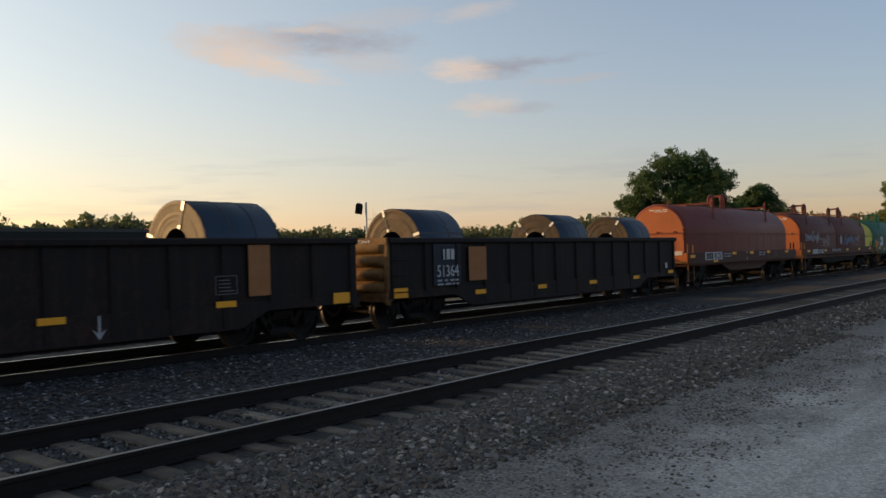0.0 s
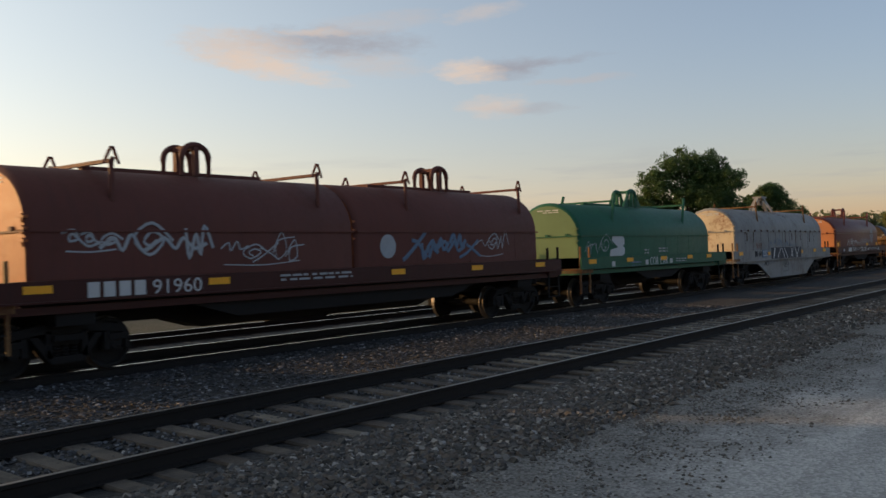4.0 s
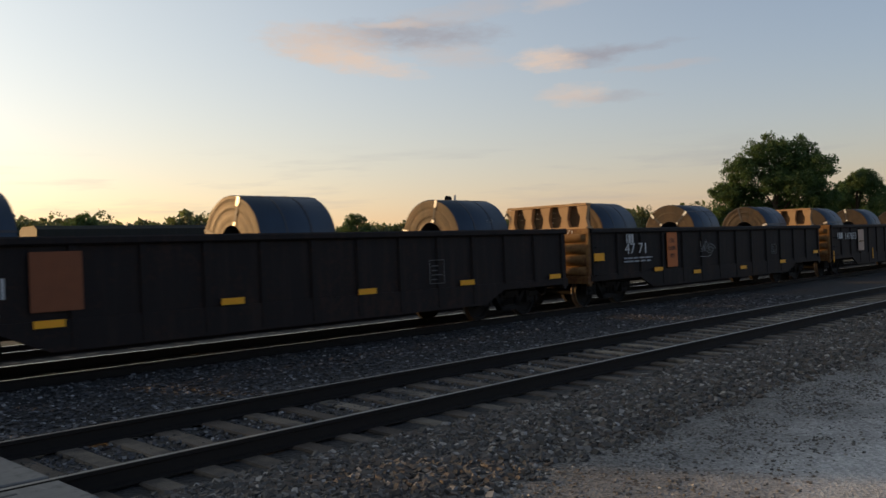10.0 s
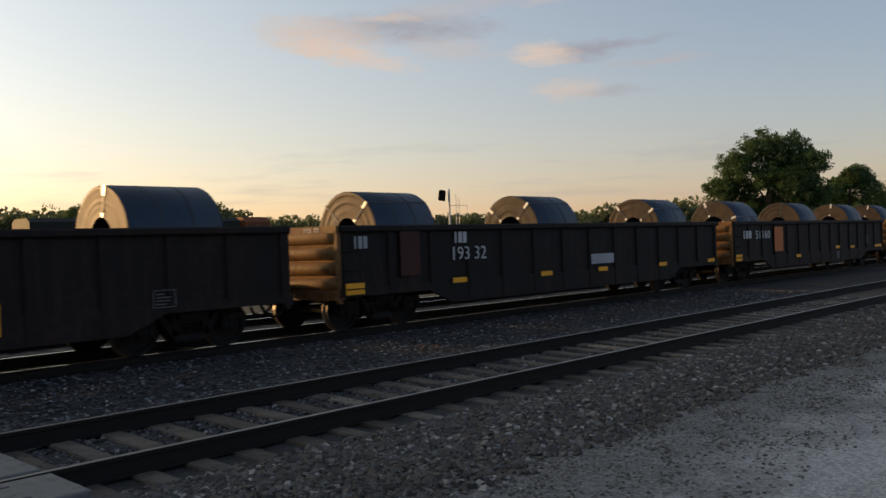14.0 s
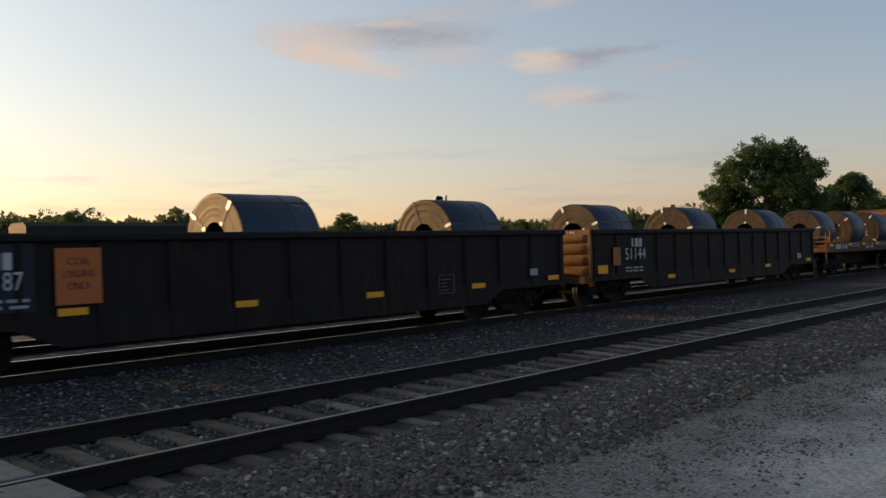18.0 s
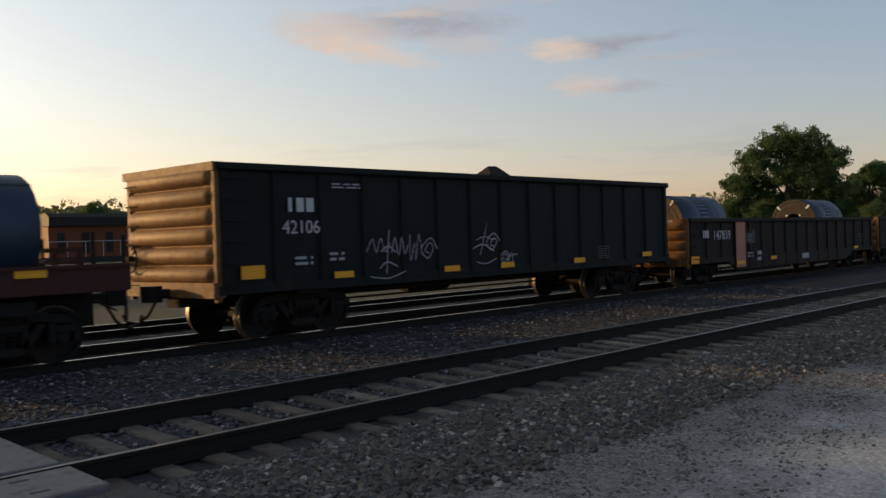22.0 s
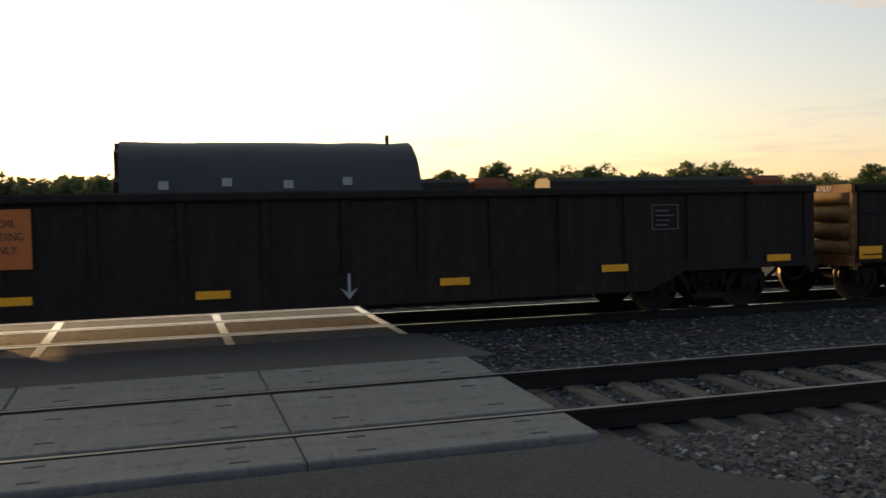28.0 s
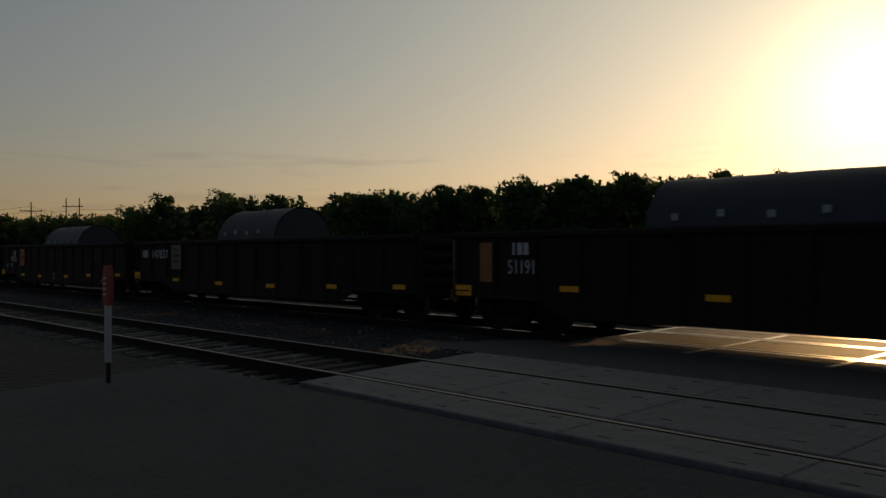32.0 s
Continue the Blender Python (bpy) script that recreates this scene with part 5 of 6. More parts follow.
dress(car, (0.75, 1.19, 1.47, 1.70), ("147839", 1.55, 2.65, 1.41, 1.69), None, ((5.68, 0.66), (13.8, 0.8)), (0.02, 0.72))
plate(car, "door_panel", 3.0 - 8.07, 0.50, 0.68, 1.44, DOOR, -1.53, "orange-pink steel door panel")
plate(car, "reflector", 3.0 - 8.07, 0.60, 0.62, 0.09, YELLOW, -1.54)
plate(car, "painted_field", 8.42 - 8.07, 0.60, 0.62, 0.18, CHALK, -1.516, "pale chalked reflector")
plate(car, "label_board", 4.6 - 8.07, 0.85, 0.34, 0.13, CHALK, -1.516)
plate(car, "label_board", 4.6 - 8.07, 0.66, 0.3, 0.11, CHALK, -1.516)
small_print(car, 3.9 - 8.07, 0.9, 0.4, 2, None, -1.512)
box_at(car, 14.4 - 8.07, 1.1, 0.46, 0.3)
scrawl(car, 3.8 - 8.07, 1.2, 0.6, 0.55, 18, CHALK, -1.505, 0.008, 5)
car = gondola("c", 278.2, "empty dark brown-black mill gondola with small white lettering")
dress(car, (1.82, 2.56, 1.61, 1.84), ("612091", 1.64, 2.64, 1.31, 1.55), None, ((11.32, 0.8), (13.5, 0.8)), None, (1.64, 1.12, 1.0), False, 4)
box_at(car, 11.3 - 8.07, 1.0, 0.46, 0.32)
car = gondola("b", 295.15, "dark brown mill gondola with orange placard and wrapped load")
dress(car, (2.09, 2.55, 1.58, 1.81), ("147816", 1.72, 2.68, 1.27, 1.55), (3.24, 3.93, 1.10, 1.88, ORANGE, LOAD_TXT), ((3.45, 0.63), (5.97, 0.60), (9.48, 0.64), (12.14, 0.74), (15.2, 0.8)), (0.24, 0.67), (1.68, 1.14, 0.45))
small_print(car, 1.0 - 8.07, 1.12, 0.38, 2, None, -1.512)
box_at(car, 13.04 - 8.07, 1.38, 0.48, 0.4)
arrow_at(car, 8.11, 0.50)
car = gondola("a", 312.2, "black mill gondola with white number and grey-beige placard")
dress(car, (0.64, 1.19, 1.51, 1.76), ("147837", 1.56, 2.83, 1.48, 1.77), (3.13, 3.85, 1.13, 1.96, DIMBEIGE, LOAD_TXT), ((3.24, 0.73), (6.3, 0.68), (9.4, 0.68), (12.5, 0.74), (15.3, 0.8)), (0.03, 0.77))
car = gondola("b", 329.6, "black mill gondola with white number and tarped load")
dress(car, (1.78, 2.29, 1.60, 1.84), ("51191", 1.70, 2.42, 1.22, 1.50), (0.88, 1.24, 1.04, 1.85, DULLOR, None), ((3.11, 0.9), (6.30, 0.84), (9.4, 0.8), (12.5, 0.8)), (0.13, 0.74))

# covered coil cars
car = place(coil_car("coil_car", -6.75, 7.25, [(-6.12, 6.96)], OXIDE, OXIDE_SUNLIT, DECK_RED, 3.42, guides=(-2.7, 4.25), lifts=(0.50,), low=1.09, girder=DECK_RED, box_end=True, brake=(0.60, 2.0)), 39.82, "oxide red covered coil car with one long hood", "coil car")
plate(car, "number_board", -5.10, 1.19, 1.88, 0.30, WHITE, -1.508, "white number board with dark lettering")
mark_at(car, -5.02, -4.25, 1.22, 1.46, 4, DARKP, -1.518)
text_at(car, "802287", -4.15, -3.27, 1.22, 1.46, DARKP, -1.518)
for x, z in ((-6.63, 1.3), (-4.2, 1.06), (-2.0, 1.36), (0.23, 1.36), (2.6, 1.36), (5.45, 1.34)):
    plate(car, "reflector", x, z, 0.46, 0.11, YELLOW, -1.51, "yellow reflective plate")
small_print(car, -2.95, 1.38, 0.8, 2, None, -1.506)
small_print(car, 1.5, 1.38, 0.9, 2, None, -1.506)
box_at(car, 3.67, 1.22, 0.6, 0.26, -1.506)
part("triangle_mark", Mesh().poly([(-0.08, 0, 0.34), (0.08, 0, 0.34), (0, 0, 0.22), (-0.08, 0, 0), (0.08, 0, 0), (0, 0, 0.13)], [(0, 1, 2), (3, 4, 5)]), CHALK, car, "", pose(-0.17, -1.51, 1.12))
part("brake_housing", Mesh().prism([(0.66, 1.16), (1.36, 1.16), (1.36, 2.02), (1.28, 2.10), (1.14, 2.06), (1.06, 1.86), (0.98, 2.04), (0.74, 2.02), (0.66, 1.90)], -6.50, -6.40, "x"), IRON, car, "dark hand brake housing on the end platform")
part("brake_shaft", Mesh().tube([(-6.61, 0.60, 2.0), (-6.42, 0.66, 1.96)], 0.03, 8), IRON, car)
part("end_number_board", Mesh().box(-6.178, -6.166, -1.0, 0.0, 1.40, 1.56), WHITE, car, "small white board on the end")

car = place(coil_car("coil_car", -8.3, 8.3, [(-7.18, 0.06), (0.14, 7.63)], FADED, OXIDE_SUNLIT, DECK_RED, 3.36, guides=(-5.6, -0.8, 2.1, 7.0), lifts=(-3.36, 4.30), low=1.18, box_end=True), 56.65, "faded red coil car with two hoods and graffiti", "coil car")
mark_at(car, -6.47, -5.35, 1.20, 1.44, 4, None, -1.506)
text_at(car, "91960", -5.25, -4.25, 1.20, 1.44, None, -1.506)
for x in (-7.48, -4.1, 0.86, 3.9, 6.9):
    plate(car, "reflector", x, 1.30, 0.46, 0.12, YELLOW, -1.51, "yellow reflective plate")
scrawl(car, -5.84, 1.69, 2.0, 0.62, 21, CHALK, -1.158, 0.035, 5)
scrawl(car, -3.46, 1.67, 1.9, 0.55, 22, CHALK, -1.158, 0.014, 6)
scrawl(car, -6.58, 1.95, 0.9, 0.32, 25, CHALK, -1.158, 0.02, 4)
scrawl(car, 1.83, 1.60, 2.6, 0.66, 23, BLUEP2, -1.158, 0.05, 7)
scrawl(car, 4.74, 1.68, 1.1, 0.5, 24, CHALK, -1.158, 0.016, 4)
part("painted_emblem", Mesh().disc_ring(0, 0.0, 0.27, 0.006, 24), CHALK, car, "round white emblem", pose(1.17, -1.164, 1.93, 0, 0, 90))
small_print(car, -2.4, 1.38, 2.0, 2, None, -1.506, 0.04)

car = place(coil_car("coil_car", -5.95, 5.95, [(-5.34, 5.11)], GREEN, GREEN_SUNLIT, GREEN, 3.21, bail="plates", straight=True, zs=2.17, guides=(-2.78, 2.98), lifts=(0.11,)), 72.1, "green covered coil car with white lettering", "coil car")
text_at(car, "COIL CAR", -1.19, 0.28, 1.14, 1.42, None, -1.506)
for x in (-5.5, -2.95, -0.3, 2.03, 3.9):
    plate(car, "reflector", x, 1.30, 0.46, 0.13, YELLOW, -1.51, "yellow reflective plate")
for x in (-1.55, 0.45, -4.0):
    plate(car, "label_board", x, 1.18, 0.2, 0.16, WHITE, -1.508)
small_print(car, -0.85, 1.64, 0.34, 2, None, -1.16)
small_print(car, 0.33, 1.68, 0.72, 2, None, -1.16)
small_print(car, 1.0, 1.30, 0.9, 2, None, -1.506, 0.04)
small_print(car, -2.6, 1.25, 0.7, 2, BLUEP2, -1.506, 0.06)
logo = Mesh().prism([(0, 0), (0.62, 0), (0.74, 0.08), (0.74, 0.26), (0.66, 0.32), (0.74, 0.38), (0.74, 0.56), (0.64, 0.64), (0.16, 0.64), (0.13, 0.5), (0.42, 0.28), (0.05, 0.2)], -0.004, 0.004, "y")
part("painted_emblem", logo, WHITE, car, "plain white block emblem", pose(-3.45, -1.16, 1.50) @ Matrix.Diagonal((1.45, 1, 1, 1)))
scrawl(car, -5.09, 1.45, 1.5, 0.66, 26, CHALK, -1.158, 0.011, 4)

car = place(coil_car("coil_car", -7.5, 7.15, [(-6.16, 6.92)], GREY, GREY_SUNLIT, GREY, 3.36, belly=0.24, bail="legs", truck_in=1.8, base=1.48, zs=2.33, guides=(-2.95, 4.35), lifts=(0.54,)), 86.5, "weathered grey-white coil car with rust streaks and graffiti", "coil car")
mark_at(car, -4.92, -4.60, 1.22, 1.45, 2, DARKP, -1.506)
text_at(car, "601", -4.45, -3.97, 1.22, 1.45, DARKP, -1.506)
plate(car, "painted_field", -3.98, 1.16, 0.7, 0.34, BLUEP2, -1.506, "blue sprayed patch")
text_at(car, "232", -3.92, -3.34, 1.22, 1.46, WHITE, -1.518)
plate(car, "painted_field", -2.7, 1.08, 4.5, 0.50, BLUEP, -1.506, "dark painted graffiti band")
me = Mesh()
for i, (a, s) in enumerate(((0.08, 0.22), (0.7, 0.5), (1.75, -0.4), (2.2, -0.5), (2.7, 0.42), (3.0, -0.25), (3.6, 0.45), (3.75, -0.4))):
    w = 0.09 if i else 0.16
    me.poly([(a, 0, 0.02), (a + w, 0, 0.02), (a + w + s, 0, 0.48), (a + s, 0, 0.48)], [(0, 1, 2, 3)])
tagged(part("graffiti", me, WHITE, car, "white slanting graffiti strokes", pose(-2.6, -1.515, 1.08)), "", "", "", "stuff")
scrawl(car, -1.30, 1.52, 1.9, 0.58, 31, BLUEP2, -1.158, 0.014, 6)
scrawl(car, -1.96, 1.68, 0.5, 0.26, 33, BLUEP2, -1.158, 0.01, 4)
scrawl(car, -3.72, 1.63, 0.75, 0.22, 32, OXIDE, -1.158, 0.01, 5)
scrawl(car, 0.73, 1.54, 1.5, 0.22, 36, BLUEP2, -1.158, 0.01, 6)
scrawl(car, -1.04, 0.52, 0.9, 0.55, 34, DARKP, -1.494, 0.012, 5)
scrawl(car, -3.7, 0.72, 0.5, 0.3, 35, DARKP, -1.494, 0.012, 4)
for x, z, w in ((-6.9, 1.3, 0.45), (-3.22, 1.25, 0.3), (1.88, 1.27, 0.2), (4.0, 1.3, 0.4), (5.75, 1.28, 0.48)):
    plate(car, "reflector", x, z, w, 0.15, YELLOW, -1.512, "yellow reflective plate")
for k in range(15):
    part("rusty_latch", Mesh().box(-0.05, 0.05, -0.02, 0.02, 0, 0.08), RUST, car, "", pose(-5.6 + 0.86 * k, -1.18, 2.30))
box_at(car, 2.6, 0.85, 0.4, 0.3, -1.494)
for x, z, w, h in ((-4.9, 1.9, 0.1, 0.35), (0.55, 1.8, 0.05, 0.5), (1.6, 1.9, 0.06, 0.35), (-4.0, 1.85, 0.04, 0.45), (2.2, 1.75, 0.05, 0.5), (3.0, 1.9, 0.05, 0.3), (4.6, 1.8, 0.06, 0.45)):
    plate(car, "rust_streak", x, z, w, h, RUST, -1.153 if z < 2.28 else -1.12)

blotches = random.Random(77)
for cx, cang, spread, count in ((-0.5, 64, 0.9, 9), (0.9, 60, 0.6, 8), (1.55, 48, 0.35, 8), (2.2, 52, 0.25, 5), (-4.9, 4, 0.15, 3), (4.7, 42, 0.1, 3), (-1.6, 70, 0.5, 3)):
    for i in range(count):
        x, ang = cx + blotches.gauss(0, 0.5) * spread, cang + blotches.gauss(0, 4)
        w, h = blotches.uniform(0.03, 0.17), blotches.uniform(0.012, 0.05)
        pts = []
        for k in range(11):
            q = 6.28318 * k / 11
            u, a = x + w * math.cos(q) * blotches.uniform(0.35, 1.0), math.radians(ang) + h * math.sin(q) * blotches.uniform(0.35, 1.0)
            pts.append((u, -1.162 * math.cos(a), 2.33 + 1.042 * math.sin(a)))
        a = math.radians(ang)
        pts.append((x, -1.166 * math.cos(a), 2.33 + 1.046 * math.sin(a)))
        part("rust_patch", Mesh().poly(pts, [(k, (k + 1) % 11, 11) for k in range(11)]), RUST, car, "brown rust blotch on the hood")

car = place(coil_car("coil_car", -5.8, 6.15, [(-4.79, 5.62)], MAROON, MAROON_SUNLIT, DECK_RED, 3.20, bail="plates", straight=True, zs=2.26, guides=(-2.15, 3.55), lifts=(0.56,)), 101.2, "maroon covered coil car with white lettering and round emblem", "coil car")
text_at(car, "COIL CAR", -0.73, 0.76, 1.16, 1.43, None, -1.506)
mark_at(car, -3.57, -2.79, 1.19, 1.42, 4, None, -1.506)
text_at(car, "534249", -2.58, -1.76, 1.20, 1.43, None, -1.506)
part("painted_emblem", Mesh().disc_ring(0, 0.27, 0.42, 0.006, 32), CHALK, car, "broad pale ring of a round emblem", pose(3.82, -1.164, 2.07, 0, 0, 90))
part("painted_cross", Mesh().box(-0.08, 0.08, -0.006, 0, -0.28, 0.28).box(-0.28, -0.08, -0.006, 0, -0.09, 0.09).box(0.08, 0.28, -0.006, 0, -0.09, 0.09), CHALK, car, "pale cross in the emblem", pose(3.82, -1.160, 2.07))
marks = Mesh()
for k in range(22):
    a, q = 6.28318 * k / 22, 0.345
    if k not in (0, 11):
        marks.poly([(q * math.cos(a + d) * e, 0, q * math.sin(a + d) * e) for d, e in ((-0.07, 0.9), (0.07, 0.9), (0.07, 1.1), (-0.07, 1.1))], [(0, 1, 2, 3)])
for k in range(4):
    marks.box(-0.2 + 0.11 * k, -0.13 + 0.11 * k, -0.001, 0.001, -0.035, 0.035)
tagged(part("small_stencil", marks, MAROON, car, "", pose(3.82, -1.170, 2.07)), "", "", "", "stuff")
for x, z, h in ((-4.57, 1.50, 0.21), (2.34, 1.50, 0.15), (4.90, 1.48, 0.21)):
    plate(car, "reflector", x, z, 0.46, h, YELLOW, -1.16, "yellow reflective plate")
for x in (-4.7, 1.1, 3.9):
    plate(car, "label_board", x, 1.22, 0.24, 0.13, WHITE, -1.508)
scrawl(car, -2.29, 1.44, 2.2, 0.55, 41, WHITE, -1.158, 0.017, 6)
scrawl(car, 0.80, 1.52, 2.4, 0.56, 42, CHALK, -1.158, 0.015, 8)
small_print(car, -1.6, 1.34, 0.7, 2, None, -1.506, 0.04)
small_print(car, 1.5, 1.34, 2.2, 2, None, -1.506, 0.04)
small_print(car, 0.05, 1.66, 0.6, 2, None, -1.16, 0.04)


def open_coil_car():
    """An uncovered coil car: a deep frame with a trough."""
    car = new("open_coil_car")
    x0, x1 = -6.0, 6.0
    for s in (-1, 1):
        part("side_sill", Mesh().box(x0, x1, s * 1.47 - 0.03, s * 1.47 + 0.03, 1.06, 1.46).box(x0, x1, s * 1.5 - 0.05, s * 1.5 + 0.05, 1.42, 1.47), DECK_RED, car)
        part("trough", Mesh().prism([(s * 0.25, 1.05), (s * 1.44, 1.05), (s * 1.44, 1.46), (s * 1.1, 1.42)], x0 + 0.7, x1 - 0.7, "x"), DECK_RED, car)
        xe = s * 6.0
        # the sun-facing end is painted lighter than the other one
        part("end_platform", Mesh().box(min(xe, xe - s * 0.7), max(xe, xe - s * 0.7), -1.5, 1.5, 1.08, 1.26), RUST_SUNLIT if s < 0 else DECK_RED, car)
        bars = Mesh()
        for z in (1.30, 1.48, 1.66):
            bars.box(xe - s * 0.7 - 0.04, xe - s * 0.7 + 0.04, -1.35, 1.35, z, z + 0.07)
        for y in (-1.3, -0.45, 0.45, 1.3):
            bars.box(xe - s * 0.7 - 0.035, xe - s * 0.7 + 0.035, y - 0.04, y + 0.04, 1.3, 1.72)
        part("end_fence", bars, RUST_SUNLIT if s < 0 else DECK_RED, car, "barred end fence")
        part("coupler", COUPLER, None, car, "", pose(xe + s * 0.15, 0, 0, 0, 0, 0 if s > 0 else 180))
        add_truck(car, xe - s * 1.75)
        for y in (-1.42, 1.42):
            part("handrail", Mesh().tube([(xe - s * 0.06, y, 0.6), (xe - s * 0.06, y, 1.9)], 0.03, 6).tube([(xe - s * 0.55, y, 1.1), (xe - s * 0.55, y, 1.95)], 0.03, 6), RUST_SUNLIT if s < 0 else IRON, car)
    # hangs low to keep sun under the car off the ballast
    part("center_sill", Mesh().box(x0, x1, -0.25, 0.25, 0.46, 1.05), IRON, car)
    part("brake_wheel", BRAKE, None, car, "", pose(x0 + 0.2, 0.3, 1.75))
    return car


car = place(open_coil_car(), 237.3, "brown open coil car carrying three steel coils", "coil car")
mark_at(car, -5.07, -4.44, 1.19, 1.40, 4)
text_at(car, "529185", -4.35, -3.60, 1.19, 1.41)
text_at(car, "COIL CAR", -1.22, -0.02, 1.17, 1.42)
for x in (-5.84, -3.52, -1.70, 0.21, 2.32, 4.25):
    plate(car, "reflector", x, 1.31, 0.45, 0.12, YELLOW, -1.522, "yellow reflective plate")
small_print(car, -3.0, 1.36, 0.95, 2, None, -1.512)
small_print(car, 0.75, 1.36, 1.3, 2, None, -1.512, 0.04)

high = gondola_base("high_gondola", 14.9, 3.08, 0.95, 0.84, GREENBLACK, 15, 5.0, 0.86, 5.4, 6, rear=0.0)
car = place(high, 252.35, "tall dark green gondola with graffiti and sunlit ribbed end", "gondola car")
mark_at(car, -6.09, -5.42, 2.25, 2.50, 3)
text_at(car, "42106", -6.16, -5.32, 1.86, 2.10)
small_print(car, -5.9, 1.40, 0.4, 2, None, -1.512)
small_print(car, -5.1, 1.45, 0.35, 2, None, -1.512)
small_print(car, -5.0, 2.75, 0.7, 2, None, -1.512, 0.03)
scrawl(car, -4.08, 1.05, 0.95, 1.0, 51, CHALK, -1.505, 0.013, 4)
scrawl(car, -3.06, 1.12, 0.72, 0.72, 52, CHALK, -1.505, 0.012, 3)
scrawl(car, -0.94, 1.2, 0.66, 0.82, 53, CHALK, -1.505, 0.013, 3)
scrawl(car, -0.16, 1.06, 0.55, 0.36, 54, CHALK, -1.505, 0.011, 3)
plate(car, "reflector", -7.06, 1.10, 0.48, 0.23, YELLOW, -1.522, "large yellow reflective plate")
for x, z in ((-5.01, 1.02), (-2.0, 1.0), (-0.13, 1.0), (2.73, 1.0), (5.99, 1.05)):
    plate(car, "reflector", x, z, 0.47, 0.12, YELLOW, -1.522, "yellow reflective plate")
box_at(car, 3.84, 1.08, 0.5, 0.3)
part("scrap_pile", Mesh().poly([(-0.35, -0.2, 0), (0.35, -0.2, 0), (0.35, 0.3, 0), (-0.35, 0.3, 0), (-0.2, 0, 0.2), (0.15, 0.05, 0.22)], [(0, 1, 5, 4), (1, 2, 5), (2, 3, 4, 5), (3, 0, 4)]), IRON, car, "", pose(0.1, -1.2, 3.1))


def coil_parts(seed, length=1.82, r=0.90):
    """A banded steel coil lying along the car: skin, eye, face, bands, edge guards."""
    rng = random.Random(seed)
    ob = new("steel_coil")
    n = 40
    eye = rng.uniform(0.33, 0.37)
    me = Mesh()
    hx = length / 2
    prof = [(-hx, r - 0.015), (-hx + 0.012, r), (hx - 0.012, r), (hx, r - 0.015)]
    v = [(x, q * math.cos(6.28318 * k / n), q * math.sin(6.28318 * k / n)) for k in range(n) for x, q in prof]
    f = [(k * 4 + j, ((k + 1) % n) * 4 + j, ((k + 1) % n) * 4 + j + 1, k * 4 + j + 1) for k in range(n) for j in range(3)]
    part("skin", me.poly(v, f), COIL_SKIN, ob, "blue-grey rolled steel", None, True)
    for s in (-1, 1):
        me = Mesh()
        rr = [eye + (r - 0.01 - eye) * i / 10 for i in range(11)]
        jit = {q: 0.005 * rng.uniform(-1, 1) for q in rr}
        v = [(s * (hx + jit[q]), q * math.cos(6.28318 * k / n), q * math.sin(6.28318 * k / n)) for q in rr for k in range(n)]
        f = [(i * n + k, i * n + (k + 1) % n, (i + 1) * n + (k + 1) % n, (i + 1) * n + k) for i in range(10) for k in range(n)]
        part("face", me.poly(v, f), FACE, ob, "layered tan coil edge")
    me = Mesh()
    v = [(x, eye * math.cos(6.28318 * k / n), eye * math.sin(6.28318 * k / n)) for k in range(n) for x in (-hx, hx)]
    part("eye", me.poly(v, [(2 * k, 2 * k + 1, (2 * k + 3) % (2 * n), (2 * k + 2) % (2 * n)) for k in range(n)]), BAND, ob)
    for k in range(2):
        x = hx * (-0.35 + 0.7 * k) + rng.uniform(-.08, .08)
        part("band", Mesh().disc_ring(x, r - 0.01, r + 0.006, 0.04, 40), BAND, ob, "dark strap round the coil")
    start = rng.uniform(0.2, 1.2)
    for k in range(4):
        a = start + k * 1.571
        c, s2 = math.cos(a), math.sin(a)
        for sx in (-1, 1):
            p = [(sx * (hx + 0.012), eye * c - 0.03 * s2, eye * s2 + 0.03 * c), (sx * (hx + 0.012), eye * c + 0.03 * s2, eye * s2 - 0.03 * c), (sx * (hx + 0.012), r * c + 0.03 * s2, r * s2 - 0.03 * c), (sx * (hx + 0.012), r * c - 0.03 * s2, r * s2 + 0.03 * c)]
            part("eye_strap", Mesh().poly(p, [(0, 1, 2, 3)]), BAND, ob)
        p = [(x, (r + 0.005) * c + d * s2, (r + 0.005) * s2 - d * c) for x, d in ((-hx, -0.022), (hx, -0.022), (hx, 0.022), (-hx, 0.022))]
        part("eye_strap", Mesh().poly(p, [(0, 1, 2, 3)]), BAND, ob)
        if rng.random() < 0.75:
            w = 0.035
            for q0, q1 in ((r - 0.17, r + 0.008), (eye, eye + 0.07)):
                me = Mesh().poly([(-hx - 0.018, q0 * c - w * s2, q0 * s2 + w * c), (-hx - 0.018, q0 * c + w * s2, q0 * s2 - w * c), (-hx - 0.018, q1 * c + w * s2, q1 * s2 - w * c), (-hx - 0.018, q1 * c - w * s2, q1 * s2 + w * c)], [(0, 1, 2, 3)])
                part("edge_guard", me, SHINY, ob, "bright metal edge guard")
    if rng.random() < 0.7:
        scr = Mesh()
        q, x0 = r + 0.006, hx * rng.uniform(0.1, 0.6)
        for i in range(3):
            a = math.radians(112 + rng.uniform(-4, 4))
            scr.tube([(x0 + 0.09 * i + 0.05 * rng.random(), q * math.cos(a + 0.05 * (j % 2) + 0.012 * j), q * math.sin(a + 0.05 * (j % 2) + 0.012 * j)) for j in range(4)], 0.006, 4)
        tagged(part("chalk_mark", scr, CHALK, ob, "chalk scribble"), "", "", "", "stuff")
    return ob


def make_face_mat():
    m, g, bsdf, co = material("tan_coil_edge", 0.55, 0.2, 0.3)
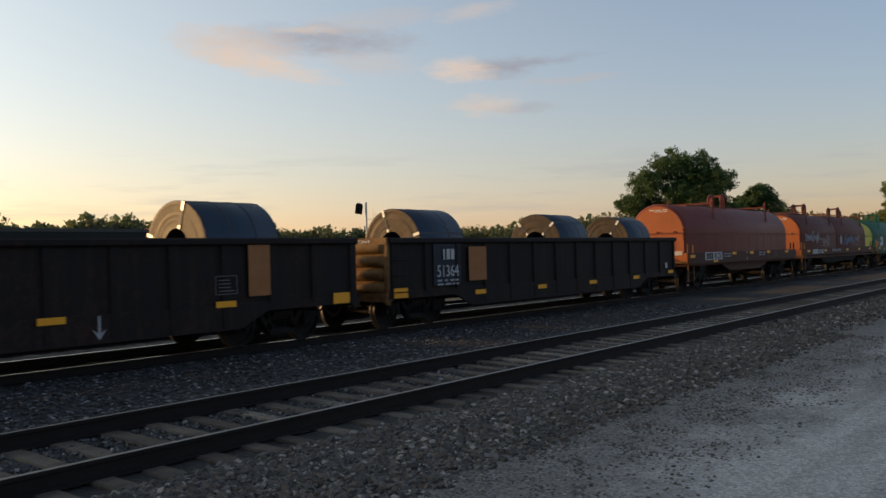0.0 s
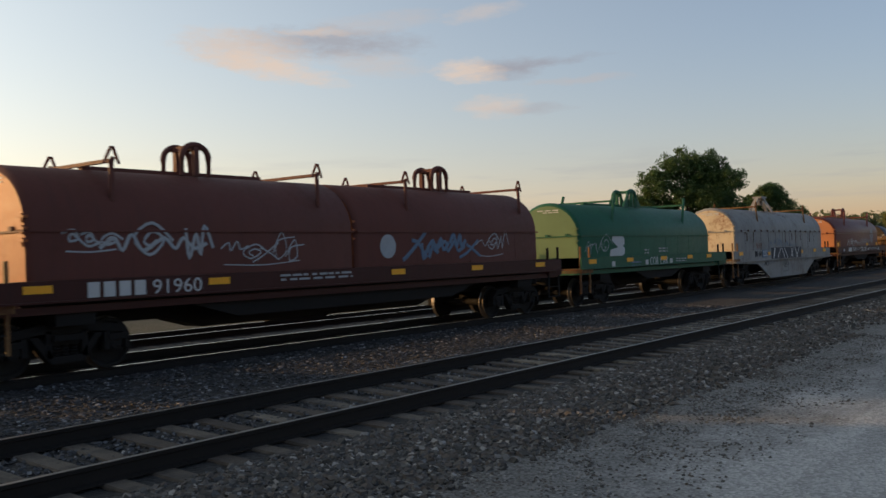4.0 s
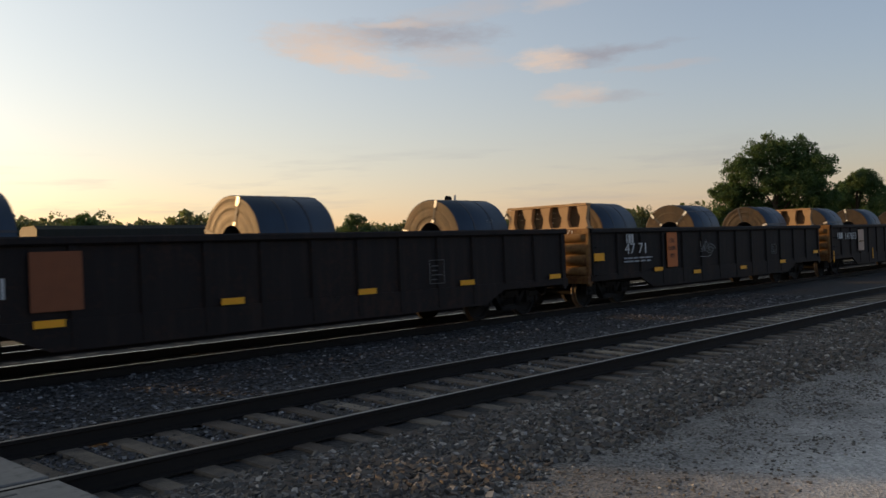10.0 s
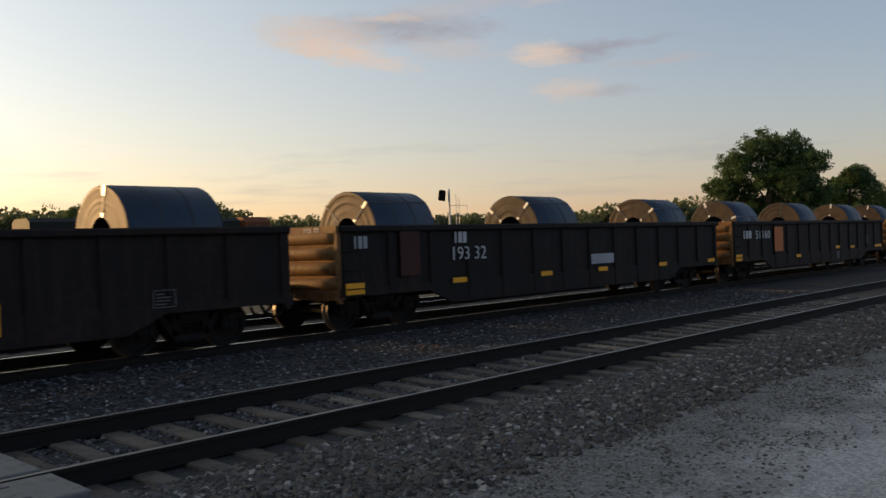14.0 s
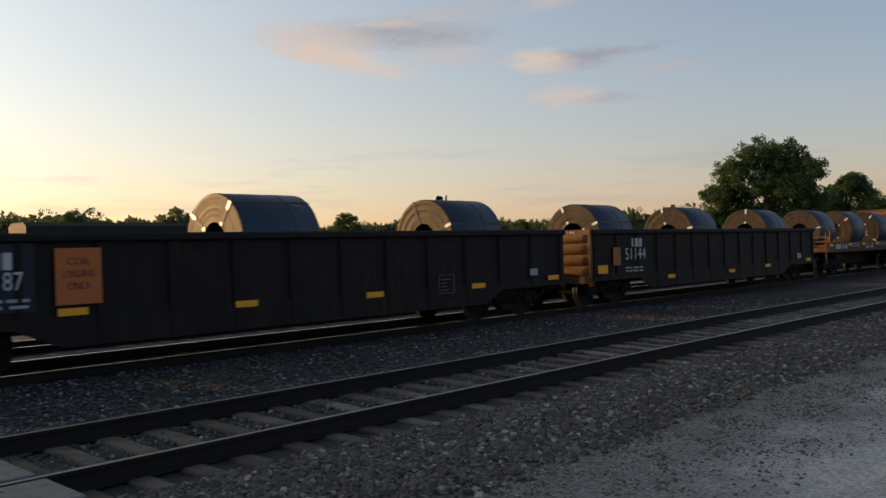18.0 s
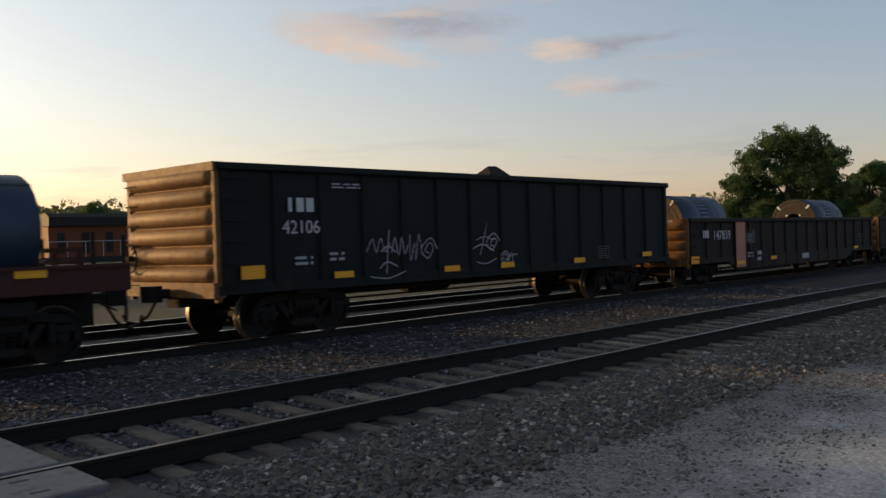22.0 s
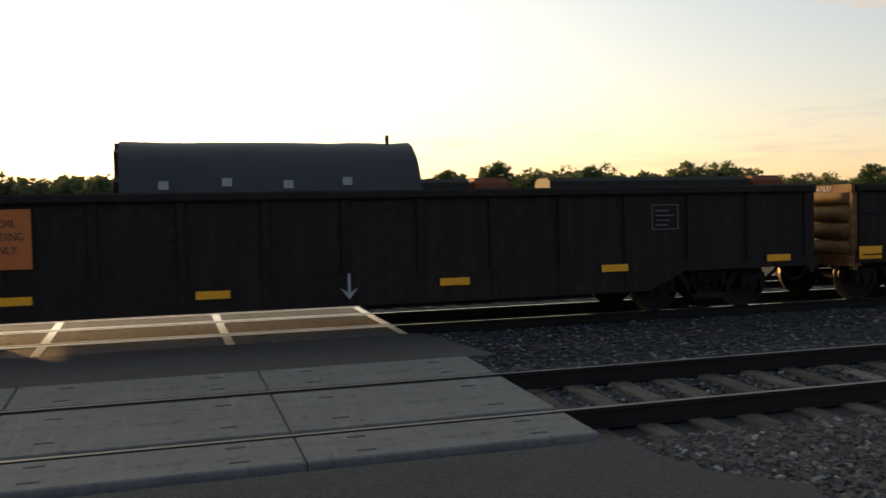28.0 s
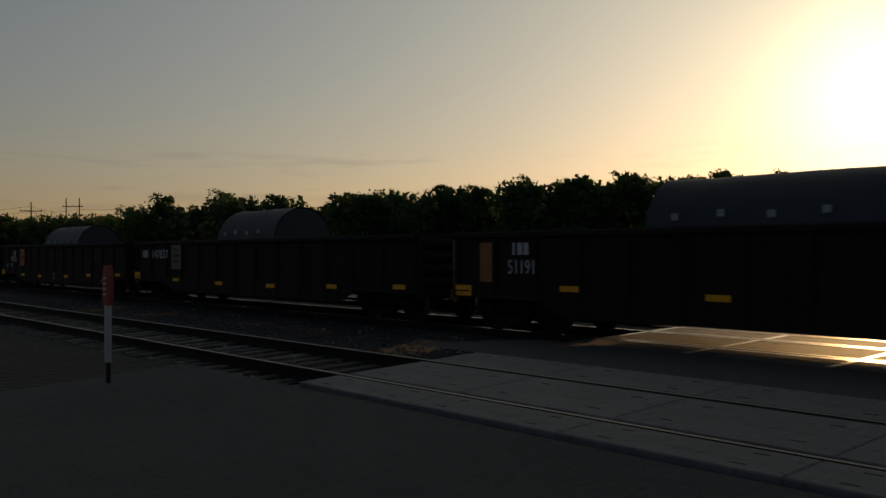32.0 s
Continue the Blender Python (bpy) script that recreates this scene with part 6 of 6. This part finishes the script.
    sep = g.add("ShaderNodeSeparateXYZ", Vector=co)
    rad = g.math("SQRT", g.math("ADD", g.math("POWER", sep.outputs[1], 2.0), g.math("POWER", sep.outputs[2], 2.0)))
    ringn = g.noise(g.add("ShaderNodeCombineXYZ", X=g.math("MULTIPLY", rad, 75.0), Y=0.0, Z=0.0).outputs[0], 1.0, 4.0, 0.7)
    blot = g.noise(co, 2.5, 5.0)
    tone = g.add("ShaderNodeObjectInfo").outputs["Random"]
    ang = g.math("ARCTAN2", sep.outputs[1], sep.outputs[2])
    smear = g.noise(g.add("ShaderNodeCombineXYZ", X=g.math("MULTIPLY", ang, 3.0), Y=g.math("MULTIPLY", rad, 2.0), Z=g.math("MULTIPLY", tone, 20.0)).outputs[0], 1.0, 5.0, 0.65)
    col = g.mix(ringn, (0.020, 0.0145, 0.009), (0.088, 0.058, 0.031))
    col = g.mix(g.math("MULTIPLY", g.math("SUBTRACT", blot, 0.45, clamp=True), 2.0, clamp=True), col, (0.085, 0.046, 0.024))
    col = g.mix(g.math("ADD", g.math("MULTIPLY", tone, 0.55), g.math("MULTIPLY", g.math("SUBTRACT", smear, 0.45, clamp=True), 3.0), clamp=True), col, (0.022, 0.016, 0.011))
    g.tree.links.new(col, bsdf.inputs["Base Color"])
    bump(g, bsdf, ringn, 0.25, 0.003)
    return m


FACE = make_face_mat()
KINDS = [coil_parts(i) for i in range(4)]
taken = set()


def coil(left, label, turn=0.0, z=1.94, length=1.82, y=TT_):
    i = len(taken)
    if i < 4:
        taken.add(i)
        ob = KINDS[i]
    else:
        taken.add(i)
        ob = copy_thing(KINDS[(i * 7) % 4], Matrix())
    tagged(ob, label, "steel coil", "coils on the train")
    x = left + length / 2
    ob.matrix_basis = pose(x, y, z, turn)
    TRAIN.append((ob, x, y, z, turn))
    return ob


C1 = "banded blue-grey steel coil lying in a gondola"
C2 = "steel coil with chalk marks and bright edge guards in a gondola"
for i, left in enumerate((11.05, 17.5, 24.4, 29.2, 110.4, 116.55, 122.05, 128.1, 133.5, 139.2, 145.4, 150.5, 157.3, 162.85, 168.55, 174.8, 180.4, 186.3, 192.1, 196.85, 202.95, 208.7, 214.95, 220.6, 226.7, 261.9, 263.05, 272.6, 273.7)):
    coil(left, C1 if i % 2 else C2, (i * 37) % 90)
for left in (232.3, 236.35, 240.4):
    coil(left, "banded steel coil sitting in the trough of an open coil car", left * 3 % 90, 1.98)


def tarped(x, length, label, kind, q=1.0, z=1.93):
    """A long wrapped load under a tarpaulin with a radial-strapped face."""
    ob = new("wrapped_load")
    n, m = 26, 14
    v = []
    for i in range(m + 1):
        xx = -length / 2 + length * i / m
        for k in range(n + 1):
            a = math.pi * 1.16 * (k / n) - 0.08 * math.pi
            r = 0.94 * q + 0.018 * noise.noise((xx * 2.2, a * 2.0, x)) + (0.015 if i in (0, m) else 0)
            v.append((xx, r * math.cos(a), r * math.sin(a)))
    f = [(i * (n + 1) + k, i * (n + 1) + k + 1, (i + 1) * (n + 1) + k + 1, (i + 1) * (n + 1) + k) for i in range(m) for k in range(n)]
    part("tarpaulin", Mesh().poly(v, f), TARP, ob, "wrinkled blue-grey tarpaulin", None, True)
    for s in (-1, 1):
        ring = [(s * (length / 2 - 0.02), 0.92 * q * math.cos(6.28318 * k / 32), 0.92 * q * math.sin(6.28318 * k / 32)) for k in range(32)]
        # right face takes the dark tarp colour for its shade, left one is tan
        part("face", Mesh().poly(ring + [(s * (length / 2 + 0.02), 0, 0)], [(k, (k + 1) % 32, 32) for k in range(32)]), WRAP if s < 0 else TARP, ob, "tan wrapped face" if s < 0 else "")
    me = Mesh()
    for k in range(5):
        a = 0.35 + k * 0.6
        me.tube([(-length / 2 - 0.05, 0, 0), (-length / 2 - 0.03, 0.93 * q * math.cos(a), 0.93 * q * math.sin(a))], 0.05, 5)
    part("radial_strap", me, BAND, ob, "dark straps over the face")
    part("core", Mesh().tube([(-length / 2 + 0.1, 0, -0.2), (length / 2 - 0.1, 0, -0.2)], 0.68, 18), BAND, ob)
    for k in range(4):
        plate(ob, "label", -length / 2 + length * (0.12 + 0.2 * k), 0.2 + 0.04 * (k % 2), 0.14, 0.12, CHALK, -0.95 * q)
    part("stub", Mesh().tube([(length * 0.42, -0.2, 0.9), (length * 0.42, -0.2, 1.05)], 0.03, 6), IRON, ob)
    tagged(ob, label, "wrapped load", "wrapped loads on the train")
    ob.matrix_basis = pose(x, TT_, z)
    TRAIN.append((ob, x, TT_, z, 0.0))


tarped(302.35, 4.4, "long load under a blue-grey tarpaulin with a tan face", 0)
tarped(319.4, 3.5, "tarped load with straps across its tan face", 1, 1.06, 2.0)
tarped(336.6, 4.6, "long load under a dark tarpaulin in a gondola", 2, 1.04, 2.0)


def bulkhead(x, label):
    """A timber end wall on a gondola: boards across, tapered buttresses, top rail."""
    ob = new("timber_bulkhead")
    rng = random.Random(int(x))
    for i in range(4):
        part("board", Mesh().box(0.02, 0.09, -1.28, 1.28, 0.14 * i, 0.14 * i + 0.135), CRATE_DARK, ob, "dark brown board")
    for i in range(5):
        y = -1.18 + 0.59 * i
        w = 0.07 + 0.05 * rng.random()
        ring = [(y - w - 0.05, 0.0), (y + w + 0.05, 0.0), (y + w, 0.14), (y + w * 0.8, 0.26), (y + w * 1.5, 0.40), (y + w * 1.8, 0.55), (y - w * 1.6, 0.55), (y - w * 1.2, 0.36), (y - w * 0.9, 0.2)]
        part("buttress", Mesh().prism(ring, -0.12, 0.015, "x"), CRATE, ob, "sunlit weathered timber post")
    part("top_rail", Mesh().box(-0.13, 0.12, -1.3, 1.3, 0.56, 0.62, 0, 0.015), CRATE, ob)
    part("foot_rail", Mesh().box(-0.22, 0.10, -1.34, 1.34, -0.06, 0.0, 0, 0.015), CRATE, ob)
    part("chain", Mesh().tube([(-0.05, 1.3, 0.6), (-0.2, 1.36, 0.35), (-0.12, 1.34, 0.05)], 0.02, 5), IRON, ob)
    tagged(ob, label, "bulkhead", "timber bulkheads on the train")
    z = 2.128
    ob.matrix_basis = pose(x, TT_, z)
    TRAIN.append((ob, x, TT_, z, 0.0))


bulkhead(126.78, "brown timber bulkhead on a gondola's sunlit end")
bulkhead(142.45, "brown timber bulkhead on a gondola's rear end")


# ---- background ----


class Leaves:
    """Collects small leaf clumps, and makes one mesh of them."""

    def __init__(self, seed):
        self.rng, self.v = np.random.default_rng(seed), []

    def ball(self, centre, radius, count, size, flat=0.85, rim=0.4):
        r = self.rng
        d = r.normal(size=(count, 3))
        d *= (radius * r.random(count) ** rim / np.linalg.norm(d, axis=1))[:, None]
        d[:, 2] *= flat
        a = r.normal(size=(count, 3))
        a /= np.linalg.norm(a, axis=1)[:, None]
        b = np.cross(a, r.normal(size=(count, 3)))
        b /= np.linalg.norm(b, axis=1)[:, None]
        n = np.cross(a, b)
        s = (size * r.uniform(0.6, 1.4, count))[:, None]
        p = np.asarray(centre, float) + d
        self.v.append(np.stack([p - a * s, p - b * s * 0.7 + n * s * 0.25, p + a * s, p + b * s * 0.7 + n * s * 0.25], 1))

    def make(self, name, mat_):
        v = np.concatenate(self.v).reshape(-1, 3)
        return quads(name, v, np.arange(len(v)).reshape(-1, 4), mat_)


def polar(az, dist):
    """A place by its bearing, left of straight across, and distance."""
    return -math.sin(radians(az)) * dist, math.cos(radians(az)) * dist


def tree(az, dist, height, width, seed, label, mat_=None, dense=1.0, lobes=None):
    """A tapered trunk, limbs, and a crown of many leafy boughs with gaps between them."""
    rng = random.Random(seed)
    x, y = polar(az, dist)
    ob = new("tree")
    trunk = Mesh()
    r0 = height * 0.026
    trunk.tube([(0, 0, 0), (r0 * 0.3, 0, height * 0.2), (-r0 * 0.4, r0 * 0.3, height * 0.42), (0, 0, height * 0.66), (0.1, 0, height * 0.85)], [r0 * 1.3, r0, r0 * 0.8, r0 * 0.5, r0 * 0.15], 9)
    crown = Leaves(seed)
    fx, fy = x / dist, y / dist
    if lobes is None:
        lobes = []
        for i in range(11):
            t = i / 10
            a, ring = i * 2.4 + rng.uniform(-.5, .5), width * 0.33 * (1 - 0.72 * t * t)
            r = width * (0.21 - 0.05 * t) * rng.uniform(0.8, 1.2)
            lobes.append((ring * math.cos(a), ring * math.sin(a), min(height - r, height * (0.2 + 0.62 * t) * rng.uniform(0.93, 1.07)), r))
        lobes.append((rng.uniform(-.08, .08) * width, 0, height - width * 0.17, width * 0.17))
    for u, d, h, r in lobes:
        c = Vector((u * fy + d * fx, -u * fx + d * fy, h))
        trunk.tube([(0, 0, h * 0.55), (c.x * 0.5, c.y * 0.5, h * 0.8), tuple(c)], [r0 * 0.4, r0 * 0.24, r0 * 0.08], 6)
        crown.ball(c, r * 0.72, int(230 * dense), width * 0.013, 0.85, 0.5)
        for _ in range(int(36 * dense)):
            w = Vector((rng.gauss(0, 1), rng.gauss(0, 1), rng.gauss(0.15, 1))).normalized()
            q = c + Vector((w.x, w.y, w.z * 0.85)) * r * rng.uniform(0.5, 0.97)
            crown.ball(q, r * rng.uniform(0.16, 0.32), 64, width * 0.0078, 0.8, 0.45)
    part("trunk", trunk, BARK, ob)
    part("crown", crown.make("crown", mat_ or LEAF), None, ob)
    tagged(ob, label, "tree")
    ob.matrix_basis = pose(x, y, -0.5)
    return ob


# boughs of the large tree: across, behind, height, radius
BIG_TREE = [(-0.8, 0, 12.2, 2.8), (2.3, 0.5, 12.0, 2.8), (4.5, 0, 10.0, 2.7), (-3.6, -0.5, 10.3, 2.7), (-5.4, 0, 7.4, 2.5), (4.7, 0.5, 6.6, 2.7), (-6.0, 0, 4.5, 2.1), (-2.8, 1.5, 6.9, 2.7),
            (0.4, -1.2, 8.9, 2.5), (2.8, -1, 7.8, 3.0), (0.7, 1.5, 5.1, 2.7), (3.0, 0, 3.7, 2.8), (-3.1, -1, 3.7, 2.6), (4.8, -0.5, 3.3, 2.3), (-5.4, 0.5, 2.2, 1.9), (0, 0, 2.3, 2.4), (2.4, 1.5, 9.6, 2.6)]
tree(-68.0, 118, 14.2, 14.2, 1, "large full green tree standing alone past the tracks", None, 2.3, BIG_TREE)
tree(-72.3, 150, 12.2, 13.0, 2, "rounded green tree beside the large tree", None, 2.2)
tree(-74.2, 160, 8.6, 7.0, 3, "smaller green tree beside the large tree")
tree(-80.3, 110, 11.0, 8.0, 4, "yellow-green leafy tree near the track", LEAF_YEL, 1.3)
tree(-12.4, 165, 15.4, 11.0, 5, "lone dark tree against the evening sky", None, 1.0)
tree(-6.3, 160, 13.2, 13.0, 6, "spreading dark tree in the hedge line", None, 1.2)
tree(-42.6, 170, 9.9, 9.5, 7, "round hedge tree behind the yard")
tree(-20.8, 165, 12.2, 13.0, 8, "broad hedge tree behind the yard")
tree(-26.4, 170, 11.4, 12.0, 9, "broad hedge tree behind the yard")
tree(-17.6, 175, 11.6, 9.5, 11, "hedge tree with an open crown")
tree(-47.5, 260, 8.0, 8.0, 12, "small distant tree past the yard")
tree(-53.5, 240, 9.6, 12.0, 13, "wide distant tree clump")


def woods(name, seed, rows, mat_, label, size):
    """A belt of trees: bearing, distance, top height and spread of each clump."""
    rng = random.Random(seed)
    bag = Leaves(seed)
    for az0, az1, dist, h0, h1, step in rows:
        az = az0
        while az <= az1:
            t = (az - az0) / max(0.01, az1 - az0)
            h = (h0 + (h1 - h0) * t) * rng.uniform(0.88, 1.08)
            d = dist * rng.uniform(0.98, 1.08)
            x, y = polar(az, d)
            w = step * d * 0.01745 * rng.uniform(1.0, 1.6)
            for i in range(9):
                z = h * (0.05 + 0.82 * (i / 8))
                spread = w * (1.0 if i < 5 else 1.0 - 0.17 * (i - 4))
                c = (x + rng.uniform(-spread, spread) * 0.6, y + rng.uniform(-spread, spread) * 0.6, z - 0.5)
                rad = w * rng.uniform(0.34, 0.56)
                bag.ball(c, rad, 60, size * 0.7, 0.85)
                for _ in range(5):
                    e = Vector((rng.gauss(0, 1), rng.gauss(0, 1), rng.gauss(0.3, 1))).normalized() * rad
                    bag.ball((c[0] + e.x, c[1] + e.y, c[2] + e.z * 0.8), rad * rng.uniform(0.22, 0.4), 26, size * 0.36, 0.85)
                bag.ball((c[0], c[1] + w * 0.5, c[2] - 0.4), w * 0.55, 60, size * 1.5, 0.85)
            az += step * rng.uniform(0.5, 0.95)
    tagged(new(name, bag.make(name, mat_)), label, "", "", "stuff")


woods("woods", 1, ((13, 27, 125, 11.8, 12.5, 1.1), (29.4, 46, 120, 12.3, 12.6, 1.1), (46, 57, 130, 12.2, 10.6, 1.1), (57, 64, 145, 10.4, 11.8, 1.1), (64, 68.5, 165, 12.0, 11.2, 1.1), (68.5, 73, 165, 8.5, 8.2, 1.1), (73, 80, 175, 7.6, 11.0, 1.2), (14, 62, 150, 8.6, 8.6, 1.0), (26.6, 28.2, 130, 12.2, 12.0, 0.8), (26.4, 29.6, 135, 8.6, 8.8, 1.2)), LEAF, "dark belt of full trees behind the road", 0.40)
woods("hedgerow", 2, ((13, 82, 210, 9.0, 9.0, 1.2), (-11.5, 13, 200, 11.6, 12.4, 1.2), (-36, -11.5, 220, 11.8, 10.8, 1.2), (-58, -36, 330, 11.2, 12.2, 1.0), (-64, -58, 330, 14.0, 13.2, 1.0), (-90, -64, 360, 12.0, 12.8, 1.0)), LEAF_HAZY, "distant low line of trees round the fields", 0.7)


def locomotive(x, y, label):
    """A six-axle freight engine: hood, cab, short nose, frame, tanks, trucks, railings."""
    ob = new("locomotive")
    hx = 11.0
    part("frame", Mesh().box(-hx, hx, -1.45, 1.45, 1.25, 1.65), LOCO_DARK, ob)
    part("long_hood", Mesh().prism([(-0.95, 1.65), (0.95, 1.65), (0.95, 3.9), (0.7, 4.25), (-0.7, 4.25), (-0.95, 3.9)], -10.2, 6.6, "x"), LOCO_ORANGE, ob, "orange engine hood")
    part("roof", Mesh().prism([(-1.3, 3.75), (1.3, 3.75), (1.3, 4.35), (0.9, 4.6), (-0.9, 4.6), (-1.3, 4.35)], -10.3, 6.2, "x"), LOCO_DARK, ob, "dark radiator and dynamic brake top")
    cab = part("cab", Mesh().prism([(-1.5, 1.65), (1.5, 1.65), (1.5, 4.25), (1.0, 4.65), (-1.0, 4.65), (-1.5, 4.25)], 6.6, 9.0, "x"), LOCO_ORANGE, ob, "orange cab")
    for a in (6.8, 7.9):
        part("window", Mesh().box(a, a + 0.85, -1.53, -1.49, 3.2, 4.0), GLASS_DARK, cab)
    part("nose", Mesh().prism([(-1.2, 1.65), (1.2, 1.65), (1.1, 3.0), (0.8, 3.3), (-0.8, 3.3), (-1.1, 3.0)], 9.0, 10.6, "x"), LOCO_ORANGE, ob)
    me = Mesh()
    for i in range(14):
        me.tube([(-10.4 + 1.25 * i, -1.42, 1.6), (-10.4 + 1.25 * i, -1.42, 2.7)], 0.025, 5)
    me.tube([(-10.4, -1.42, 2.7), (5.9, -1.42, 2.7)], 0.025, 5)
    part("railing", me, STEELGREY, ob)
    for i in range(9):
        part("hood_door", Mesh().box(-9.6 + 1.7 * i, -9.6 + 1.7 * i + 0.5, -0.99, -0.94, 1.9, 3.3), LOCO_DARK, ob)
    part("fuel_tank", Mesh().box(-3.0, 3.2, -1.4, 1.4, 0.45, 1.24, 0, 0.15), LOCO_DARK, ob)
    for s in (-1, 1):
        t = part("truck", Mesh().box(s * 7.0 - 2.4, s * 7.0 + 2.4, -1.25, 1.25, 0.55, 1.1), IRON, ob)
        for k in (-1.8, 0, 1.8):
            part("wheelset", Mesh().tube([(s * 7.0 + k, -0.85, 0.52), (s * 7.0 + k, -0.68, 0.52)], 0.52, 20).tube([(s * 7.0 + k, 0.68, 0.52), (s * 7.0 + k, 0.85, 0.52)], 0.52, 20), IRON, t)
    tagged(ob, label, "locomotive", "parked locomotives")
    ob.matrix_basis = pose(x, y, -0.33)


locomotive(37.0, 61.0, "parked orange locomotive with dark roof in the yard")
locomotive(14.5, 61.0, "parked orange locomotive coupled in the yard")
me = Mesh()
for y in (60.25, 61.76):
    me.box(-120, 160, y - 0.035, y + 0.035, -0.49, -0.33)
setting("rail", me, RAIL_SIDE, "rails of the yard track behind the field")


def signal_mast(az, dist):
    x, y = polar(az, dist)
    ob = new("signal_mast")
    part("mast", Mesh().tube([(0, 0, 0), (0, 0, 8.0)], 0.11, 10), STEELGREY, ob)
    me = Mesh().tube([(0.7, 0, 0.3), (0.7, 0, 7.4)], 0.03, 6).tube([(1.05, 0, 0.3), (1.05, 0, 7.0)], 0.03, 6)
    for i in range(18):
        me.tube([(0.7, 0, 0.6 + 0.36 * i), (1.05, 0, 0.6 + 0.36 * i)], 0.018, 5)
    part("ladder", me, STEELGREY, ob)
    me = Mesh()
    for z in (5.2, 6.2):
        me.tube([(0, -0.3, z), (1.9, -0.3, z)], 0.03, 6)
    me.tube([(1.9, -0.3, 4.9), (1.9, -0.3, 6.2)], 0.03, 6)
    part("platform_rail", me, STEELGREY, ob)
    hd = part("signal_head", Mesh().prism([(-0.42, -0.55), (0.42, -0.55), (0.42, 0.4), (0.3, 0.6), (-0.3, 0.6), (-0.42, 0.4)], -0.06, 0.06, "y"), IRON, ob, "black signal target", pose(-0.75, -0.1, 7.3, 0, 8, 35))
    for k in range(3):
        part("hood", Mesh().tube([(0.0, -0.08, 0.3 - 0.3 * k), (0.0, -0.38, 0.28 - 0.3 * k)], 0.12, 10), IRON, hd)
    part("case", Mesh().box(-0.5, 0.4, -0.3, 0.3, 0.0, 1.5), STEELGREY, ob)
    tagged(ob, "grey railway signal mast with black target and ladder", "railway signal")
    ob.matrix_basis = pose(x, y, -0.5, 0, 0, az)


signal_mast(-48.8, 98)


def utility_pole(az, dist, h, double):
    x, y = polar(az, dist)
    ob = new("utility_pole")
    for k in ((-1.4, 1.4) if double else (0,)):
        part("pole", Mesh().tube([(k, 0, 0), (k, 0, h)], [0.17, 0.11], 8), BARK, ob)
    part("crossarm", Mesh().box(-2.2, 2.2, -0.07, 0.07, h - 2.0, h - 1.8), BARK, ob)
    for k in (-2.0, 0.0, 2.0):
        part("insulator", Mesh().tube([(k, 0, h - 1.8), (k, 0, h - 1.45)], 0.06, 6), STEELGREY, ob)
    if not double:
        part("brace", Mesh().tube([(0, 0, h - 3.6), (1.8, 0, h - 2.8)], 0.06, 6), BARK, ob)
    tagged(ob, "wooden double power pole with crossarm" if double else "wooden power pole with crossarm", "utility pole")
    ob.matrix_basis = pose(x, y, -0.5, 0, 0, az)


utility_pole(73.7, 210, 13.0, False)
utility_pole(71.5, 225, 14.8, True)
a, b = polar(73.7, 210), polar(71.5, 225)
wire = Mesh()
for dz in (11.6, 10.5):
    for p, q in (((a[0] - 160, a[1] - 20), a), (a, b), (b, (b[0] + 160, b[1] + 90))):
        wire.tube([(p[0] + (q[0] - p[0]) * k / 8, p[1] + (q[1] - p[1]) * k / 8, dz - 3.0 * (k / 8) * (1 - k / 8)) for k in range(9)], 0.03, 4)
tagged(new("power_line", wire.make("power_line", IRON)), "thin dark power wires between poles", "power line")


def marker_post(x, y, z):
    ob = new("marker_post")
    part("stake", Mesh().box(-0.05, 0.05, -0.015, 0.015, 0.0, 0.45), IRON, ob)
    part("sleeve", Mesh().box(-0.06, 0.06, -0.03, 0.03, 0.4, 1.24, 0, 0.012), STEELGREY, ob, "pale grey weathered post")
    blade = part("blade", Mesh().prism([(-0.085, 1.2), (0.085, 1.2), (0.095, 1.3), (0.09, 1.62), (0.05, 1.76), (-0.05, 1.76), (-0.09, 1.62), (-0.095, 1.3)], -0.045, 0.045, "y"), RED, ob, "orange-red warning blade")
    bars = Mesh()
    for k in range(4):
        bars.box(-0.05, 0.05, -0.052, -0.046, 1.34 + 0.075 * k, 1.37 + 0.075 * k)
    tagged(part("small_stencil", bars, WHITE, blade), "", "", "", "stuff")
    tagged(ob, "pale grey marker post with orange-red blade in the verge", "marker post")
    ob.matrix_basis = pose(x, y, z)


marker_post(-12.85, 4.78, -0.27)


# ---- movement ----
def run(t):
    """Way that the train has gone after t seconds."""
    u = t / 16 - 1
    return -0.62 * max(0.0, t - 29.3) - 173.4252 * u - 0.2876 * u * u + 2.0108 * u ** 3 + 0.1639 * u ** 4 - (173.4252 - 0.2876 - 2.0108 + 0.1639)


def motions():
    times = [0, 4, 8, 12, 16, 20, 24, 28, 29, 29.5, 30, 31, 32]
    for ob, x, y, z, tilt in TRAIN:
        walk(ob, [(t, pose(x + run(t), y, z, tilt)) for t in times])
    wheels = [o for o in scene.objects if o.name.split(".")[0] == "wheelset" and o.parent and o.parent.name.split(".")[0] == "truck" and o.data is WHEELSET]
    first = wheels[0]
    steps = 660
    walk(first, [(32.0 * i / steps, pose(0, 0, 0, 0, math.degrees(run(32.0 * i / steps) / 0.415), 0)) for i in range(steps + 1)])
    for w in wheels[1:]:
        w.rotation_mode = "QUATERNION"
        keys = w.animation_data_create()
        keys.action, keys.action_slot = first.animation_data.action, first.animation_data.action_slot


motions()
